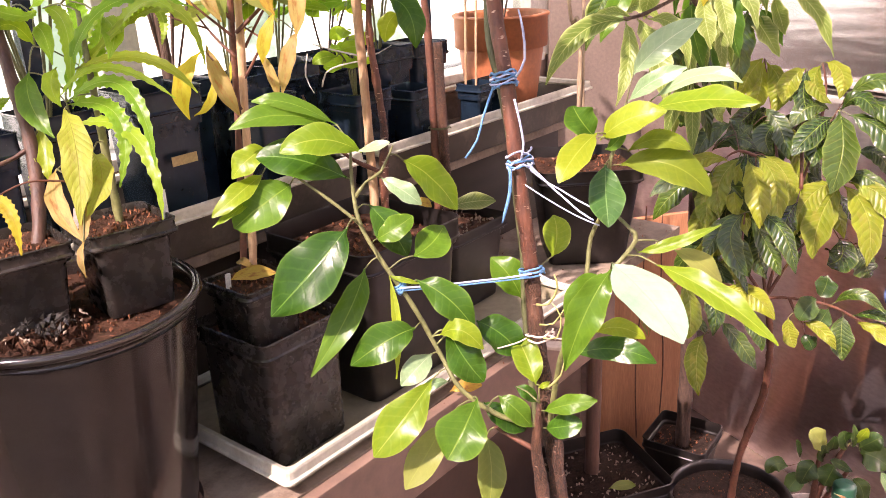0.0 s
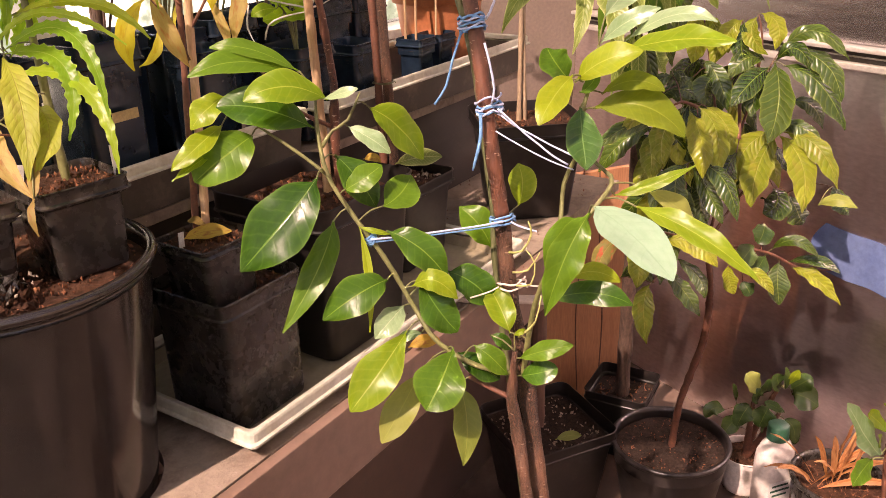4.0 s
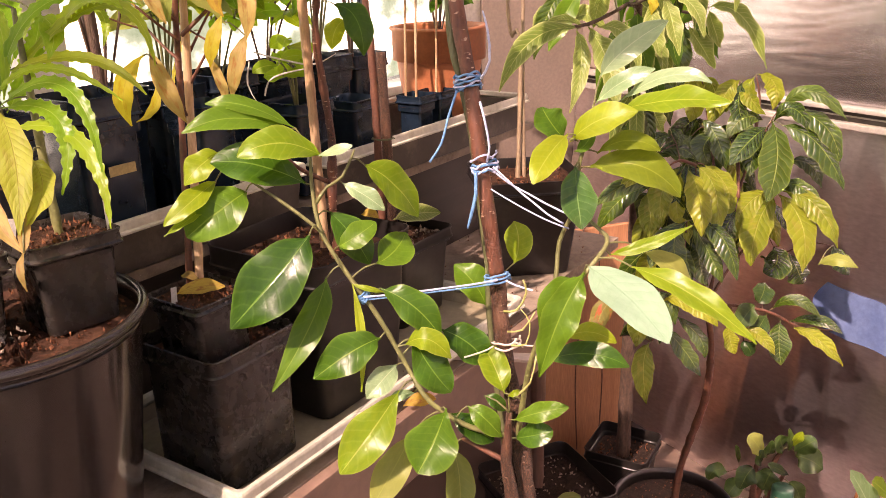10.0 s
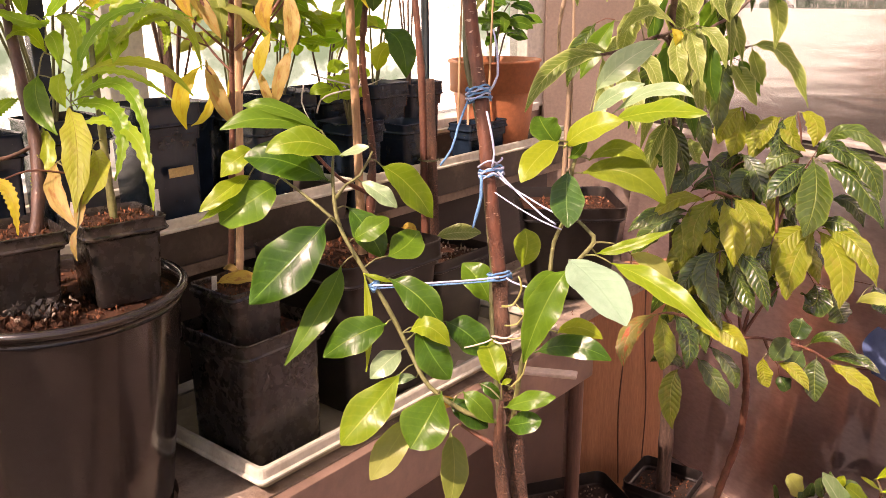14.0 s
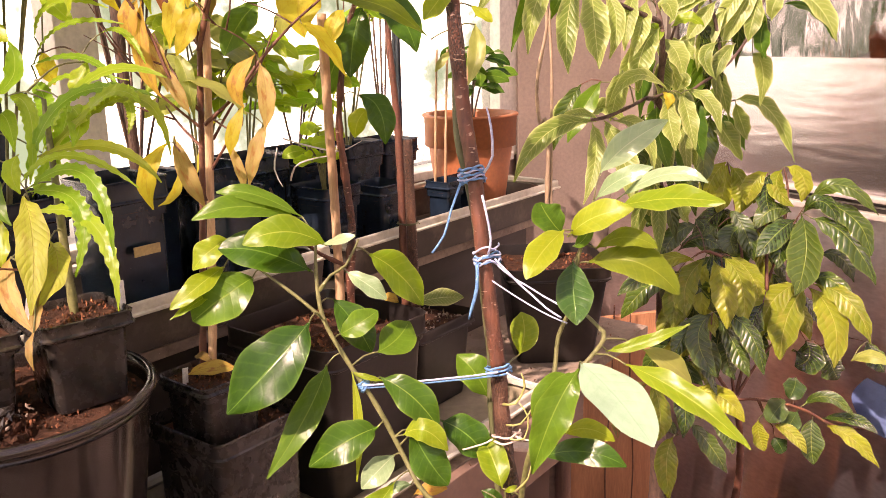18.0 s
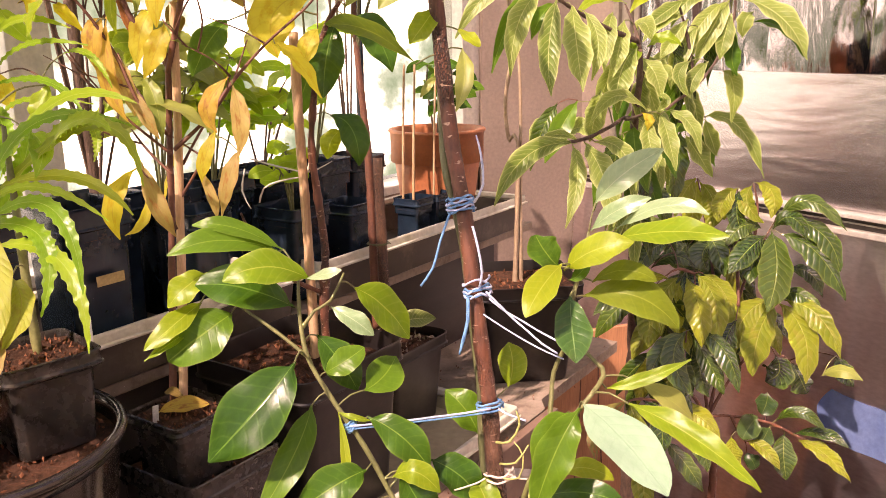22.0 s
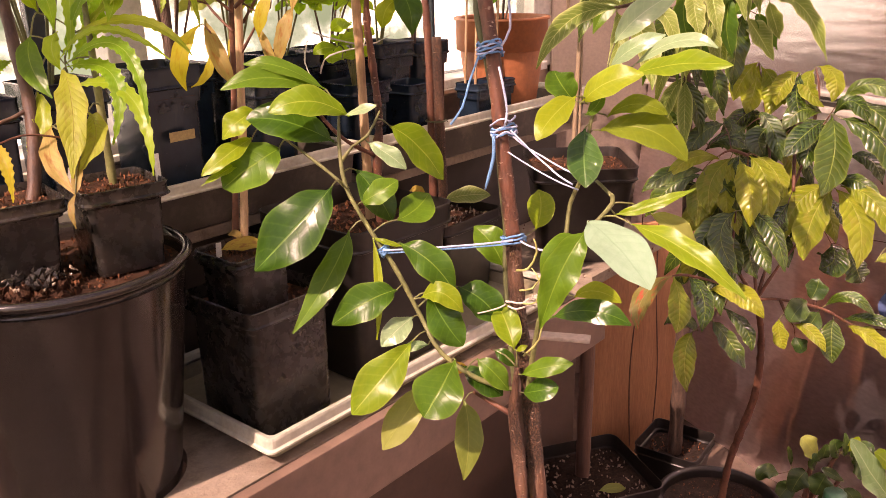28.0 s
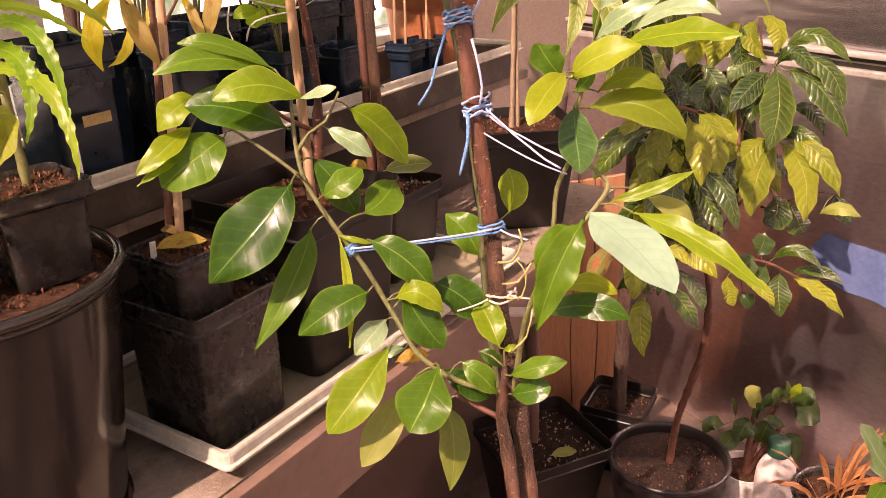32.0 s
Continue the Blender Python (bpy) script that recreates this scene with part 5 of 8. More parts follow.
bent(hero, (0.298, 1.240, 1.726), (0.313, 1.249, 1.761), (0.337, 1.270, 1.772), 0.021, "lime", "lance")
bent(hero, (0.299, 1.250, 1.713), (0.317, 1.259, 1.743), (0.340, 1.280, 1.759), 0.021, "green", "lance")
for pts, r in (([(0.352, 1.085, 1.205), (0.366, 1.072, 1.212), (0.376, 1.066, 1.235), (0.372, 1.064, 1.252)], 0.0022), ([(0.356, 1.083, 1.180), (0.372, 1.066, 1.190), (0.385, 1.058, 1.215)], 0.0018), ([(0.360, 1.078, 1.165), (0.376, 1.066, 1.172), (0.380, 1.062, 1.200), (0.370, 1.064, 1.216)], 0.0016), ([(0.362, 1.070, 1.10), (0.380, 1.052, 1.13), (0.386, 1.048, 1.165)], 0.002)):
    stick("shoot", pts, [r * 0.8] + [r * 0.6] * (len(pts) - 2) + [r * 0.4], SHOOT, hero, 6, 0.15, 17)
stake = tagged(stick("plant_stake", [(0.44, 0.915, 0.20), (0.363, 1.051, 0.909), (0.351, 1.092, 1.033), (0.343, 1.110, 1.103), (0.338, 1.128, 1.157), (0.336, 1.135, 1.194), (0.336, 1.144, 1.237), (0.330, 1.155, 1.294), (0.325, 1.167, 1.352), (0.317, 1.175, 1.411), (0.308, 1.185, 1.457), (0.298, 1.193, 1.500), (0.293, 1.241, 1.595), (0.288, 1.251, 1.653), (0.282, 1.261, 1.712), (0.278, 1.270, 1.747)], [0.0036, 0.0036, 0.0036, 0.0036, 0.0036, 0.0042, 0.0042, 0.0042, 0.0052, 0.0052, 0.0052, 0.0052, 0.0052, 0.0052, 0.0052, 0.0052], GREENCANE, None, 8, 0.06, 9), "thin dark green stake beside the sapling's trunk", "stake")


# ---------------------------------------------------------------- twine
def wrap(name, centre, axis, radius, turns, thick, mat, parent, height=0.012, seed=0):
    """Twine wound round a stem."""
    rng = random.Random(seed)
    ax = Vector(axis).normalized()
    x = Vector((1, 0, 0)) - ax * ax.x
    x.normalize()
    y = ax.cross(x)
    n = int(turns * 14)
    pts = []
    for i in range(n + 1):
        a = 2 * math.pi * turns * i / n
        k = radius * (1 + 0.10 * rng.uniform(-1, 1))
        pts.append(Vector(centre) + ax * height * (i / n - 0.5 + 0.15 * rng.uniform(-1, 1)) + (x * math.cos(a) + y * math.sin(a)) * k)
    return stick(name, pts, [thick] * len(pts), mat, parent, 6)


def strand(name, a, b, sag, thick, mat, parent, seed=0):
    rng = random.Random(seed)
    a, b = Vector(a), Vector(b)
    pts = [a.lerp(b, t) + Vector((rng.uniform(-1, 1) * 0.001, rng.uniform(-1, 1) * 0.001, -4 * sag * t * (1 - t))) for t in (0, 0.2, 0.4, 0.6, 0.8, 1)]
    return stick(name, pts, [thick] * 6, mat, parent, 6)


AX = (-0.15, 0.17, 0.97)
tie = thing("twine_tie", "blue twine wound round the trunk with a hanging end", "twine", group="twine ties")
wrap("wrap", (0.315, 1.165, 1.457), AX, 0.0148, 4, 0.0013, TWINE_B, tie, 0.018, 1)
wrap("wrap", (0.315, 1.165, 1.455), AX, 0.0154, 2, 0.0012, TWINE_W, tie, 0.012, 2)
stick("loose_end", [(0.303, 1.148, 1.450), (0.292, 1.140, 1.420), (0.284, 1.135, 1.392), (0.270, 1.130, 1.372)], [0.0014] * 4, TWINE_B, tie, 6)
stick("loose_end", [(0.330, 1.150, 1.462), (0.340, 1.146, 1.482), (0.338, 1.150, 1.515), (0.333, 1.160, 1.535)], [0.0015, 0.0015, 0.0014, 0.001], TWINE_W, tie, 6)
tie = thing("twine_tie", "blue twine knot with two white strands to the side branch", "twine", group="twine ties")
wrap("wrap", (0.333, 1.142, 1.362), AX, 0.0148, 3, 0.0013, TWINE_B, tie, 0.012, 3)
wrap("wrap", (0.333, 1.142, 1.364), AX, 0.0158, 3, 0.0012, TWINE_W, tie, 0.022, 4)
strand("strand", (0.343, 1.125, 1.366), (0.414, 1.06, 1.318), 0.004, 0.0012, TWINE_W, tie, 1)
strand("strand", (0.345, 1.125, 1.358), (0.430, 1.065, 1.322), 0.003, 0.0012, TWINE_W, tie, 2)
strand("strand", (0.340, 1.125, 1.340), (0.420, 1.06, 1.312), 0.003, 0.0010, TWINE_W, tie, 3)
stick("loose_end", [(0.322, 1.125, 1.360), (0.322, 1.122, 1.335), (0.316, 1.120, 1.31), (0.312, 1.120, 1.295)], [0.0020, 0.0022, 0.002, 0.001], TWINE_B, tie, 6)
stick("loose_end", [(0.335, 1.125, 1.372), (0.338, 1.122, 1.39), (0.333, 1.123, 1.42), (0.328, 1.128, 1.44)], [0.0014] * 4, TWINE_W, tie, 6)
tie = thing("twine_tie", "blue and white twine stretched from trunk to side branch", "twine", group="twine ties")
wrap("wrap", (0.346, 1.122, 1.232), AX, 0.0148, 3, 0.0013, TWINE_B, tie, 0.010, 5)
wrap("wrap", (0.193, 1.080, 1.228), (0.5, -0.2, -0.8), 0.0065, 4, 0.0013, TWINE_B, tie, 0.012, 6)
strand("strand", (0.193, 1.074, 1.231), (0.346, 1.105, 1.236), 0.002, 0.0013, TWINE_W, tie, 4)
strand("strand", (0.194, 1.074, 1.227), (0.346, 1.105, 1.232), 0.001, 0.0012, TWINE_B, tie, 5)
strand("loose_end", (0.355, 1.108, 1.234), (0.385, 1.09, 1.228), 0.001, 0.0013, TWINE_W, tie, 6)
tie = thing("twine_tie", "pale raffia tie low on the trunk", "twine", group="twine ties")
wrap("wrap", (0.357, 1.098, 1.158), AX, 0.017, 2, 0.0013, TWINE_P, tie, 0.012, 7)
strand("loose_end", (0.340, 1.088, 1.160), (0.306, 1.08, 1.150), 0.002, 0.001, TWINE_P, tie, 7)
strand("loose_end", (0.37, 1.085, 1.162), (0.405, 1.07, 1.170), 0.002, 0.001, TWINE_P, tie, 8)
tie = thing("twine_tie", "faded blue twine high on the trunk", "twine", group="twine ties")
wrap("wrap", (0.283, 1.234, 1.752), (-0.1, 0.15, 0.98), 0.0145, 5, 0.0015, TWINE_W, tie, 0.022, 8)

# ---------------------------------------------------------------- the fading plant on a split cane
fading = thing("fading_plant", "thin plant with yellow and bronze fading leaves", "plant")
CANE_LINE = [(-0.080, 1.300, 1.10), (-0.074, 1.324, 1.179), (-0.062, 1.360, 1.526), (-0.056, 1.368, 1.690)]
cane = tagged(stick("plant_cane", CANE_LINE, [0.0065, 0.0065, 0.006, 0.0055], CANE, None, 8, 0.08, 21), "pale split wooden cane in the small pot", "cane", "canes")
YB = [(-0.092, 1.325, 1.14), (-0.086, 1.372, 1.40), (-0.078, 1.374, 1.530), (-0.070, 1.362, 1.624), (-0.093, 1.337, 1.654), (-0.120, 1.341, 1.713), (-0.145, 1.346, 1.778), (-0.206, 1.329, 1.833), (-0.255, 1.313, 1.899)]
stick("stem", YB, [0.005, 0.005, 0.0045, 0.004, 0.0038, 0.0035, 0.003, 0.0025, 0.0015], REDTWIG, fading, 8, 0.12, 22)
stick("branch", [(-0.066, 1.352, 1.60), (-0.047, 1.361, 1.678), (-0.028, 1.369, 1.759), (-0.010, 1.379, 1.853), (0.016, 1.387, 1.928), (0.041, 1.396, 2.016), (0.053, 1.402, 2.070)], [0.004, 0.004, 0.0036, 0.0033, 0.003, 0.002, 0.001], REDTWIG, fading, 7, 0.1, 23)
stick("branch", [(-0.070, 1.346, 1.52), (-0.098, 1.328, 1.561), (-0.126, 1.333, 1.627), (-0.165, 1.318, 1.695), (-0.225, 1.309, 1.740), (-0.272, 1.299, 1.759)], [0.003, 0.0027, 0.0025, 0.002, 0.0016, 0.001], REDTWIG, fading, 6, 0.1, 24)
stick("branch", [(-0.066, 1.350, 1.50), (-0.020, 1.359, 1.541), (0.008, 1.384, 1.584), (0.050, 1.421, 1.635), (0.103, 1.448, 1.683), (0.143, 1.474, 1.733)], [0.003, 0.0027, 0.0025, 0.002, 0.0018, 0.001], REDTWIG, fading, 6, 0.1, 25)
stick("twig", [(-0.076, 1.367, 1.492), (-0.128, 1.354, 1.543), (-0.172, 1.352, 1.589), (-0.211, 1.363, 1.643)], [0.0024, 0.0019, 0.0019, 0.001], REDTWIG, fading, 6, 0.12, 60)
stick("twig", [(-0.079, 1.379, 1.533), (-0.122, 1.395, 1.571), (-0.155, 1.418, 1.626)], [0.0024, 0.0019, 0.001], REDTWIG, fading, 6, 0.12, 61)
stick("twig", [(-0.064, 1.374, 1.477), (-0.042, 1.413, 1.526), (-0.012, 1.453, 1.576), (0.009, 1.486, 1.641)], [0.0024, 0.0019, 0.0019, 0.001], REDTWIG, fading, 6, 0.12, 62)
stick("twig", [(-0.068, 1.338, 1.394), (-0.085, 1.331, 1.447), (-0.104, 1.327, 1.477)], [0.0024, 0.0019, 0.001], REDTWIG, fading, 6, 0.12, 63)
stick("twig", [(-0.065, 1.350, 1.432), (-0.031, 1.349, 1.483), (-0.015, 1.353, 1.525)], [0.0024, 0.0019, 0.001], REDTWIG, fading, 6, 0.12, 64)
stick("twig", [(-0.078, 1.369, 1.464), (-0.113, 1.384, 1.494), (-0.136, 1.390, 1.524)], [0.0024, 0.0019, 0.001], REDTWIG, fading, 6, 0.12, 65)
bent(fading, (-0.229, 1.350, 1.992), (-0.172, 1.319, 1.978), (-0.121, 1.300, 1.937), 0.022, "olive", "lance")
bent(fading, (-0.145, 1.330, 1.959), (-0.104, 1.309, 1.943), (-0.096, 1.300, 1.899), 0.046, "lime", "elliptic")
bent(fading, (-0.114, 1.340, 1.912), (-0.096, 1.329, 1.902), (-0.077, 1.330, 1.889), 0.014, "lime", "lance")
bent(fading, (-0.236, 1.320, 2.018), (-0.218, 1.309, 1.991), (-0.214, 1.310, 1.966), 0.030, "lime", "elliptic")
bent(fading, (-0.274, 1.310, 1.966), (-0.256, 1.304, 1.955), (-0.246, 1.310, 1.938), 0.033, "lime", "elliptic")
bent(fading, (-0.183, 1.360, 1.942), (-0.219, 1.349, 1.959), (-0.260, 1.350, 1.945), 0.020, "bronze", "lance")
bent(fading, (-0.188, 1.360, 1.955), (-0.200, 1.349, 1.938), (-0.210, 1.350, 1.916), 0.010, "olive", "lance")
bent(fading, (-0.247, 1.350, 1.948), (-0.210, 1.329, 1.922), (-0.182, 1.320, 1.887), 0.040, "bronze", "elliptic")
bent(fading, (-0.254, 1.350, 1.947), (-0.265, 1.334, 1.932), (-0.287, 1.330, 1.912), 0.036, "bronze", "elliptic")
bent(fading, (-0.128, 1.370, 2.026), (-0.136, 1.359, 1.994), (-0.152, 1.360, 1.969), 0.034, "bronze", "elliptic")
bent(fading, (-0.101, 1.380, 1.995), (-0.100, 1.369, 1.964), (-0.103, 1.370, 1.925), 0.041, "bronze", "elliptic")
bent(fading, (-0.118, 1.370, 1.914), (-0.142, 1.354, 1.913), (-0.164, 1.350, 1.892), 0.022, "olive", "elliptic")
bent(fading, (-0.112, 1.370, 1.918), (-0.097, 1.359, 1.924), (-0.085, 1.360, 1.904), 0.015, "bronze", "lance")
bent(fading, (0.008, 1.380, 1.973), (-0.018, 1.364, 1.977), (-0.044, 1.360, 1.945), 0.017, "bronze", "lance")
bent(fading, (0.019, 1.370, 1.939), (-0.014, 1.349, 1.943), (-0.038, 1.340, 1.900), 0.014, "tan", "lance")
bent(fading, (-0.042, 1.370, 1.902), (-0.054, 1.359, 1.927), (-0.072, 1.360, 1.932), 0.025, "bronze", "elliptic")
bent(fading, (0.037, 1.390, 2.008), (0.013, 1.374, 2.005), (-0.013, 1.370, 1.962), 0.036, "bronze", "elliptic")
bent(fading, (0.042, 1.390, 1.995), (0.074, 1.369, 2.017), (0.115, 1.360, 1.978), 0.024, "bronze", "lance")
bent(fading, (0.083, 1.370, 2.001), (0.103, 1.354, 1.977), (0.097, 1.350, 1.945), 0.036, "lime", "elliptic")
bent(fading, (0.035, 1.380, 1.973), (0.061, 1.364, 1.962), (0.069, 1.360, 1.922), 0.020, "tan", "lance")
bent(fading, (0.036, 1.390, 1.955), (0.049, 1.374, 1.933), (0.037, 1.370, 1.912), 0.023, "olive", "lance")
bent(fading, (0.019, 1.390, 1.951), (0.001, 1.379, 1.933), (0.008, 1.380, 1.986), 0.020, "olive", "lance")
bent(fading, (-0.054, 1.380, 1.883), (-0.079, 1.364, 1.888), (-0.124, 1.360, 1.861), 0.015, "bronze", "lance")
bent(fading, (-0.184, 1.370, 1.869), (-0.150, 1.354, 1.877), (-0.122, 1.350, 1.846), 0.013, "olive", "lance")
bent(fading, (-0.095, 1.370, 1.862), (-0.112, 1.359, 1.858), (-0.121, 1.360, 1.830), 0.013, "olive", "lance")
bent(fading, (-0.020, 1.380, 1.917), (-0.010, 1.369, 1.886), (-0.017, 1.370, 1.853), 0.025, "olive", "lance")
bent(fading, (-0.041, 1.370, 1.899), (-0.031, 1.359, 1.882), (-0.037, 1.360, 1.859), 0.028, "tan", "elliptic")
bent(fading, (-0.001, 1.360, 1.866), (-0.027, 1.344, 1.852), (-0.047, 1.340, 1.818), 0.016, "tan", "lance")
bent(fading, (0.009, 1.360, 1.860), (0.053, 1.339, 1.876), (0.094, 1.330, 1.852), 0.027, "olive", "elliptic")
bent(fading, (0.080, 1.370, 1.861), (0.110, 1.354, 1.851), (0.132, 1.350, 1.815), 0.014, "bronze", "lance")
bent(fading, (0.031, 1.380, 1.827), (0.061, 1.364, 1.844), (0.099, 1.360, 1.829), 0.015, "bronze", "lance")
bent(fading, (0.031, 1.380, 1.820), (0.061, 1.364, 1.814), (0.086, 1.360, 1.781), 0.013, "bronze", "lance")
bent(fading, (0.008, 1.390, 1.854), (0.005, 1.374, 1.826), (0.020, 1.370, 1.797), 0.030, "lime", "elliptic")
bent(fading, (-0.221, 1.340, 1.859), (-0.175, 1.319, 1.836), (-0.159, 1.310, 1.795), 0.030, "yellow", "elliptic")
bent(fading, (-0.160, 1.350, 1.801), (-0.129, 1.334, 1.818), (-0.094, 1.330, 1.809), 0.022, "olive", "elliptic")
bent(fading, (-0.300, 1.340, 1.792), (-0.267, 1.329, 1.803), (-0.231, 1.330, 1.794), 0.023, "olive", "lance")
bent(fading, (-0.236, 1.340, 1.796), (-0.211, 1.329, 1.784), (-0.212, 1.330, 1.757), 0.038, "green", "round")
bent(fading, (-0.153, 1.350, 1.781), (-0.130, 1.334, 1.776), (-0.152, 1.330, 1.739), 0.033, "rust", "elliptic")
bent(fading, (-0.133, 1.340, 1.732), (-0.158, 1.319, 1.737), (-0.184, 1.310, 1.695), 0.045, "yellow", "elliptic")
bent(fading, (-0.239, 1.330, 1.751), (-0.251, 1.314, 1.726), (-0.274, 1.310, 1.677), 0.034, "amber", "elliptic")
bent(fading, (-0.254, 1.340, 1.763), (-0.238, 1.329, 1.774), (-0.249, 1.330, 1.754), 0.014, "tan", "lance")
bent(fading, (-0.016, 1.350, 1.797), (-0.062, 1.329, 1.796), (-0.085, 1.320, 1.729), 0.017, "yellow", "lance")
bent(fading, (-0.069, 1.370, 1.832), (-0.069, 1.359, 1.809), (-0.062, 1.360, 1.792), 0.024, "amber", "elliptic")
bent(fading, (-0.055, 1.370, 1.792), (-0.059, 1.359, 1.779), (-0.047, 1.360, 1.762), 0.017, "amber", "lance")
bent(fading, (-0.155, 1.380, 1.793), (-0.141, 1.369, 1.791), (-0.148, 1.370, 1.767), 0.030, "lime", "elliptic")
bent(fading, (-0.131, 1.380, 1.773), (-0.110, 1.369, 1.791), (-0.097, 1.370, 1.764), 0.015, "olive", "lance")
bent(fading, (-0.080, 1.380, 1.757), (-0.110, 1.369, 1.771), (-0.142, 1.370, 1.753), 0.011, "olive", "lance")
bent(fading, (-0.143, 1.380, 1.721), (-0.104, 1.369, 1.740), (-0.066, 1.370, 1.720), 0.011, "olive", "lance")
bent(fading, (-0.028, 1.345, 1.700), (-0.056, 1.327, 1.712), (-0.064, 1.320, 1.657), 0.033, "yellow", "elliptic")
bent(fading, (-0.077, 1.350, 1.679), (-0.089, 1.334, 1.654), (-0.098, 1.330, 1.604), 0.029, "yellow", "lance")
bent(fading, (-0.138, 1.340, 1.672), (-0.148, 1.324, 1.648), (-0.144, 1.320, 1.602), 0.026, "amber", "lance")
bent(fading, (-0.118, 1.350, 1.705), (-0.110, 1.339, 1.680), (-0.101, 1.340, 1.639), 0.013, "rust", "lance")
bent(fading, (-0.087, 1.360, 1.711), (-0.094, 1.349, 1.699), (-0.099, 1.350, 1.671), 0.012, "olive", "lance")
bent(fading, (-0.128, 1.360, 1.710), (-0.131, 1.349, 1.684), (-0.127, 1.350, 1.650), 0.015, "lime", "lance")
bent(fading, (-0.144, 1.345, 1.631), (-0.119, 1.332, 1.593), (-0.106, 1.330, 1.547), 0.025, "tan", "lance")
bent(fading, (-0.099, 1.350, 1.596), (-0.080, 1.334, 1.567), (-0.073, 1.330, 1.510), 0.023, "olive", "lance")
bent(fading, (-0.081, 1.350, 1.651), (-0.074, 1.339, 1.633), (-0.083, 1.340, 1.609), 0.027, "tan", "elliptic")
bent(fading, (-0.038, 1.370, 1.799), (-0.045, 1.359, 1.806), (-0.015, 1.360, 1.793), 0.016, "bronze", "lance")
bent(fading, (-0.042, 1.380, 1.758), (-0.028, 1.369, 1.779), (-0.014, 1.370, 1.793), 0.023, "olive", "elliptic")
bent(fading, (-0.010, 1.380, 1.806), (-0.014, 1.369, 1.820), (-0.038, 1.370, 1.799), 0.017, "olive", "lance")
bent(fading, (0.008, 1.360, 1.733), (-0.021, 1.344, 1.727), (-0.033, 1.340, 1.701), 0.017, "yellow", "lance")
bent(fading, (0.043, 1.370, 1.699), (0.008, 1.359, 1.706), (-0.023, 1.360, 1.692), 0.009, "olive", "lance")
bent(fading, (-0.200, 1.350, 1.690), (-0.188, 1.339, 1.678), (-0.162, 1.340, 1.651), 0.017, "yellow", "lance")
bent(fading, (-0.246, 1.340, 1.690), (-0.226, 1.329, 1.698), (-0.231, 1.330, 1.678), 0.020, "yellow", "elliptic")

bent(fading, (-0.113, 1.335, 1.478), (-0.142, 1.319, 1.435), (-0.137, 1.315, 1.386), 0.028, "yellow", "lance")
bent(fading, (-0.104, 1.335, 1.440), (-0.105, 1.322, 1.410), (-0.132, 1.320, 1.390), 0.014, "yellow", "lance")
bent(fading, (-0.106, 1.335, 1.487), (-0.085, 1.319, 1.434), (-0.062, 1.315, 1.389), 0.025, "tan", "lance")
bent(fading, (-0.132, 1.335, 1.672), (-0.132, 1.319, 1.595), (-0.110, 1.315, 1.541), 0.023, "amber", "lance")
bent(fading, (-0.112, 1.335, 1.586), (-0.091, 1.322, 1.550), (-0.074, 1.320, 1.518), 0.018, "tan", "lance")
bent(fading, (-0.059, 1.335, 1.663), (-0.067, 1.322, 1.631), (-0.086, 1.320, 1.595), 0.030, "yellow", "lance")
bent(fading, (0.020, 1.335, 1.596), (-0.006, 1.319, 1.560), (0.003, 1.315, 1.525), 0.024, "amber", "lance")
bent(fading, (0.022, 1.335, 1.586), (0.034, 1.319, 1.541), (0.029, 1.315, 1.494), 0.024, "tan", "lance")
bent(fading, (-0.003, 1.335, 1.528), (-0.017, 1.322, 1.492), (-0.023, 1.320, 1.461), 0.020, "yellow", "lance")
bent(fading, (0.025, 1.335, 1.500), (0.013, 1.319, 1.465), (0.001, 1.315, 1.415), 0.022, "tan", "lance")
bent(fading, (-0.032, 1.335, 1.480), (-0.012, 1.322, 1.441), (-0.007, 1.320, 1.412), 0.014, "tan", "lance")
trng = random.Random(77)
for k in range(22):
    a = trng.choice([q for q in WOODY[fading.name] if q.z > 1.45])
    b = a + Vector((trng.uniform(-1, 1), trng.uniform(-0.5, 0.5), trng.uniform(0.2, 1.3))) * 0.10
    stick("twig", [a, a.lerp(b, 0.5) + Vector((trng.uniform(-1, 1), trng.uniform(-1, 1), 0)) * 0.012, b], [0.0016, 0.0012, 0.0006], REDTWIG, fading, 5, 0.1, k)
scatter_leaves(fading, 10, 0.085, 0.030, ["yellow", "yellow", "lime", "olive"], 0.9, 701, "lance", 1.42)
scatter_leaves(fading, 8, 0.085, 0.030, ["bronze", "olive", "bronze", "lime"], 0.5, 702, "lance", 1.75)
scatter_leaves(fading, 12, 0.095, 0.028, ["bronze", "olive", "bronze", "olive", "lime"], 1.1, 703, "lance", 1.68)

# ---------------------------------------------------------------- the plants on the second cane and the dark stake
second = thing("green_sapling", "green-leaved sapling tied to a second wooden cane", "plant")
cane = tagged(stick("plant_cane", [(0.070, 1.575, 1.06), (0.066, 1.580, 1.118), (0.060, 1.596, 1.353), (0.058, 1.590, 1.50), (0.060, 1.570, 1.651)], [0.0085, 0.0085, 0.008, 0.008, 0.0075], CANE, None, 8, 0.06, 31), "pale wooden cane in the large black pot", "cane", "canes")
stick("stem", [(0.09, 1.56, 1.07), (0.088, 1.563, 1.212), (0.090, 1.585, 1.306), (0.080, 1.595, 1.40), (0.076, 1.590, 1.481), (0.092, 1.585, 1.599), (0.111, 1.587, 1.665), (0.149, 1.573, 1.716), (0.20, 1.58, 1.80)], [0.0075, 0.0075, 0.007, 0.0065, 0.006, 0.005, 0.004, 0.003, 0.002], BARK, second, 9, 0.18, 32)
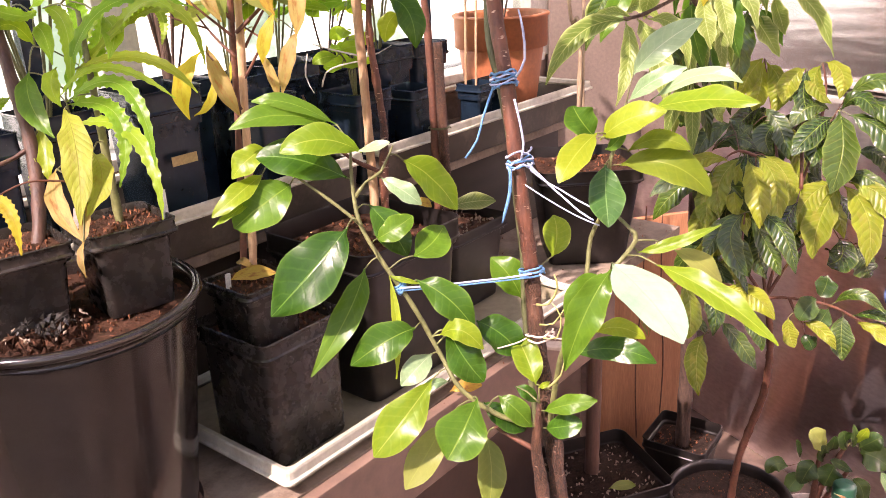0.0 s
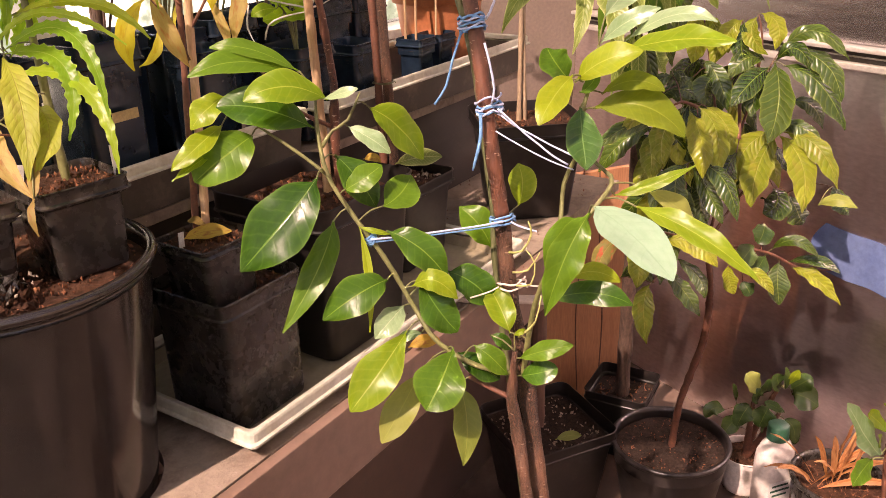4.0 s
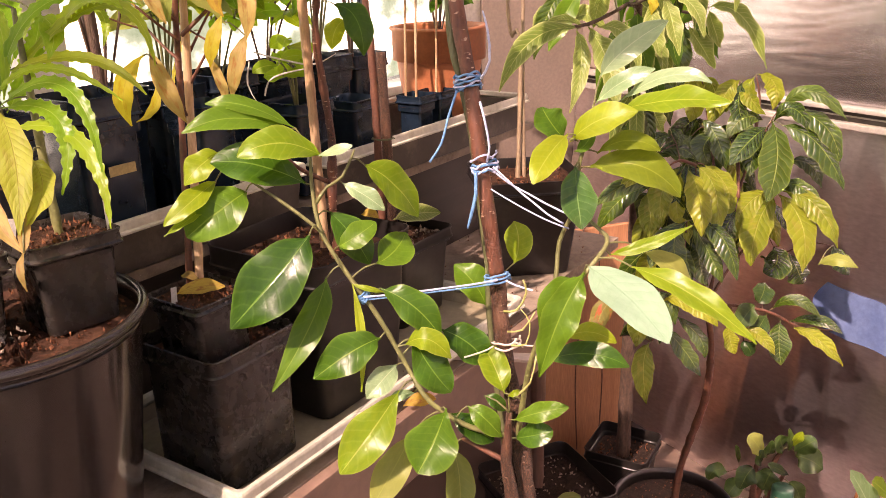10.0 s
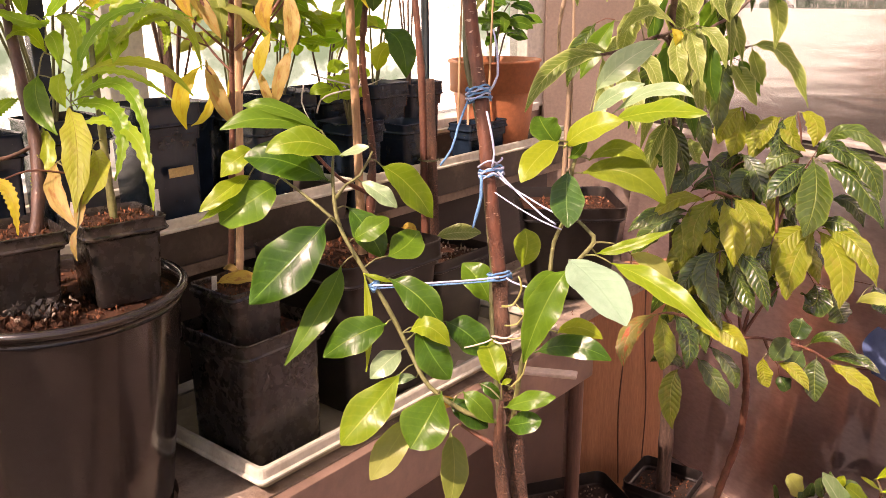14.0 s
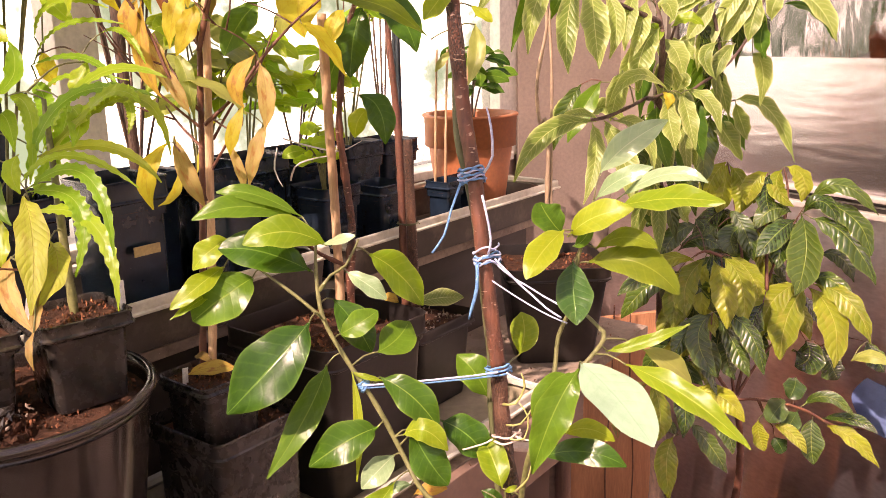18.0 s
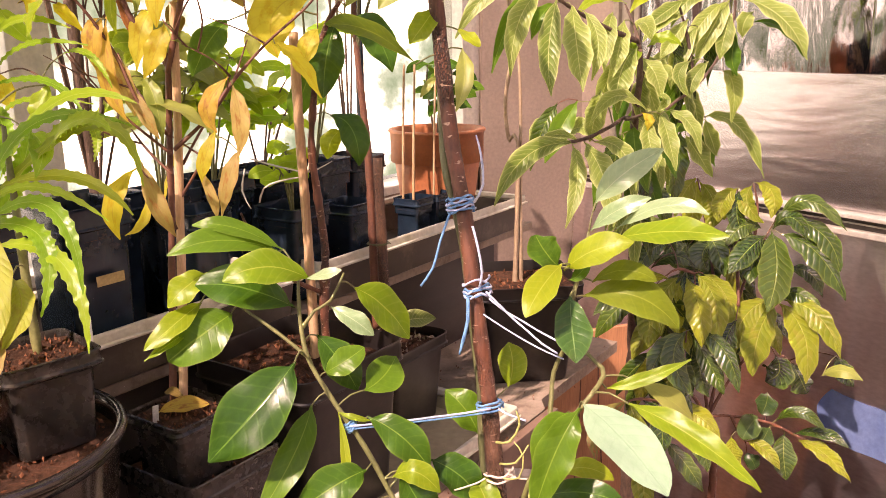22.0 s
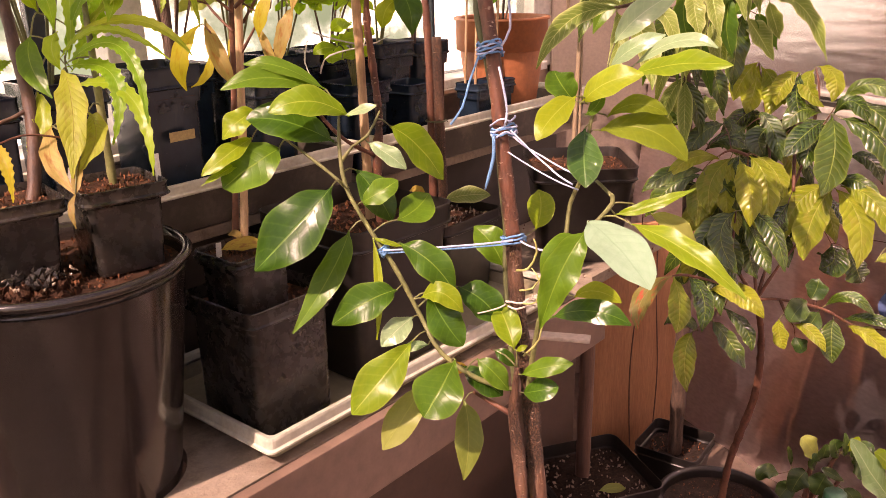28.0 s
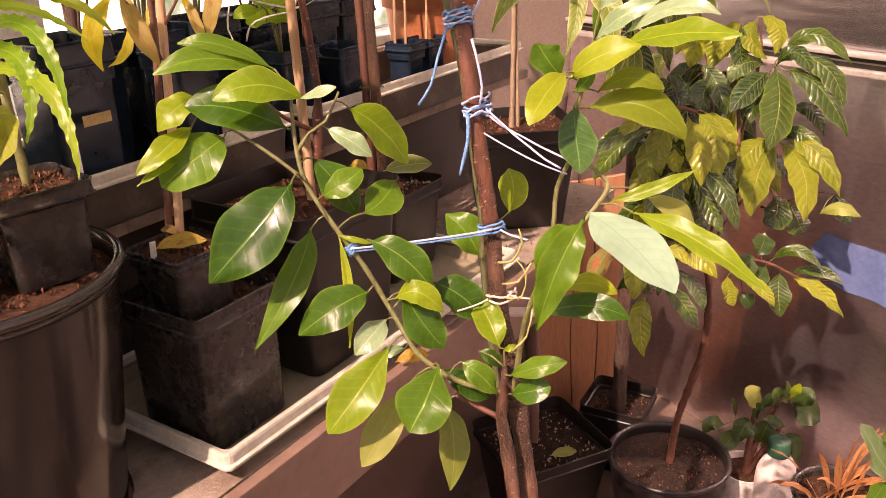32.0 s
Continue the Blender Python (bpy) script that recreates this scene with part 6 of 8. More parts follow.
stick("branch", [(0.085, 1.565, 1.235), (0.040, 1.52, 1.275), (0.0, 1.50, 1.33), (-0.02, 1.49, 1.385)], [0.004, 0.0035, 0.003, 0.002], BARK, second, 7, 0.15, 33)
bent(second, (0.111, 1.500, 1.703), (0.055, 1.469, 1.679), (0.059, 1.450, 1.615), 0.068, "yellow", "elliptic")
bent(second, (0.112, 1.490, 1.655), (0.100, 1.474, 1.634), (0.093, 1.470, 1.604), 0.030, "yellow", "elliptic")
bent(second, (-0.020, 1.500, 1.669), (-0.044, 1.474, 1.638), (-0.067, 1.460, 1.591), 0.050, "green", "elliptic")
bent(second, (0.038, 1.560, 1.755), (0.009, 1.544, 1.732), (-0.034, 1.540, 1.723), 0.063, "green", "elliptic")
bent(second, (0.067, 1.580, 1.746), (0.044, 1.569, 1.706), (0.003, 1.570, 1.689), 0.045, "dark", "elliptic")
bent(second, (-0.002, 1.520, 1.722), (-0.015, 1.509, 1.719), (0.001, 1.510, 1.688), 0.031, "bronze", "elliptic")
bent(second, (0.075, 1.530, 1.758), (0.092, 1.519, 1.735), (0.077, 1.520, 1.704), 0.040, "bronze", "elliptic")
bent(second, (0.115, 1.520, 1.751), (0.121, 1.504, 1.730), (0.111, 1.500, 1.695), 0.046, "tan", "round")
bent(second, (0.022, 1.520, 1.679), (0.047, 1.509, 1.701), (0.078, 1.510, 1.697), 0.012, "olive", "lance")
bent(second, (0.036, 1.530, 1.671), (0.014, 1.519, 1.648), (0.006, 1.520, 1.616), 0.028, "olive", "elliptic")
bent(second, (0.153, 1.530, 1.751), (0.138, 1.519, 1.775), (0.115, 1.520, 1.763), 0.028, "olive", "elliptic")
bent(second, (0.111, 1.550, 1.797), (0.081, 1.539, 1.789), (0.065, 1.540, 1.753), 0.013, "olive", "lance")
bent(second, (0.139, 1.600, 1.672), (0.182, 1.574, 1.651), (0.212, 1.560, 1.589), 0.057, "dark", "elliptic")
bent(second, (0.122, 1.600, 1.663), (0.109, 1.579, 1.616), (0.102, 1.570, 1.551), 0.057, "dark", "elliptic")
bent(second, (0.101, 1.640, 1.518), (0.138, 1.624, 1.496), (0.148, 1.620, 1.436), 0.048, "dark", "elliptic")
bent(second, (0.075, 1.640, 1.605), (0.060, 1.624, 1.555), (0.035, 1.620, 1.503), 0.043, "green", "lance")
bent(second, (0.120, 1.630, 1.494), (0.104, 1.619, 1.479), (0.096, 1.620, 1.448), 0.034, "lime", "elliptic")
bent(second, (0.036, 1.420, 1.788), (0.038, 1.409, 1.778), (0.037, 1.410, 1.761), 0.025, "yellow", "elliptic")
bent(second, (0.209, 1.500, 1.766), (0.225, 1.489, 1.748), (0.236, 1.490, 1.718), 0.037, "olive", "elliptic")
bent(second, (0.143, 1.560, 1.685), (0.168, 1.544, 1.719), (0.191, 1.540, 1.751), 0.036, "olive", "elliptic")
third = thing("dark_stemmed_sapling", "sapling with a dark stem against a reddish stake", "plant")
tagged(stick("plant_stake", [(0.158, 1.915, 1.05), (0.152, 1.925, 1.23), (0.147, 1.942, 1.405)], [0.011, 0.0105, 0.010], OLDBARK, None, 9, 0.05, 41), "reddish wooden stake with a thin tie", "stake")
stick("stem", [(0.135, 1.92, 1.05), (0.132, 1.935, 1.23), (0.126, 1.955, 1.42), (0.11, 1.97, 1.62), (0.10, 2.0, 1.85)], [0.009, 0.0085, 0.008, 0.006, 0.003], REDTWIG, third, 9, 0.08, 42)
for pts in ([(0.110, 1.97, 1.62), (0.127, 1.95, 1.839), (0.103, 1.95, 1.88), (0.107, 1.95, 1.98), (0.085, 1.95, 2.05)], [(0.110, 1.97, 1.62), (0.155, 1.95, 1.755), (0.205, 1.95, 1.881), (0.213, 1.95, 2.036)], [(0.103, 1.95, 1.88), (0.030, 1.95, 1.94), (-0.02, 1.95, 2.0)]):
    stick("branch", pts, [0.0035] + [0.0026] * (len(pts) - 2) + [0.001], GREENCANE, third, 6, 0.1, len(pts))
bent(third, (0.099, 1.950, 2.055), (0.071, 1.919, 2.065), (0.054, 1.900, 2.027), 0.037, "lime", "elliptic")
bent(third, (0.109, 1.950, 2.034), (0.143, 1.919, 2.056), (0.185, 1.900, 2.039), 0.037, "lime", "elliptic")
bent(third, (0.005, 1.950, 1.972), (-0.020, 1.919, 1.979), (-0.058, 1.900, 1.936), 0.041, "lime", "elliptic")
bent(third, (0.047, 1.950, 1.983), (0.021, 1.919, 2.009), (-0.027, 1.900, 1.997), 0.037, "lime", "elliptic")
bent(third, (0.068, 1.950, 1.973), (0.041, 1.919, 1.954), (0.014, 1.900, 1.967), 0.037, "lime", "elliptic")
bent(third, (0.110, 1.950, 1.973), (0.154, 1.919, 1.991), (0.206, 1.900, 1.965), 0.035, "lime", "elliptic")
bent(third, (0.100, 1.950, 1.932), (0.062, 1.919, 1.939), (0.024, 1.900, 1.897), 0.041, "lime", "elliptic")
bent(third, (0.090, 1.950, 1.906), (0.064, 1.909, 1.893), (0.048, 1.880, 1.842), 0.055, "lime", "elliptic")
bent(third, (0.114, 1.920, 1.915), (0.168, 1.879, 1.913), (0.219, 1.850, 1.869), 0.060, "dark", "elliptic")
bent(third, (0.114, 1.920, 1.889), (0.157, 1.879, 1.948), (0.238, 1.850, 1.913), 0.040, "dark", "elliptic")
bent(third, (0.104, 1.920, 1.859), (0.158, 1.879, 1.888), (0.220, 1.850, 1.835), 0.044, "green", "elliptic")
bent(third, (0.134, 1.930, 1.859), (0.065, 1.899, 1.863), (0.017, 1.880, 1.826), 0.037, "green", "elliptic")
bent(third, (0.114, 1.920, 1.828), (0.057, 1.884, 1.837), (0.011, 1.860, 1.787), 0.034, "green", "elliptic")
bent(third, (0.168, 1.900, 1.819), (0.100, 1.864, 1.838), (0.063, 1.840, 1.827), 0.026, "dark", "lance")
bent(third, (0.107, 1.900, 1.787), (0.069, 1.874, 1.797), (0.021, 1.860, 1.777), 0.040, "dark", "lance")
bent(third, (0.186, 1.920, 1.870), (0.218, 1.884, 1.840), (0.249, 1.860, 1.830), 0.046, "green", "elliptic")
bent(third, (0.218, 1.900, 1.840), (0.239, 1.874, 1.800), (0.230, 1.860, 1.771), 0.030, "lime", "elliptic")
bent(third, (0.156, 1.920, 1.829), (0.178, 1.894, 1.789), (0.210, 1.880, 1.779), 0.041, "lime", "elliptic")
bent(third, (0.053, 1.980, 2.079), (0.097, 1.959, 2.107), (0.108, 1.950, 2.136), 0.021, "lime", "elliptic")
bent(third, (-0.026, 1.950, 1.961), (0.009, 1.929, 1.950), (0.052, 1.920, 1.924), 0.031, "lime", "lance")
bent(third, (-0.068, 1.950, 1.930), (-0.033, 1.929, 1.939), (0.011, 1.920, 1.913), 0.027, "yellow", "lance")
bent(third, (-0.079, 1.950, 1.919), (-0.044, 1.934, 1.898), (-0.038, 1.930, 1.867), 0.025, "yellow", "lance")
wrap("tie", (0.145, 1.93, 1.231), (0, 0, 1), 0.022, 2, 0.0012, GREENCANE, third, 0.004, 46)

# ---------------------------------------------------------------- the ruffled plant in the bucket
ruffled = thing("ruffled_leaf_plant", "plant with long ruffled bright green leaves", "plant")
stick("stem", [(-0.185, 1.16, 1.27), (-0.190, 1.165, 1.36), (-0.196, 1.175, 1.45), (-0.20, 1.18, 1.55)], [0.006, 0.0055, 0.005, 0.003], TWIG, ruffled, 8, 0.1, 51)
bent(ruffled, (-0.229, 1.165, 1.442), (-0.125, 1.112, 1.469), (-0.081, 1.070, 1.384), 0.019, "wavy", "strap")
bent(ruffled, (-0.228, 1.165, 1.439), (-0.140, 1.117, 1.432), (-0.134, 1.080, 1.356), 0.022, "wavy", "strap")
bent(ruffled, (-0.223, 1.160, 1.414), (-0.115, 1.099, 1.413), (-0.073, 1.050, 1.326), 0.019, "wavy", "strap")
bent(ruffled, (-0.243, 1.175, 1.446), (-0.158, 1.141, 1.487), (-0.067, 1.120, 1.452), 0.012, "wavy", "strap")
bent(ruffled, (-0.224, 1.180, 1.477), (-0.116, 1.149, 1.496), (-0.043, 1.130, 1.456), 0.015, "lime", "strap")
bent(ruffled, (-0.237, 1.180, 1.446), (-0.161, 1.164, 1.551), (-0.046, 1.160, 1.550), 0.018, "wavy", "strap")
bent(ruffled, (-0.242, 1.190, 1.453), (-0.088, 1.149, 1.552), (-0.025, 1.120, 1.489), 0.017, "lime", "strap")
bent(ruffled, (-0.231, 1.180, 1.431), (-0.192, 1.184, 1.492), (-0.180, 1.200, 1.546), 0.026, "wavy", "strap")
bent(ruffled, (-0.213, 1.130, 1.441), (-0.175, 1.074, 1.399), (-0.163, 1.030, 1.325), 0.037, "aged", "lance")
bent(ruffled, (-0.183, 1.120, 1.390), (-0.151, 1.074, 1.367), (-0.159, 1.040, 1.332), 0.030, "aged", "lance")
bent(ruffled, (-0.214, 1.090, 1.377), (-0.197, 1.049, 1.346), (-0.156, 1.020, 1.310), 0.023, "tan", "lance")
bent(ruffled, (-0.168, 1.060, 1.347), (-0.159, 1.034, 1.327), (-0.158, 1.020, 1.307), 0.013, "tan", "lance")
bent(ruffled, (-0.156, 1.020, 1.311), (-0.155, 1.004, 1.297), (-0.150, 1.000, 1.275), 0.008, "tan", "lance")
bent(ruffled, (-0.285, 1.190, 1.478), (-0.273, 1.159, 1.443), (-0.239, 1.140, 1.403), 0.032, "green", "lance")
bent(ruffled, (-0.290, 1.190, 1.405), (-0.272, 1.164, 1.377), (-0.264, 1.150, 1.345), 0.025, "lime", "lance")
bent(ruffled, (-0.314, 1.200, 1.354), (-0.303, 1.179, 1.326), (-0.297, 1.170, 1.287), 0.016, "lime", "strap")
bent(ruffled, (-0.253, 1.200, 1.481), (-0.256, 1.184, 1.461), (-0.246, 1.180, 1.434), 0.023, "wavy", "lance")
bent(ruffled, (-0.257, 1.200, 1.553), (-0.219, 1.179, 1.530), (-0.226, 1.170, 1.448), 0.020, "wavy", "strap")
bent(ruffled, (-0.250, 1.000, 1.363), (-0.207, 0.974, 1.365), (-0.194, 0.960, 1.317), 0.016, "yellow", "strap")
bent(ruffled, (-0.327, 1.200, 1.444), (-0.329, 1.169, 1.437), (-0.344, 1.150, 1.415), 0.022, "wavy", "strap")
bent(ruffled, (-0.307, 1.250, 1.502), (-0.314, 1.219, 1.533), (-0.332, 1.200, 1.522), 0.027, "lime", "lance")
bent(ruffled, (-0.299, 1.250, 1.550), (-0.304, 1.219, 1.544), (-0.355, 1.200, 1.568), 0.021, "wavy", "strap")
bent(ruffled, (-0.197, 1.300, 1.591), (-0.207, 1.284, 1.566), (-0.208, 1.280, 1.543), 0.026, "lime", "lance")
bent(ruffled, (-0.287, 1.350, 1.603), (-0.275, 1.334, 1.580), (-0.265, 1.330, 1.559), 0.027, "yellow", "lance")
bent(ruffled, (-0.304, 1.250, 1.550), (-0.270, 1.244, 1.581), (-0.276, 1.250, 1.619), 0.027, "wavy", "lance")
bent(ruffled, (-0.303, 1.250, 1.526), (-0.279, 1.229, 1.519), (-0.270, 1.220, 1.481), 0.024, "wavy", "lance")
bent(ruffled, (-0.362, 1.300, 1.548), (-0.368, 1.294, 1.597), (-0.384, 1.300, 1.629), 0.028, "lime", "lance")
bent(ruffled, (-0.288, 1.330, 1.596), (-0.223, 1.299, 1.638), (-0.136, 1.280, 1.637), 0.010, "wavy", "strap")
bent(ruffled, (-0.295, 1.330, 1.586), (-0.199, 1.289, 1.595), (-0.142, 1.260, 1.556), 0.011, "wavy", "strap")
bent(ruffled, (-0.283, 1.330, 1.528), (-0.243, 1.309, 1.569), (-0.146, 1.300, 1.565), 0.009, "wavy", "strap")
bent(ruffled, (-0.282, 1.300, 1.463), (-0.172, 1.244, 1.569), (-0.053, 1.200, 1.572), 0.018, "wavy", "strap")
bent(ruffled, (-0.188, 1.200, 1.492), (-0.107, 1.144, 1.555), (-0.045, 1.100, 1.551), 0.027, "wavy", "strap")
bent(ruffled, (-0.292, 1.340, 1.621), (-0.243, 1.314, 1.667), (-0.164, 1.300, 1.658), 0.014, "wavy", "strap")
bent(ruffled, (-0.167, 1.300, 1.547), (-0.134, 1.269, 1.531), (-0.132, 1.250, 1.499), 0.013, "lime", "strap")
bent(ruffled, (-0.281, 1.360, 1.686), (-0.256, 1.339, 1.663), (-0.225, 1.330, 1.638), 0.027, "wavy", "lance")
bent(ruffled, (-0.278, 1.300, 1.564), (-0.240, 1.254, 1.539), (-0.229, 1.220, 1.489), 0.025, "wavy", "strap")
bent(ruffled, (-0.192, 1.330, 1.626), (-0.145, 1.299, 1.626), (-0.112, 1.280, 1.586), 0.010, "wavy", "strap")
bent(ruffled, (-0.191, 1.220, 1.539), (-0.158, 1.179, 1.524), (-0.156, 1.150, 1.495), 0.028, "wavy", "lance")
sap = thing("bare_sapling", "dark bare sapling trunk rising from the bucket's pot", "plant")
stick("trunk", [(-0.262, 1.085, 1.26), (-0.272, 1.125, 1.31), (-0.288, 1.165, 1.380), (-0.312, 1.191, 1.465), (-0.332, 1.213, 1.535), (-0.36, 1.24, 1.66)], [0.0092, 0.0092, 0.0088, 0.008, 0.0075, 0.0055], DARKBARK, sap, 9, 0.08, 52)
stick("branch", [(-0.290, 1.165, 1.385), (-0.315, 1.14, 1.372), (-0.35, 1.11, 1.368)], [0.003, 0.0028, 0.002], DARKBARK, sap, 7, 0.1, 53)
for a, b, w in (((-0.34, 1.22, 1.56), (-0.30, 1.15, 1.62), 0.04), ((-0.345, 1.225, 1.60), (-0.40, 1.16, 1.56), 0.05), ((-0.35, 1.23, 1.63), (-0.33, 1.17, 1.72), 0.05), ((-0.355, 1.24, 1.65), (-0.42, 1.2, 1.72), 0.05), ((-0.35, 1.11, 1.368), (-0.38, 1.06, 1.33), 0.04)):
    bent(sap, a, Vector(a).lerp(Vector(b), 0.5) + Vector((0, 0, 0.012)), b, w * 0.6, "lime", "strap")
tag = thing("plant_label", "white plastic plant label stuck in the soil", "label", (-0.127, 1.172, 1.27), 60, "plant labels")
part("strip", box((-0.004, -0.0006, 0.0), (0.004, 0.0006, 0.055)), LABEL, tag)
copy_thing(tag, pose(-0.228, 1.12, 1.262, 0, 10, 40))

# ---------------------------------------------------------------- the drooping plants on the floor
droop = thing("drooping_leaf_tree", "young tree with soft drooping pale green leaves", "plant")
stick("trunk", [(0.765, 2.36, 0.17), (0.757, 2.31, 0.50), (0.725, 2.16, 0.90), (0.665, 1.92, 1.25), (0.628, 1.77, 1.45), (0.612, 1.66, 1.57), (0.606, 1.64, 1.617)], [0.022, 0.020, 0.015, 0.010, 0.007, 0.005, 0.004], GREYBARK, droop, 9, 0.1, 61)
for pts in ([(0.602, 1.64, 1.629), (0.523, 1.57, 1.659), (0.459, 1.50, 1.691), (0.409, 1.44, 1.728)], [(0.606, 1.64, 1.617), (0.602, 1.66, 1.648), (0.588, 1.68, 1.688)], [(0.620, 1.74, 1.49), (0.593, 1.67, 1.505), (0.556, 1.60, 1.497), (0.504, 1.54, 1.484), (0.457, 1.53, 1.480)], [(0.593, 1.68, 1.503), (0.594, 1.62, 1.508), (0.609, 1.58, 1.520)], [(0.629, 1.77, 1.45), (0.701, 1.82, 1.509), (0.773, 1.90, 1.544), (0.832, 1.95, 1.610), (0.857, 1.97, 1.682), (0.847, 1.97, 1.747)], [(0.640, 1.82, 1.40), (0.730, 1.95, 1.464), (0.792, 2.05, 1.459), (0.850, 2.11, 1.464)], [(0.615, 1.70, 1.525), (0.625, 1.69, 1.582), (0.643, 1.70, 1.634)], [(0.768, 1.90, 1.544), (0.748, 1.90, 1.636), (0.725, 1.90, 1.707)]):
    stick("branch", pts, [0.0045] + [0.0030] * (len(pts) - 2) + [0.0014], GREYBARK, droop, 7, 0.12, len(pts))
bent(droop, (0.427, 1.460, 1.714), (0.366, 1.434, 1.706), (0.310, 1.420, 1.638), 0.031, "soft", "lance")
bent(droop, (0.432, 1.470, 1.702), (0.397, 1.429, 1.659), (0.384, 1.400, 1.587), 0.033, "soft", "lance")
bent(droop, (0.429, 1.500, 1.696), (0.391, 1.474, 1.667), (0.361, 1.460, 1.589), 0.025, "green", "lance")
bent(droop, (0.456, 1.490, 1.694), (0.440, 1.444, 1.624), (0.441, 1.410, 1.559), 0.033, "soft", "lance")
bent(droop, (0.478, 1.500, 1.682), (0.479, 1.446, 1.626), (0.483, 1.404, 1.565), 0.042, "soft", "lance")
bent(droop, (0.498, 1.520, 1.674), (0.514, 1.484, 1.633), (0.503, 1.460, 1.577), 0.027, "soft", "lance")
bent(droop, (0.453, 1.520, 1.685), (0.434, 1.504, 1.666), (0.420, 1.500, 1.635), 0.024, "green", "lance")
bent(droop, (0.590, 1.680, 1.689), (0.538, 1.644, 1.697), (0.499, 1.620, 1.668), 0.020, "lime", "lance")
bent(droop, (0.558, 1.620, 1.675), (0.545, 1.589, 1.637), (0.538, 1.570, 1.585), 0.028, "soft", "lance")
bent(droop, (0.580, 1.640, 1.663), (0.567, 1.604, 1.622), (0.553, 1.580, 1.575), 0.030, "soft", "lance")
bent(droop, (0.604, 1.640, 1.621), (0.569, 1.599, 1.581), (0.561, 1.570, 1.520), 0.043, "soft", "lance")
bent(droop, (0.517, 1.700, 1.532), (0.483, 1.674, 1.483), (0.458, 1.660, 1.431), 0.037, "green", "lance")
bent(droop, (0.485, 1.720, 1.527), (0.454, 1.694, 1.477), (0.435, 1.680, 1.415), 0.034, "ribbed", "lance")
bent(droop, (0.469, 1.730, 1.505), (0.451, 1.709, 1.480), (0.438, 1.700, 1.446), 0.031, "soft", "lance")
bent(droop, (0.543, 1.620, 1.554), (0.530, 1.594, 1.514), (0.520, 1.580, 1.475), 0.035, "soft", "lance")
bent(droop, (0.494, 1.535, 1.479), (0.417, 1.497, 1.467), (0.365, 1.470, 1.395), 0.035, "soft", "lance")
bent(droop, (0.498, 1.540, 1.481), (0.464, 1.534, 1.493), (0.434, 1.540, 1.476), 0.016, "soft", "lance")
bent(droop, (0.487, 1.530, 1.477), (0.490, 1.489, 1.431), (0.470, 1.460, 1.362), 0.027, "soft", "lance")
bent(droop, (0.506, 1.540, 1.480), (0.530, 1.494, 1.433), (0.541, 1.460, 1.363), 0.043, "soft", "lance")
bent(droop, (0.522, 1.550, 1.479), (0.561, 1.519, 1.468), (0.580, 1.500, 1.410), 0.031, "soft", "lance")
bent(droop, (0.609, 1.575, 1.522), (0.554, 1.546, 1.549), (0.512, 1.530, 1.505), 0.024, "soft", "lance")
bent(droop, (0.600, 1.577, 1.521), (0.608, 1.565, 1.511), (0.607, 1.565, 1.493), 0.014, "yellow", "lance")
bent(droop, (0.610, 1.585, 1.519), (0.613, 1.572, 1.509), (0.604, 1.570, 1.496), 0.014, "yellow", "lance")
bent(droop, (0.609, 1.580, 1.512), (0.610, 1.549, 1.472), (0.618, 1.530, 1.433), 0.033, "soft", "lance")
bent(droop, (0.633, 1.590, 1.517), (0.639, 1.559, 1.484), (0.649, 1.540, 1.433), 0.030, "soft", "lance")
bent(droop, (0.642, 1.590, 1.522), (0.670, 1.559, 1.506), (0.686, 1.540, 1.459), 0.027, "soft", "lance")
bent(droop, (0.623, 1.580, 1.521), (0.635, 1.569, 1.539), (0.625, 1.570, 1.548), 0.016, "soft", "elliptic")
bent(droop, (0.612, 1.690, 1.487), (0.611, 1.659, 1.445), (0.631, 1.640, 1.380), 0.045, "green", "lance")
bent(droop, (0.598, 1.740, 1.469), (0.585, 1.714, 1.420), (0.593, 1.700, 1.359), 0.045, "ribbed", "lance")
bent(droop, (0.503, 1.720, 1.471), (0.527, 1.704, 1.486), (0.562, 1.700, 1.460), 0.036, "soft", "lance")
bent(droop, (0.631, 1.700, 1.620), (0.656, 1.684, 1.634), (0.683, 1.680, 1.619), 0.024, "lime", "lance")
bent(droop, (0.634, 1.710, 1.603), (0.654, 1.689, 1.584), (0.668, 1.680, 1.565), 0.030, "soft", "lance")
bent(droop, (0.618, 1.680, 1.601), (0.635, 1.654, 1.578), (0.644, 1.640, 1.538), 0.039, "soft", "lance")
bent(droop, (0.583, 1.660, 1.626), (0.595, 1.639, 1.617), (0.587, 1.630, 1.591), 0.030, "lime", "elliptic")
bent(droop, (0.603, 1.680, 1.643), (0.615, 1.659, 1.659), (0.626, 1.650, 1.631), 0.034, "soft", "elliptic")
bent(droop, (0.745, 1.850, 1.591), (0.718, 1.829, 1.565), (0.739, 1.820, 1.524), 0.027, "soft", "lance")
bent(droop, (0.786, 1.880, 1.589), (0.753, 1.859, 1.556), (0.748, 1.850, 1.522), 0.030, "soft", "lance")
bent(droop, (0.634, 1.720, 1.567), (0.622, 1.704, 1.534), (0.632, 1.700, 1.489), 0.036, "soft", "lance")
bent(droop, (0.844, 1.970, 1.730), (0.767, 1.939, 1.710), (0.721, 1.920, 1.652), 0.037, "soft", "lance")
bent(droop, (0.853, 1.980, 1.749), (0.889, 1.959, 1.768), (0.938, 1.950, 1.742), 0.019, "lime", "lance")
bent(droop, (0.865, 1.980, 1.709), (0.936, 1.934, 1.667), (0.978, 1.900, 1.588), 0.053, "soft", "lance")
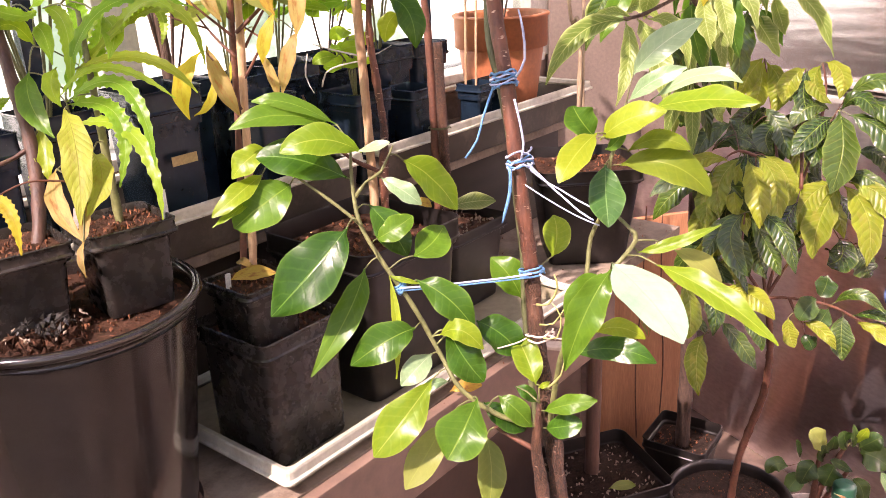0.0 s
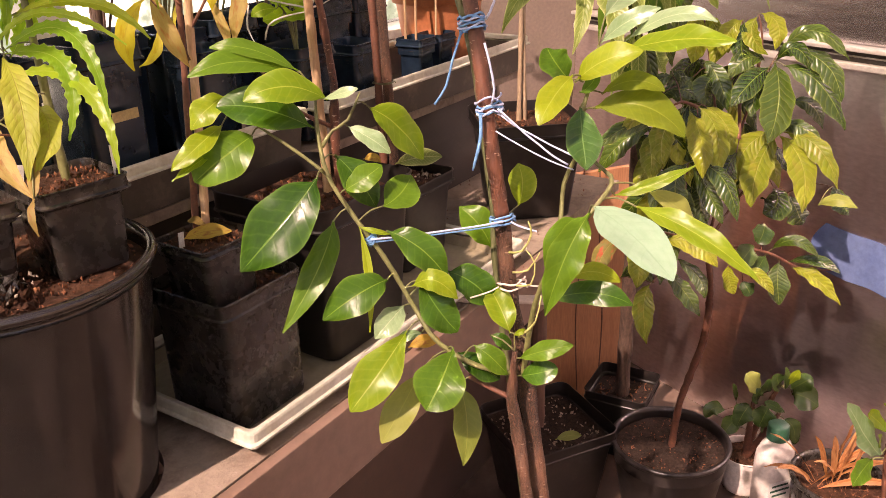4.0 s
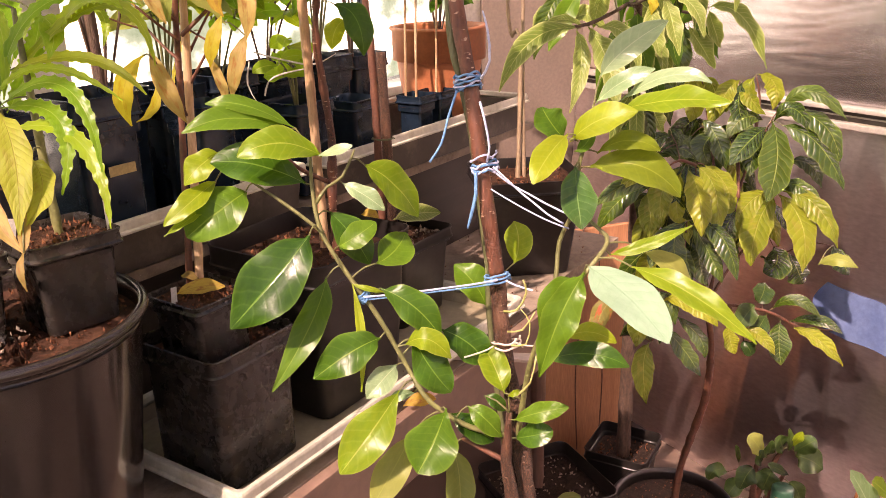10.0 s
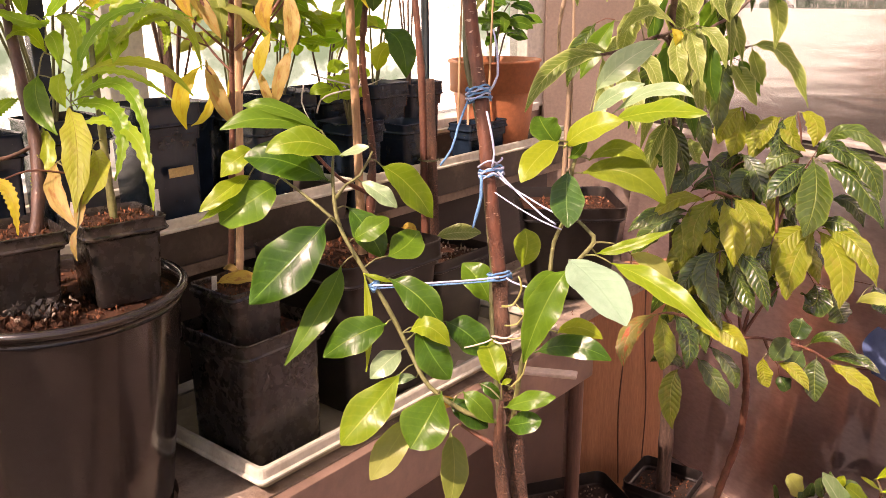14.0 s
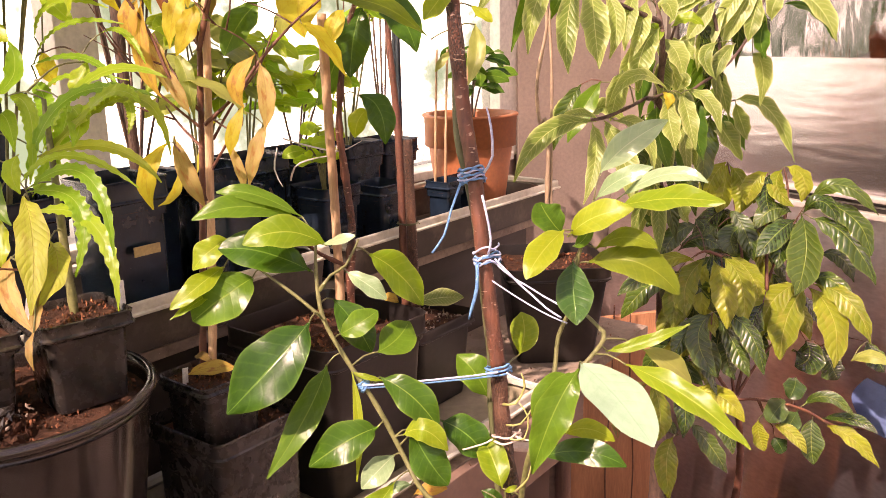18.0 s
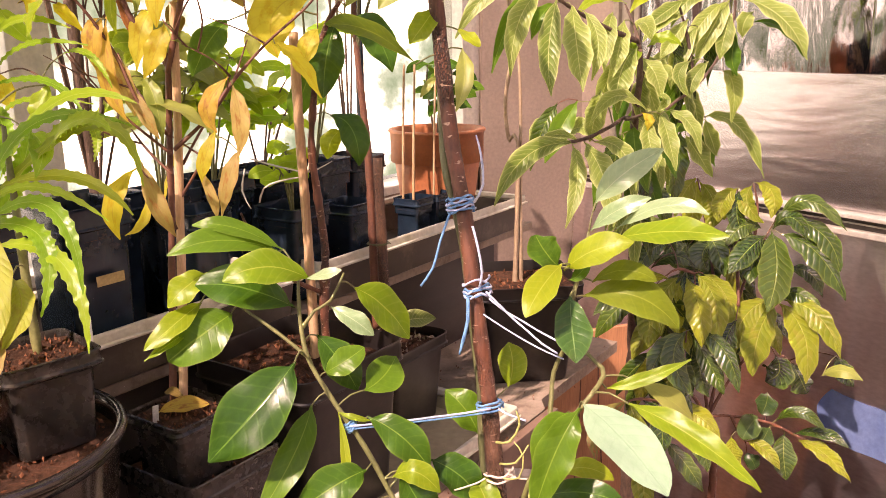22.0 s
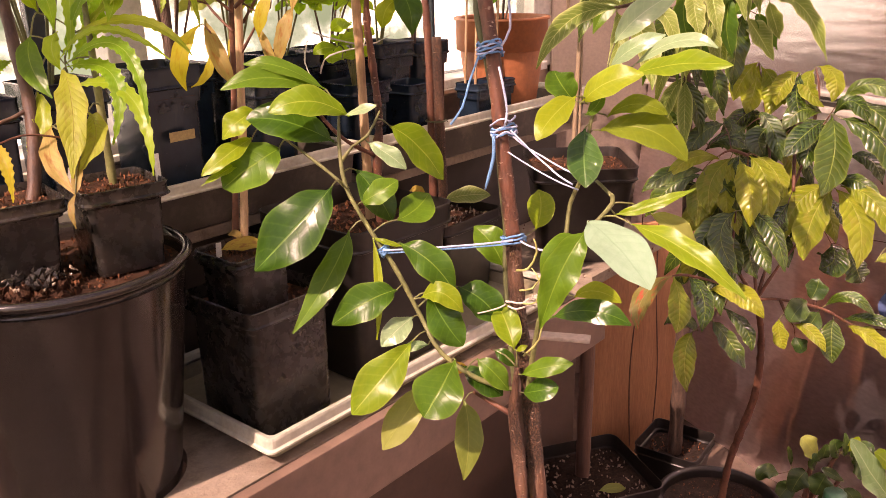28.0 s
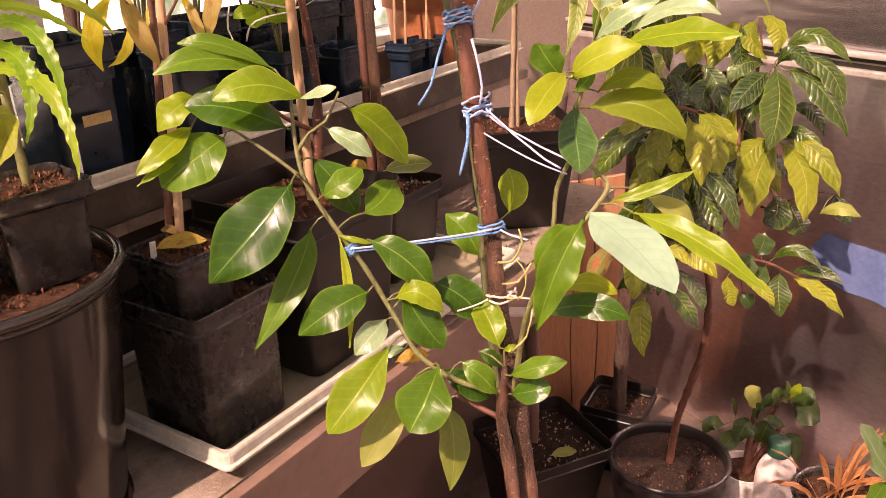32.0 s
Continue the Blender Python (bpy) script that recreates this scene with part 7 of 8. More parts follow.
bent(droop, (0.901, 1.990, 1.660), (0.947, 1.949, 1.646), (0.979, 1.920, 1.592), 0.031, "green", "lance")
bent(droop, (0.845, 1.970, 1.703), (0.808, 1.944, 1.651), (0.771, 1.930, 1.578), 0.039, "soft", "lance")
bent(droop, (0.828, 1.950, 1.698), (0.779, 1.929, 1.654), (0.747, 1.920, 1.586), 0.033, "soft", "lance")
bent(droop, (0.847, 1.960, 1.678), (0.830, 1.939, 1.633), (0.821, 1.930, 1.590), 0.037, "soft", "lance")
bent(droop, (0.864, 1.970, 1.629), (0.850, 1.949, 1.595), (0.860, 1.940, 1.558), 0.036, "green", "lance")
bent(droop, (0.896, 1.980, 1.680), (0.875, 1.964, 1.660), (0.871, 1.960, 1.629), 0.034, "soft", "lance")
bent(droop, (0.725, 1.900, 1.707), (0.667, 1.869, 1.712), (0.628, 1.850, 1.676), 0.024, "lime", "lance")
bent(droop, (0.737, 1.900, 1.701), (0.695, 1.874, 1.677), (0.657, 1.860, 1.648), 0.030, "soft", "lance")
bent(droop, (0.735, 1.890, 1.673), (0.689, 1.869, 1.661), (0.656, 1.860, 1.626), 0.026, "soft", "lance")
bent(droop, (0.749, 1.900, 1.667), (0.715, 1.879, 1.628), (0.692, 1.870, 1.595), 0.032, "soft", "lance")
bent(droop, (0.774, 1.920, 1.655), (0.734, 1.894, 1.596), (0.717, 1.880, 1.537), 0.034, "soft", "lance")
bent(droop, (0.849, 2.000, 1.564), (0.866, 1.979, 1.537), (0.864, 1.970, 1.462), 0.041, "soft", "lance")
bent(droop, (0.850, 2.110, 1.463), (0.914, 2.074, 1.443), (0.967, 2.050, 1.335), 0.043, "soft", "lance")
bent(droop, (0.850, 2.110, 1.458), (0.861, 2.094, 1.418), (0.876, 2.090, 1.379), 0.039, "soft", "lance")
bent(droop, (0.826, 2.120, 1.432), (0.846, 2.099, 1.402), (0.873, 2.090, 1.356), 0.037, "green", "lance")
bent(droop, (0.740, 1.950, 1.480), (0.733, 1.934, 1.420), (0.750, 1.930, 1.357), 0.042, "green", "lance")
bent(droop, (0.797, 2.100, 1.434), (0.782, 2.074, 1.363), (0.779, 2.060, 1.271), 0.056, "ribbed", "lance")
bent(droop, (0.809, 2.110, 1.425), (0.831, 2.084, 1.387), (0.862, 2.070, 1.336), 0.051, "soft", "lance")
bent(droop, (0.714, 2.000, 1.341), (0.732, 1.984, 1.301), (0.751, 1.980, 1.232), 0.042, "ribbed", "lance")
bent(droop, (0.633, 1.900, 1.287), (0.638, 1.884, 1.262), (0.642, 1.880, 1.238), 0.040, "green", "lance")
bent(droop, (0.681, 1.950, 1.271), (0.688, 1.934, 1.247), (0.691, 1.930, 1.223), 0.044, "ribbed", "lance")
bent(droop, (0.704, 1.950, 1.281), (0.711, 1.934, 1.257), (0.724, 1.930, 1.229), 0.036, "soft", "lance")
bent(droop, (0.823, 2.100, 1.498), (0.798, 2.084, 1.462), (0.775, 2.080, 1.432), 0.050, "green", "lance")
bent(droop, (0.715, 2.000, 1.504), (0.735, 1.994, 1.538), (0.751, 2.000, 1.572), 0.041, "green", "lance")
for k, (node, count) in enumerate((((0.60, 1.72, 1.60), 4), ((0.66, 1.80, 1.52), 5), ((0.72, 1.90, 1.62), 4), ((0.75, 1.93, 1.55), 4), ((0.82, 1.99, 1.66), 3), ((0.63, 1.80, 1.42), 5), ((0.70, 1.93, 1.42), 5), ((0.60, 1.74, 1.46), 4), ((0.64, 1.84, 1.33), 4))):
    hanging_cluster(droop, node, count, 0.125, 0.034, ["soft", "soft", "green", "ribbed"], 1.6, 800 + k, "lance", 0.7)
glossy = thing("glossy_leaf_tree", "small tree with ribbed glossy hanging leaves", "plant")
stick("trunk", [(0.84, 2.06, 0.19), (0.85, 2.05, 0.35), (0.885, 2.02, 0.55), (0.880, 1.99, 0.70), (0.860, 1.96, 0.79), (0.849, 1.95, 0.829)], [0.010, 0.0095, 0.009, 0.008, 0.007, 0.006], REDTWIG, glossy, 9, 0.12, 71)
for pts in ([(0.849, 1.95, 0.829), (0.892, 1.97, 0.898), (0.96, 2.0, 0.984), (1.001, 2.02, 1.069)], [(0.849, 1.95, 0.829), (0.888, 2.0, 0.956), (0.944, 2.04, 1.133), (0.984, 2.04, 1.225)], [(0.849, 1.95, 0.829), (0.826, 1.95, 0.972), (0.796, 1.93, 1.158)], [(0.849, 1.95, 0.829), (0.782, 1.9, 0.935), (0.77, 1.87, 1.055)], [(0.849, 1.95, 0.829), (0.756, 1.87, 0.893), (0.671, 1.8, 0.938), (0.637, 1.77, 0.947)], [(0.849, 1.95, 0.829), (0.899, 1.95, 0.83), (0.988, 1.95, 0.811), (1.066, 1.95, 0.771), (1.129, 1.92, 0.777)], [(0.915, 2.0, 1.064), (0.918, 2.05, 1.196), (0.918, 2.07, 1.312)], [(0.888, 2.0, 0.956), (0.868, 2.08, 1.177), (0.844, 2.12, 1.327)], [(0.796, 1.93, 1.158), (0.76, 1.92, 1.172), (0.735, 1.91, 1.162)], [(0.944, 2.04, 1.133), (0.962, 2.06, 1.257), (0.952, 2.07, 1.322)], [(0.758, 1.87, 0.893), (0.745, 1.86, 0.844), (0.695, 1.8, 0.815)], [(0.899, 1.95, 0.83), (0.912, 1.94, 0.8), (0.929, 1.94, 0.775)]):
    stick("branch", pts, [0.0042] + [0.003] * (len(pts) - 2) + [0.0014], REDTWIG, glossy, 7, 0.12, len(pts))
bent(glossy, (1.006, 2.050, 1.251), (1.058, 2.014, 1.291), (1.128, 1.990, 1.231), 0.042, "ribbed", "oblong")
bent(glossy, (1.012, 2.040, 1.253), (1.081, 1.999, 1.223), (1.113, 1.970, 1.148), 0.054, "ribbed", "oblong")
bent(glossy, (1.000, 2.020, 1.219), (1.065, 1.974, 1.185), (1.116, 1.940, 1.093), 0.059, "ribbed", "oblong")
bent(glossy, (0.983, 2.030, 1.227), (0.983, 1.979, 1.153), (0.955, 1.940, 1.070), 0.079, "ribbed", "oblong")
bent(glossy, (0.972, 2.030, 1.214), (0.924, 1.994, 1.191), (0.879, 1.970, 1.146), 0.052, "ribbed", "oblong")
bent(glossy, (0.979, 2.040, 1.202), (0.943, 2.004, 1.171), (0.927, 1.980, 1.118), 0.050, "ribbed", "oblong")
bent(glossy, (1.045, 2.080, 1.123), (1.089, 2.059, 1.120), (1.116, 2.050, 1.067), 0.041, "ribbed", "oblong")
bent(glossy, (0.969, 2.050, 1.226), (0.918, 2.024, 1.236), (0.882, 2.010, 1.196), 0.045, "ribbed", "oblong")
bent(glossy, (0.994, 2.050, 1.223), (1.022, 2.019, 1.256), (1.057, 2.000, 1.204), 0.045, "ribbed", "oblong")
bent(glossy, (0.841, 2.120, 1.327), (0.808, 2.094, 1.295), (0.788, 2.080, 1.248), 0.049, "ribbed_lime", "oblong")
bent(glossy, (0.844, 2.120, 1.322), (0.832, 2.089, 1.270), (0.816, 2.070, 1.221), 0.049, "ribbed_lime", "oblong")
bent(glossy, (0.849, 2.120, 1.319), (0.874, 2.089, 1.274), (0.859, 2.070, 1.215), 0.052, "ribbed_lime", "oblong")
bent(glossy, (0.860, 2.120, 1.306), (0.888, 2.094, 1.278), (0.897, 2.080, 1.239), 0.041, "ribbed_lime", "oblong")
bent(glossy, (0.915, 2.060, 1.313), (0.879, 2.034, 1.290), (0.865, 2.020, 1.247), 0.043, "ribbed_lime", "oblong")
bent(glossy, (0.920, 2.060, 1.308), (0.909, 2.034, 1.260), (0.927, 2.020, 1.209), 0.045, "ribbed", "oblong")
bent(glossy, (0.949, 2.070, 1.317), (0.933, 2.044, 1.283), (0.967, 2.030, 1.242), 0.043, "ribbed_lime", "oblong")
bent(glossy, (0.956, 2.070, 1.324), (0.986, 2.044, 1.303), (0.981, 2.030, 1.252), 0.045, "ribbed_lime", "oblong")
bent(glossy, (0.761, 1.920, 1.154), (0.717, 1.879, 1.114), (0.716, 1.850, 1.051), 0.053, "ribbed_lime", "oblong")
bent(glossy, (0.768, 1.930, 1.145), (0.751, 1.894, 1.097), (0.757, 1.870, 1.041), 0.041, "ribbed_lime", "oblong")
bent(glossy, (0.778, 1.920, 1.153), (0.793, 1.874, 1.107), (0.794, 1.840, 1.030), 0.055, "ribbed_lime", "oblong")
bent(glossy, (0.798, 1.930, 1.158), (0.831, 1.889, 1.108), (0.829, 1.860, 1.022), 0.053, "ribbed_lime", "oblong")
bent(glossy, (0.819, 1.950, 1.153), (0.851, 1.914, 1.127), (0.866, 1.890, 1.078), 0.051, "ribbed_lime", "oblong")
bent(glossy, (0.734, 1.900, 1.157), (0.674, 1.864, 1.168), (0.620, 1.840, 1.128), 0.033, "ribbed_lime", "oblong")
bent(glossy, (0.701, 1.880, 1.137), (0.631, 1.844, 1.141), (0.572, 1.820, 1.106), 0.035, "ribbed", "oblong")
bent(glossy, (0.750, 1.960, 1.219), (0.700, 1.929, 1.205), (0.674, 1.910, 1.160), 0.041, "ribbed", "oblong")
bent(glossy, (0.746, 1.970, 1.229), (0.763, 1.954, 1.217), (0.752, 1.950, 1.193), 0.029, "ribbed", "oblong")
bent(glossy, (0.718, 1.980, 1.157), (0.762, 1.964, 1.188), (0.806, 1.960, 1.161), 0.035, "ribbed", "oblong")
bent(glossy, (0.687, 1.970, 1.205), (0.659, 1.954, 1.228), (0.645, 1.950, 1.216), 0.042, "ribbed", "oblong")
bent(glossy, (0.810, 2.020, 1.202), (0.784, 2.004, 1.180), (0.801, 2.000, 1.142), 0.050, "ribbed", "oblong")
bent(glossy, (0.867, 2.050, 1.196), (0.839, 2.029, 1.174), (0.852, 2.020, 1.137), 0.059, "ribbed", "oblong")
bent(glossy, (1.002, 2.020, 1.067), (0.952, 1.969, 1.010), (0.932, 1.930, 0.929), 0.071, "ribbed_lime", "oblong")
bent(glossy, (1.009, 2.020, 1.064), (1.046, 1.964, 1.012), (1.041, 1.920, 0.916), 0.070, "ribbed_lime", "oblong")
bent(glossy, (1.021, 2.030, 1.069), (1.085, 1.984, 1.043), (1.124, 1.950, 0.959), 0.058, "ribbed_lime", "oblong")
bent(glossy, (1.015, 2.050, 1.069), (1.058, 2.019, 1.080), (1.113, 2.000, 1.014), 0.046, "ribbed", "oblong")
bent(glossy, (0.989, 2.020, 1.072), (0.921, 1.984, 1.039), (0.893, 1.960, 0.953), 0.061, "ribbed_lime", "oblong")
bent(glossy, (0.988, 2.040, 1.056), (0.948, 2.009, 1.035), (0.917, 1.990, 0.960), 0.046, "ribbed", "oblong")
bent(glossy, (1.034, 2.080, 0.920), (1.040, 2.064, 0.886), (1.008, 2.060, 0.864), 0.078, "ribbed", "oblong")
bent(glossy, (1.081, 2.100, 0.894), (1.102, 2.084, 0.851), (1.114, 2.080, 0.824), 0.062, "ribbed", "oblong")
bent(glossy, (1.136, 2.000, 0.948), (1.148, 1.974, 0.921), (1.162, 1.960, 0.892), 0.051, "ribbed", "oblong")
bent(glossy, (1.086, 1.950, 0.922), (1.114, 1.919, 0.946), (1.150, 1.900, 0.932), 0.032, "olive", "oblong")
bent(glossy, (0.766, 1.860, 1.056), (0.734, 1.819, 1.014), (0.768, 1.790, 0.947), 0.052, "ribbed", "oblong")
bent(glossy, (0.766, 1.870, 1.053), (0.713, 1.834, 1.024), (0.686, 1.810, 0.976), 0.043, "ribbed", "oblong")
bent(glossy, (0.796, 1.880, 1.051), (0.837, 1.834, 1.025), (0.861, 1.800, 0.949), 0.047, "ribbed", "oblong")
bent(glossy, (0.789, 1.900, 1.037), (0.818, 1.859, 0.986), (0.841, 1.830, 0.933), 0.041, "ribbed", "oblong")
bent(glossy, (0.889, 1.930, 1.057), (0.861, 1.904, 1.013), (0.877, 1.890, 0.984), 0.056, "ribbed", "oblong")
bent(glossy, (0.826, 1.950, 0.972), (0.817, 1.919, 0.942), (0.834, 1.900, 0.896), 0.045, "ribbed", "oblong")
bent(glossy, (0.636, 1.770, 0.947), (0.578, 1.729, 0.917), (0.566, 1.700, 0.857), 0.039, "scorch", "oblong")
bent(glossy, (0.639, 1.770, 0.945), (0.649, 1.729, 0.899), (0.641, 1.700, 0.853), 0.046, "ribbed_lime", "oblong")
bent(glossy, (0.671, 1.800, 0.937), (0.700, 1.764, 0.903), (0.697, 1.740, 0.839), 0.042, "ribbed", "oblong")
bent(glossy, (0.728, 1.860, 0.883), (0.785, 1.824, 0.893), (0.830, 1.800, 0.847), 0.051, "ribbed_lime", "oblong")
bent(glossy, (0.688, 1.790, 0.817), (0.671, 1.754, 0.780), (0.676, 1.730, 0.708), 0.048, "ribbed_lime", "oblong")
bent(glossy, (0.737, 1.860, 0.816), (0.773, 1.829, 0.780), (0.806, 1.810, 0.727), 0.042, "ribbed", "oblong")
bent(glossy, (0.768, 1.900, 0.827), (0.814, 1.874, 0.790), (0.827, 1.860, 0.745), 0.035, "ribbed", "oblong")
bent(glossy, (0.637, 1.840, 0.809), (0.668, 1.824, 0.833), (0.705, 1.820, 0.806), 0.037, "ribbed", "oblong")
bent(glossy, (0.985, 1.980, 0.871), (0.976, 1.959, 0.854), (0.964, 1.950, 0.833), 0.049, "small", "round")
bent(glossy, (0.957, 1.950, 0.827), (0.933, 1.929, 0.816), (0.916, 1.920, 0.789), 0.051, "small", "round")
bent(glossy, (0.984, 1.950, 0.803), (0.967, 1.934, 0.784), (0.951, 1.930, 0.757), 0.044, "small", "round")
bent(glossy, (0.895, 1.930, 0.792), (0.895, 1.909, 0.763), (0.906, 1.900, 0.733), 0.038, "ribbed_lime", "elliptic")
bent(glossy, (0.932, 1.940, 0.775), (0.957, 1.904, 0.775), (0.986, 1.880, 0.739), 0.033, "ribbed_lime", "elliptic")
bent(glossy, (1.017, 1.950, 0.789), (1.007, 1.919, 0.752), (1.010, 1.900, 0.703), 0.054, "ribbed", "elliptic")
bent(glossy, (0.995, 1.950, 0.817), (1.033, 1.919, 0.852), (1.084, 1.900, 0.817), 0.028, "ribbed", "elliptic")
bent(glossy, (1.037, 1.950, 0.787), (1.090, 1.919, 0.801), (1.136, 1.900, 0.778), 0.028, "ribbed", "elliptic")
bent(glossy, (1.049, 1.950, 0.770), (1.091, 1.909, 0.759), (1.138, 1.880, 0.708), 0.038, "ribbed_lime", "lance")
bent(glossy, (0.946, 1.970, 0.731), (0.953, 1.954, 0.721), (0.961, 1.950, 0.703), 0.039, "small", "round")
for k, (node, count) in enumerate((((0.80, 2.00, 1.14), 5), ((0.90, 2.10, 1.15), 6), ((0.76, 1.93, 1.08), 5), ((0.95, 2.12, 1.06), 6), ((0.73, 1.90, 1.00), 5), ((0.83, 2.00, 1.02), 6), ((0.70, 1.90, 1.12), 4), ((0.96, 2.14, 1.20), 5), ((0.87, 2.08, 1.08), 6), ((0.90, 2.05, 0.97), 6), ((1.00, 2.10, 1.02), 5), ((0.73, 1.92, 0.93), 4), ((0.84, 2.08, 1.22), 5))):
    hanging_cluster(glossy, node, count, 0.125, 0.045, ["ribbed", "ribbed", "ribbed", "ribbed_lime"], 1.2, 300 + k, "oblong")

# ---------------------------------------------------------------- the climber in the corner
climber = thing("climbing_plant", "climber with thin pale stems and drooping light leaves", "plant")
for k, pts in enumerate(([(0.44, 2.16, 1.05), (0.452, 2.25, 1.396), (0.433, 2.280, 1.397), (0.424, 2.290, 1.500), (0.448, 2.310, 1.640), (0.432, 2.320, 1.730), (0.444, 2.320, 1.833), (0.432, 2.330, 1.891), (0.420, 2.330, 1.967), (0.440, 2.340, 2.025), (0.425, 2.350, 2.077), (0.433, 2.360, 2.142), (0.458, 2.370, 2.245)], [(0.455, 2.17, 1.05), (0.459, 2.28, 1.496), (0.454, 2.310, 1.653), (0.469, 2.310, 1.705), (0.460, 2.320, 1.788), (0.475, 2.320, 1.846), (0.470, 2.330, 1.910), (0.476, 2.340, 1.998), (0.463, 2.350, 2.064), (0.470, 2.360, 2.155), (0.498, 2.380, 2.247)], [(0.449, 2.310, 1.638), (0.474, 2.320, 1.694), (0.507, 2.330, 1.763), (0.529, 2.330, 1.832), (0.533, 2.340, 1.956)], [(0.498, 2.380, 2.247), (0.521, 2.370, 2.195), (0.545, 2.360, 2.140)])):
    stick("stem", pts, [0.006 - 0.001 * k] + [0.0046 - 0.0008 * k] * (len(pts) - 2) + [0.0018], CLIMBERWOOD, climber, 8, 0.16, 80 + k)
bent(climber, (0.539, 2.350, 2.141), (0.577, 2.314, 2.086), (0.547, 2.290, 2.015), 0.058, "soft", "elliptic")
bent(climber, (0.546, 2.350, 2.141), (0.619, 2.309, 2.098), (0.646, 2.280, 1.982), 0.033, "lime", "lance")
bent(climber, (0.583, 2.350, 2.110), (0.597, 2.319, 2.050), (0.576, 2.300, 1.958), 0.035, "lime", "lance")
bent(climber, (0.599, 2.350, 2.091), (0.637, 2.319, 2.085), (0.654, 2.300, 2.042), 0.015, "soft", "lance")
bent(climber, (0.634, 2.360, 2.229), (0.613, 2.334, 2.177), (0.624, 2.320, 2.132), 0.025, "soft", "lance")
bent(climber, (0.564, 2.360, 2.228), (0.595, 2.334, 2.176), (0.617, 2.320, 2.135), 0.023, "soft", "lance")
bent(climber, (0.646, 2.360, 2.229), (0.662, 2.339, 2.178), (0.637, 2.330, 2.149), 0.023, "soft", "lance")
bent(climber, (0.470, 2.350, 2.039), (0.507, 2.319, 2.026), (0.544, 2.300, 1.980), 0.041, "lime", "lance")
bent(climber, (0.439, 2.340, 2.031), (0.447, 2.314, 1.985), (0.455, 2.300, 1.931), 0.038, "soft", "lance")
bent(climber, (0.433, 2.340, 2.038), (0.437, 2.329, 2.081), (0.460, 2.330, 2.115), 0.056, "lime", "elliptic")
bent(climber, (0.479, 2.370, 2.245), (0.508, 2.349, 2.191), (0.522, 2.340, 2.124), 0.067, "lime", "elliptic")
bent(climber, (0.398, 2.370, 2.234), (0.435, 2.344, 2.189), (0.424, 2.330, 2.134), 0.046, "lime", "elliptic")
bent(climber, (0.535, 2.330, 1.832), (0.601, 2.299, 1.858), (0.645, 2.280, 1.771), 0.025, "lime", "lance")
bent(climber, (0.589, 2.310, 1.823), (0.602, 2.294, 1.803), (0.594, 2.290, 1.780), 0.038, "soft", "elliptic")
bent(climber, (0.443, 2.330, 1.882), (0.468, 2.309, 1.846), (0.477, 2.300, 1.775), 0.033, "olive", "lance")
bent(climber, (0.462, 2.330, 1.872), (0.477, 2.309, 1.887), (0.518, 2.300, 1.853), 0.023, "lime", "lance")
bent(climber, (0.447, 2.320, 1.836), (0.415, 2.304, 1.873), (0.376, 2.300, 1.901), 0.033, "dark", "lance")
bent(climber, (0.357, 2.310, 1.837), (0.397, 2.289, 1.799), (0.415, 2.280, 1.729), 0.023, "dark", "lance")
bent(climber, (0.426, 2.340, 2.050), (0.391, 2.314, 2.022), (0.379, 2.300, 1.952), 0.036, "lime", "lance")
bent(climber, (0.530, 2.330, 1.821), (0.513, 2.319, 1.834), (0.501, 2.320, 1.819), 0.018, "olive", "elliptic")
bent(climber, (0.470, 2.360, 2.142), (0.494, 2.334, 2.113), (0.483, 2.320, 2.071), 0.031, "lime", "lance")
for k, node in enumerate(((0.475, 2.370, 2.245), (0.535, 2.382, 2.25))):
    hanging_cluster(climber, node, 6, 0.12, 0.034, ["lime", "soft", "lime", "olive"], 1.1, 900 + k, "lance", 0.9)

# ---------------------------------------------------------------- seedlings and bushes on the upper shelf
def bush(name, label, base, nodes, length, width, kinds, seed, per=7, shape="oval", droop=0.2, twigs=0):
    plant = thing(name, label, "plant", group="plants on the upper shelf")
    for k, nd in enumerate(nodes):
        mid = Vector(base).lerp(Vector(nd), 0.55) + Vector((0.012 * math.sin(seed + k), 0.012 * math.cos(seed * 2 + k), 0.03))
        stick("stem", [base, mid, nd], [0.0028, 0.0022, 0.0012], TWIG if seed % 2 else GREYBARK, plant, 6, 0.1, seed + k)
        hanging_cluster(plant, nd, per, length, width, kinds, droop, seed * 10 + k, shape)
        trng = random.Random(seed * 31 + k)
        for n in range(twigs):
            a = Vector(mid).lerp(Vector(nd), trng.random())
            b = a + Vector((trng.uniform(-1, 1), trng.uniform(-1, 1), trng.uniform(0.2, 1.6))) * 0.09
            stick("twig", [a, a.lerp(b, 0.5) + Vector((trng.uniform(-1, 1), trng.uniform(-1, 1), 0)) * 0.008, b], [0.0018, 0.0014, 0.0007], REDTWIG, plant, 5, 0.1, n)
        hanging_cluster(plant, Vector(base).lerp(Vector(nd), 0.78), per - 2, length * 0.9, width, kinds, droop, seed * 10 + k + 5, shape)
    return plant


def shelf_bush(x, y, z, top, count, reach, length, width, kinds, seed, **more):
    rng = random.Random(seed)
    b = bench_at(x, y, z)
    nodes = [bench_at(x + rng.uniform(-1, 1) * reach, y + rng.uniform(-0.6, 0.6) * reach, top - rng.uniform(0, 0.45) * (top - z)) for _ in range(count)]
    return bush("leafy_shrub", more.pop("label"), b, nodes, length, width, kinds, seed, **more)


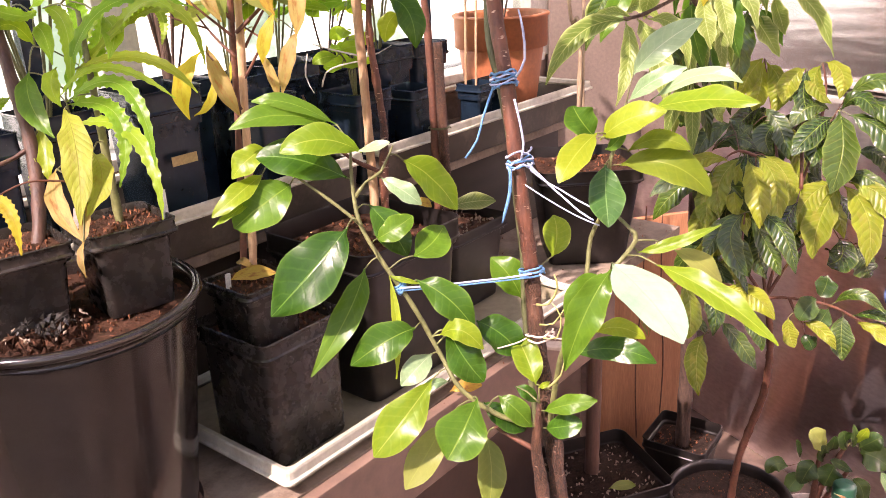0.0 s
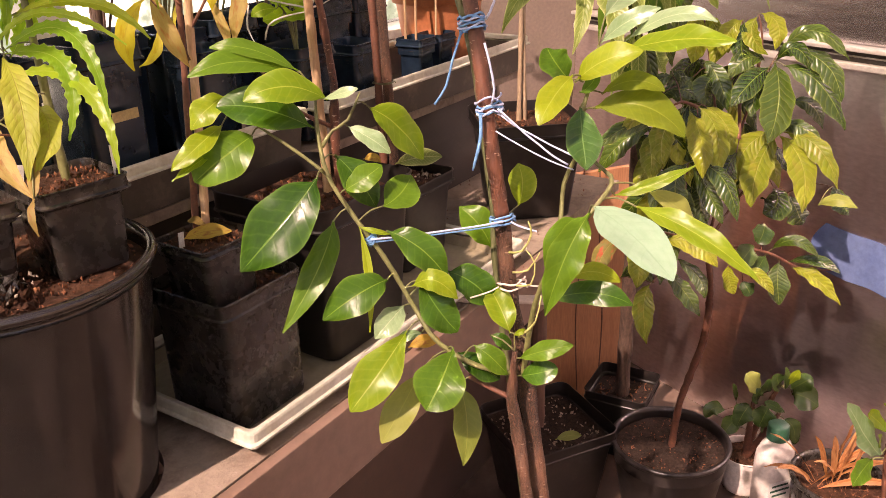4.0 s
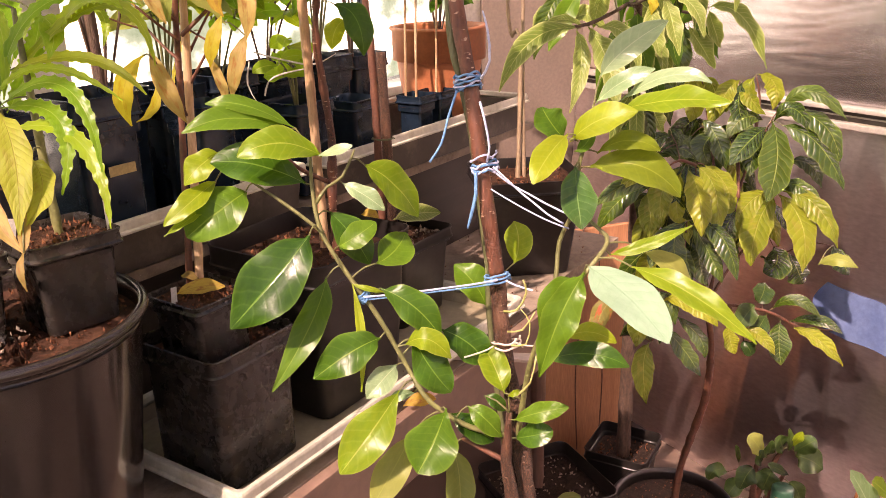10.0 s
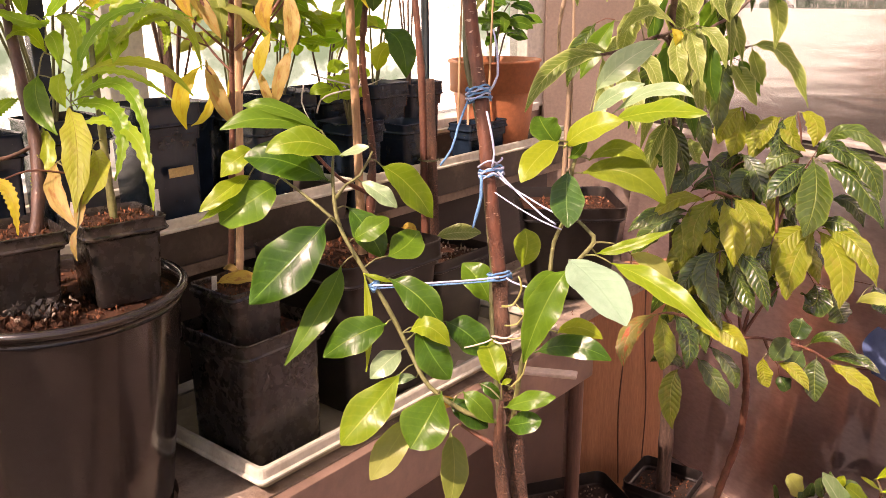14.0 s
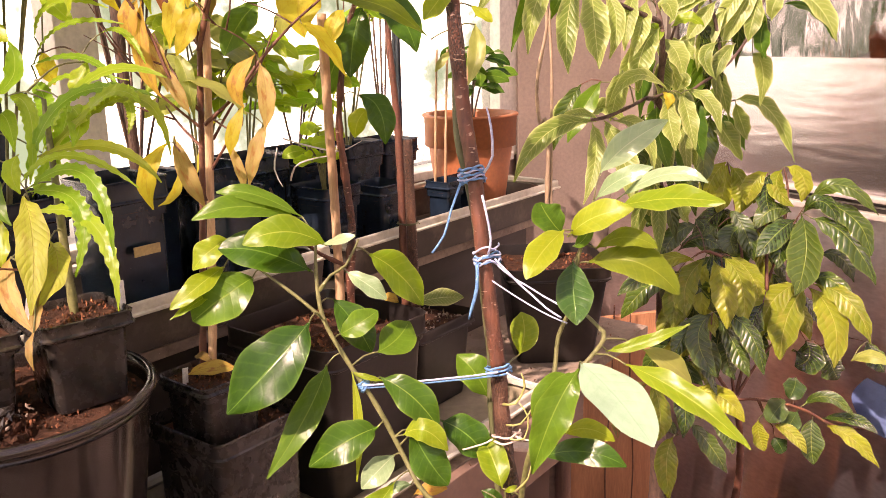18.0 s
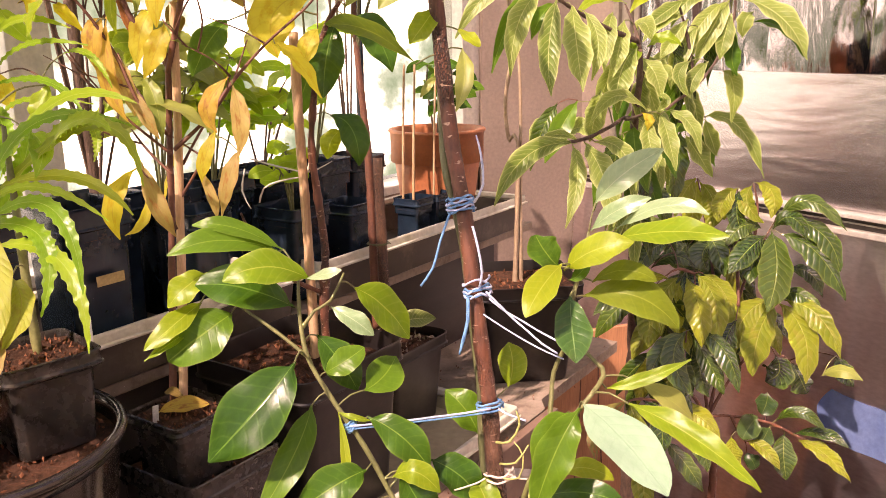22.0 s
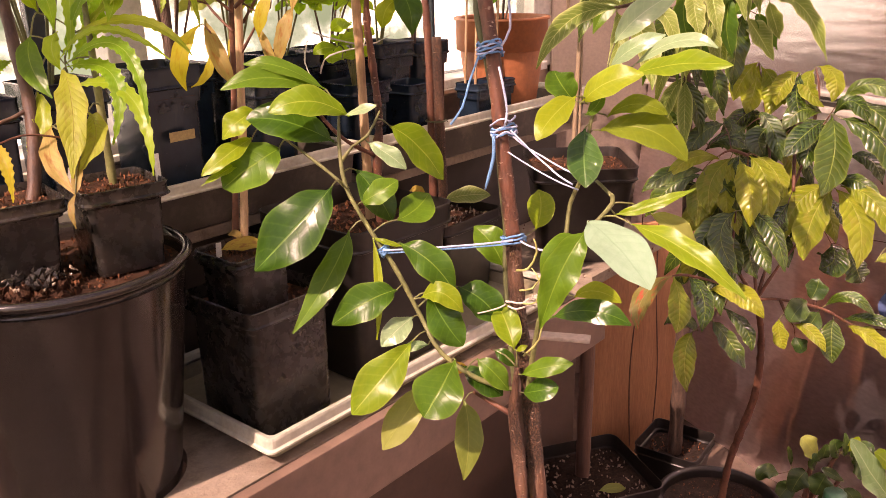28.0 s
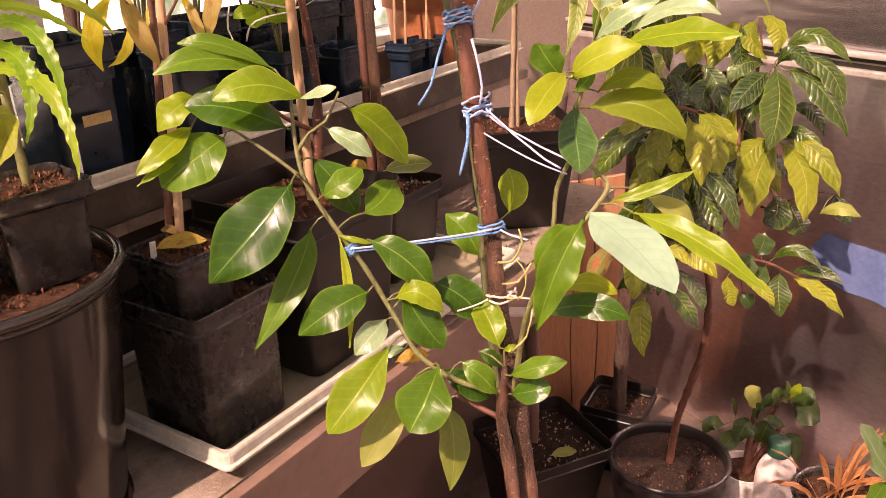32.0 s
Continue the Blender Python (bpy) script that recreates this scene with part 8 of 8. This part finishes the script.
shelf_bush(1.80, 1.17, 1.33, 2.10, 4, 0.16, 0.066, 0.026, ["lime", "wavy", "lime"], 101, per=6, label="dense shrub with bright green oval leaves")
shelf_bush(1.94, 1.18, 1.32, 2.16, 4, 0.15, 0.072, 0.026, ["wavy", "lime", "lime", "green"], 102, per=6, label="green shrub near the dark window bar")
shelf_bush(1.52, 1.19, 1.33, 1.62, 4, 0.09, 0.07, 0.028, ["wavy", "lime"], 103, label="light green seedling in a black pot")
shelf_bush(1.66, 1.19, 1.33, 1.60, 4, 0.09, 0.07, 0.028, ["wavy", "lime"], 104, label="light green seedling in a black pot")
shelf_bush(1.40, 1.20, 1.32, 1.70, 6, 0.10, 0.085, 0.035, ["lime", "olive"], 105, label="thin pale green plant in a black pot")
shelf_bush(1.27, 1.21, 1.33, 2.15, 9, 0.20, 0.10, 0.045, ["olive", "bronze", "lime"], 106, label="tall bush with olive and bronze leaves", per=5, twigs=7)
shelf_bush(0.945, 1.06, 1.34, 2.05, 8, 0.18, 0.10, 0.045, ["olive", "lime", "bronze"], 107, label="tall bush with olive leaves at the window", per=5, twigs=7)
shelf_bush(0.80, 1.06, 1.33, 1.75, 6, 0.14, 0.10, 0.04, ["wavy", "lime"], 108, label="light green bush in a tall pot")
shelf_bush(1.60, 1.05, 1.285, 1.48, 3, 0.05, 0.05, 0.03, ["wavy", "lime"], 109, label="small seedling with lobed leaves", per=4)
shelf_bush(2.20, 1.10, 1.36, 1.60, 4, 0.08, 0.08, 0.03, ["green", "dark"], 110, label="small plant in the terracotta pot", per=5)
for x, y, z in ((2.005, 1.04, 1.25), (2.085, 1.035, 1.25), (1.99, 1.06, 1.25)):
    p = Vector(bench_at(x, y, z))
    tagged(stick("plant_cane", [p, p + Vector((0.004, 0.006, 0.16)), p + Vector((0.01, 0.01, 0.33))], [0.003, 0.003, 0.0025], CANE, None, 6, 0.05, 5), "thin cane in a seedling pot", "cane", "canes")
grey = thing("grey_trunk_plant", "plant with a bare grey trunk at the window", "plant")
stick("trunk", [bench_at(1.27, 1.21, 1.33), bench_at(1.262, 1.21, 1.55), bench_at(1.25, 1.20, 1.75), bench_at(1.20, 1.18, 1.98), bench_at(1.17, 1.16, 2.15)], [0.012, 0.011, 0.010, 0.008, 0.005], GREYBARK, grey, 9, 0.1, 120)
for k, nd in enumerate((bench_at(1.20, 1.18, 1.98), bench_at(1.17, 1.16, 2.15), bench_at(1.24, 1.19, 1.82))):
    hanging_cluster(grey, nd, 6, 0.10, 0.045, ["olive", "bronze"], 0.3, 500 + k, "oval")

tendrils = thing("dried_tendrils", "thin white dried tendrils over the seedling pots", "twigs")
for pts in ([(-0.041, 1.700, 1.361), (-0.032, 1.700, 1.386), (-0.004, 1.690, 1.400), (0.049, 1.670, 1.412)], [(-0.073, 1.780, 1.429), (-0.022, 1.770, 1.416), (0.041, 1.750, 1.408), (0.081, 1.770, 1.424)], [(-0.068, 1.720, 1.419), (-0.070, 1.700, 1.382), (-0.054, 1.690, 1.352)], [(0.049, 1.670, 1.410), (0.057, 1.680, 1.445), (0.050, 1.700, 1.483)]):
    stick("tendril", pts, [0.0016] * (len(pts) - 1) + [0.0007], HUSKTWIG, tendrils, 5, 0.2, len(pts))

# ---------------------------------------------------------------- loose things
bat = part("wooden_batten", box((-0.12, -0.014, 0.0), (0.12, 0.014, 0.008), 0.003), BATTEN, None, "", False, pose(0.352, 1.635, 0.8665, 0, 0, -7))
tagged(bat, "pale wooden batten lying over the ledge edge", "batten")


def bottle(at, rz):
    """A flat plastic feed bottle with shoulders and a screw cap."""
    b = thing("plant_food_bottle", "white plastic plant food bottle with green cap on the floor", "bottle", at, rz)
    prof = ((0.034, 0.0, 0.9), (0.050, 0.006, 0.62), (0.051, 0.18, 0.62), (0.049, 0.207, 0.62), (0.036, 0.232, 0.7), (0.019, 0.247, 1.0), (0.017, 0.254, 1.0))
    v, fc = rings([square_loop(h, z, 0.75, h * k, 5) for h, z, k in prof], True, True)
    piece("body", mesh_of("body", v, fc, WHITE), b)
    v, fc = rings([round_loop(r, z, 28) for r, z in ((0.026, 0.246), (0.0285, 0.249), (0.0270, 0.286), (0.022, 0.291))], True, True)
    piece("cap", mesh_of("cap", v, fc, CAP), b, None, "dark green ribbed screw cap")
    panel = part("label_panel", box((-0.036, -0.0335, 0.03), (0.036, -0.0325, 0.13), 0.0), LABEL, b)
    for z, w in ((0.115, 0.05), (0.10, 0.06), (0.085, 0.045), (0.06, 0.055)):
        part("print_bar", box((-w / 2, -0.0342, z), (w / 2, -0.0337, z + 0.006)), CAP, panel)
    return b


bottle((1.105, 2.03, 0.0), 20)
white = round_pot((1.075, 2.15, 0.0), 0.070, 0.055, 0.12, "small white pot with a round-leaved plant", WHITE, fill=0.85, rim=0.004, drop=0.02, chips=20, seed=51)
pepper = thing("round_leaved_plant", "small plant with dark round leaves on red stalks", "plant")
TOPS = ((1.140, 2.14, 0.335), (1.075, 2.14, 0.295), (1.150, 2.14, 0.25))
for k, tp in enumerate(TOPS):
    stick("stem", [(1.075, 2.15, 0.10), Vector((1.075, 2.15, 0.10)).lerp(Vector(tp), 0.5) + Vector((0.008 * (k - 1), 0, 0.01)), tp], [0.010, 0.008, 0.005], REDTWIG, pepper, 8, 0.16, 130 + k)
bent(pepper, (1.080, 2.130, 0.325), (1.060, 2.115, 0.362), (1.035, 2.115, 0.389), 0.055, "olive", "round")
bent(pepper, (1.095, 2.130, 0.316), (1.095, 2.115, 0.343), (1.099, 2.115, 0.373), 0.035, "small", "round")
bent(pepper, (1.137, 2.130, 0.331), (1.123, 2.115, 0.362), (1.117, 2.115, 0.389), 0.049, "small", "round")
bent(pepper, (1.151, 2.130, 0.330), (1.145, 2.115, 0.371), (1.138, 2.115, 0.408), 0.023, "small", "round")
bent(pepper, (1.157, 2.130, 0.344), (1.164, 2.115, 0.376), (1.173, 2.115, 0.398), 0.029, "lime", "round")
bent(pepper, (1.166, 2.130, 0.329), (1.189, 2.115, 0.358), (1.212, 2.115, 0.374), 0.052, "small", "round")
bent(pepper, (1.171, 2.130, 0.312), (1.193, 2.115, 0.317), (1.240, 2.115, 0.283), 0.078, "small", "round")
bent(pepper, (0.997, 2.130, 0.268), (0.959, 2.115, 0.284), (0.944, 2.115, 0.255), 0.041, "small", "round")
bent(pepper, (1.062, 2.130, 0.279), (1.042, 2.115, 0.266), (1.028, 2.115, 0.224), 0.059, "small", "round")
bent(pepper, (1.113, 2.130, 0.276), (1.098, 2.115, 0.256), (1.087, 2.115, 0.221), 0.065, "small", "round")
bent(pepper, (1.025, 2.130, 0.292), (1.014, 2.115, 0.333), (1.006, 2.115, 0.361), 0.015, "small", "round")
bent(pepper, (1.159, 2.130, 0.256), (1.122, 2.115, 0.286), (1.094, 2.115, 0.301), 0.026, "small", "round")
bent(pepper, (1.161, 2.130, 0.233), (1.181, 2.115, 0.216), (1.193, 2.115, 0.161), 0.045, "small", "round")
bent(pepper, (1.083, 2.130, 0.290), (1.072, 2.115, 0.318), (1.079, 2.115, 0.344), 0.032, "small", "round")
bent(pepper, (1.040, 2.150, 0.230), (1.020, 2.140, 0.215), (1.000, 2.130, 0.190), 0.050, "small", "round")
bent(pepper, (1.120, 2.160, 0.220), (1.130, 2.150, 0.190), (1.125, 2.140, 0.160), 0.050, "small", "round")
rng = random.Random(7)
round_pot((1.23, 1.93, 0.0), 0.11, 0.085, 0.20, "round black floor pot with dried straw and a young shoot", POT, fill=0.88, chips=60, seed=52)
dry = thing("dried_plant", "bundle of dried orange straw leaves", "plant")
for k in range(15):
    a = -0.9 + 2.0 * k / 14 + rng.uniform(-0.15, 0.15)
    b = Vector((1.20 + rng.uniform(-0.04, 0.04), 1.93 + rng.uniform(-0.03, 0.03), 0.175))
    t = b + Vector((math.sin(a) * 0.20, -0.06 * math.cos(a) + rng.uniform(-0.05, 0.05), 0.24 * math.cos(a) - 0.03 + rng.uniform(-0.03, 0.03)))
    husk = bent(dry, b, b.lerp(t, 0.5) + Vector((0, 0, 0.025)), t, rng.uniform(0.012, 0.026), "husk", "lance", rng.uniform(-60, 60))
    husk.name = "straw"
round_pot((0.86, 1.02, 0.0), 0.13, 0.10, 0.25, "round black floor pot of the light green shoot", POT, fill=0.88, chips=40, seed=53)
young = thing("young_shoot", "young shoot with light green leaves and dark twigs", "plant")
stick("stem", [(0.86, 1.02, 0.21), (0.845, 1.02, 0.60), (0.802, 1.020, 0.934), (0.802, 1.020, 0.975), (0.800, 1.020, 1.016), (0.793, 1.020, 1.030)], [0.006, 0.005, 0.0028, 0.0022, 0.0018, 0.001], REDTWIG, young, 7, 0.1, 140)
stick("twig", [(0.802, 1.020, 0.934), (0.840, 1.030, 0.952), (0.831, 1.030, 1.001), (0.829, 1.030, 1.041)], [0.002, 0.0016, 0.0014, 0.0008], REDTWIG, young, 6, 0.1, 141)
bent(young, (0.782, 1.000, 0.968), (0.748, 0.980, 1.012), (0.711, 0.960, 1.070), 0.035, "pale", "elliptic")
bent(young, (0.792, 1.010, 0.993), (0.763, 0.990, 1.026), (0.741, 0.970, 1.048), 0.020, "lime", "elliptic")
bent(young, (0.795, 1.010, 1.022), (0.776, 0.990, 1.042), (0.756, 0.970, 1.061), 0.006, "lime", "elliptic")
bent(young, (0.787, 1.010, 1.035), (0.804, 0.990, 1.067), (0.820, 0.970, 1.087), 0.016, "lime", "elliptic")
bent(young, (0.791, 1.000, 1.026), (0.814, 0.980, 1.037), (0.833, 0.960, 1.028), 0.024, "lime", "elliptic")
bent(young, (0.796, 0.990, 1.010), (0.803, 0.970, 1.026), (0.809, 0.950, 1.040), 0.009, "pale", "elliptic")
bent(young, (0.816, 1.000, 0.961), (0.808, 0.980, 0.986), (0.796, 0.960, 1.011), 0.012, "small", "elliptic")
bent(young, (0.772, 0.970, 0.983), (0.780, 0.950, 1.015), (0.790, 0.930, 1.021), 0.017, "yellow", "elliptic")
bent(young, (0.767, 0.990, 0.972), (0.747, 0.970, 0.971), (0.728, 0.950, 0.966), 0.023, "green", "elliptic")
bent(young, (0.819, 0.990, 0.984), (0.828, 0.970, 1.004), (0.843, 0.950, 1.015), 0.009, "pale", "elliptic")
bent(young, (0.781, 1.010, 0.972), (0.772, 0.990, 0.996), (0.757, 0.970, 1.019), 0.013, "lime", "elliptic")
lab = part("tape_strip", box((-0.024, -0.0008, -0.008), (0.024, 0.0008, 0.008)), TAPE, None, "", False, Matrix.Translation(bench_at(1.118, 0.9735, 1.29)) @ Matrix.Rotation(radians(57.5), 4, "Z"))
tagged(lab, "strip of old brown tape on a dark pot", "tape")
spill = crumbs("spilled_soil", 0.5, 0.866, 260, 0.007, CHIP, None, 61, True)
spill.matrix_basis = BENCH @ Matrix.Translation((1.8, 0.62, 0)) @ Matrix.Diagonal((1, 0.55, 1, 1)) @ Matrix.Translation((0, 0.45, 0))
tagged(spill, "soil crumbs spilled on the ledge", "soil", kind="stuff")

# ---------------------------------------------------------------- litter and cords
def fallen(a, b, width, kind, roll, label):
    t = thing("fallen_leaf", label, "leaf", group="fallen leaves")
    return bent(t, a, Vector(a).lerp(Vector(b), 0.5) + Vector((0, 0, 0.006)), b, width, kind, "elliptic", roll, name="blade")


fallen((-0.095, 1.272, 1.157), (-0.030, 1.292, 1.160), 0.022, "amber", 0, "curled dry orange leaf in the small pot")
fallen((-0.07, 1.31, 1.158), (-0.10, 1.32, 1.166), 0.016, "bronze", 30, "curled dry brown leaf in the small pot")
fallen((0.53, 2.05, 0.242), (0.60, 2.06, 0.246), 0.026, "olive", 0, "fallen olive leaf on the gritty soil")
fallen((0.20, 1.445, 0.876), (0.255, 1.46, 0.880), 0.024, "amber", 0, "fallen orange leaf in the tray")
fallen((0.16, 1.90, 1.062), (0.26, 1.93, 1.066), 0.04, "soft", 0, "fallen pale leaf on the litter of a pot")
fallen((0.115, 1.72, 1.130), (0.15, 1.70, 1.128), 0.02, "amber", 0, "fallen brown leaf in a pot")
copy_thing(tag, pose(-0.098, 1.268, 1.118, 10, 0, 40))
for pts in ([(0.655, 2.52, 0.86), (0.650, 2.50, 0.60), (0.640, 2.50, 0.36), (0.652, 2.51, 0.10)], [(0.70, 2.52, 0.86), (0.705, 2.51, 0.62), (0.722, 2.51, 0.36), (0.716, 2.51, 0.10)]):
    tagged(stick("hanging_cord", pts, [0.0022] * 4, REDTWIG, None, 6, 0.1, 9), "thin red-brown cord hanging before the wooden board", "cord", "hanging cords")
clump = thing("compost_clump", "dark fibrous compost clump with white grit between the pots", "soil", (-0.225, 1.02, 1.178))
crumbs("fibre", 0.05, 0.008, 60, 0.02, SOIL, clump, 71)
crumbs("fibre", 0.035, 0.024, 40, 0.018, POT, clump, 73)
crumbs("grit", 0.05, 0.024, 40, 0.006, PERLITE, clump, 72)
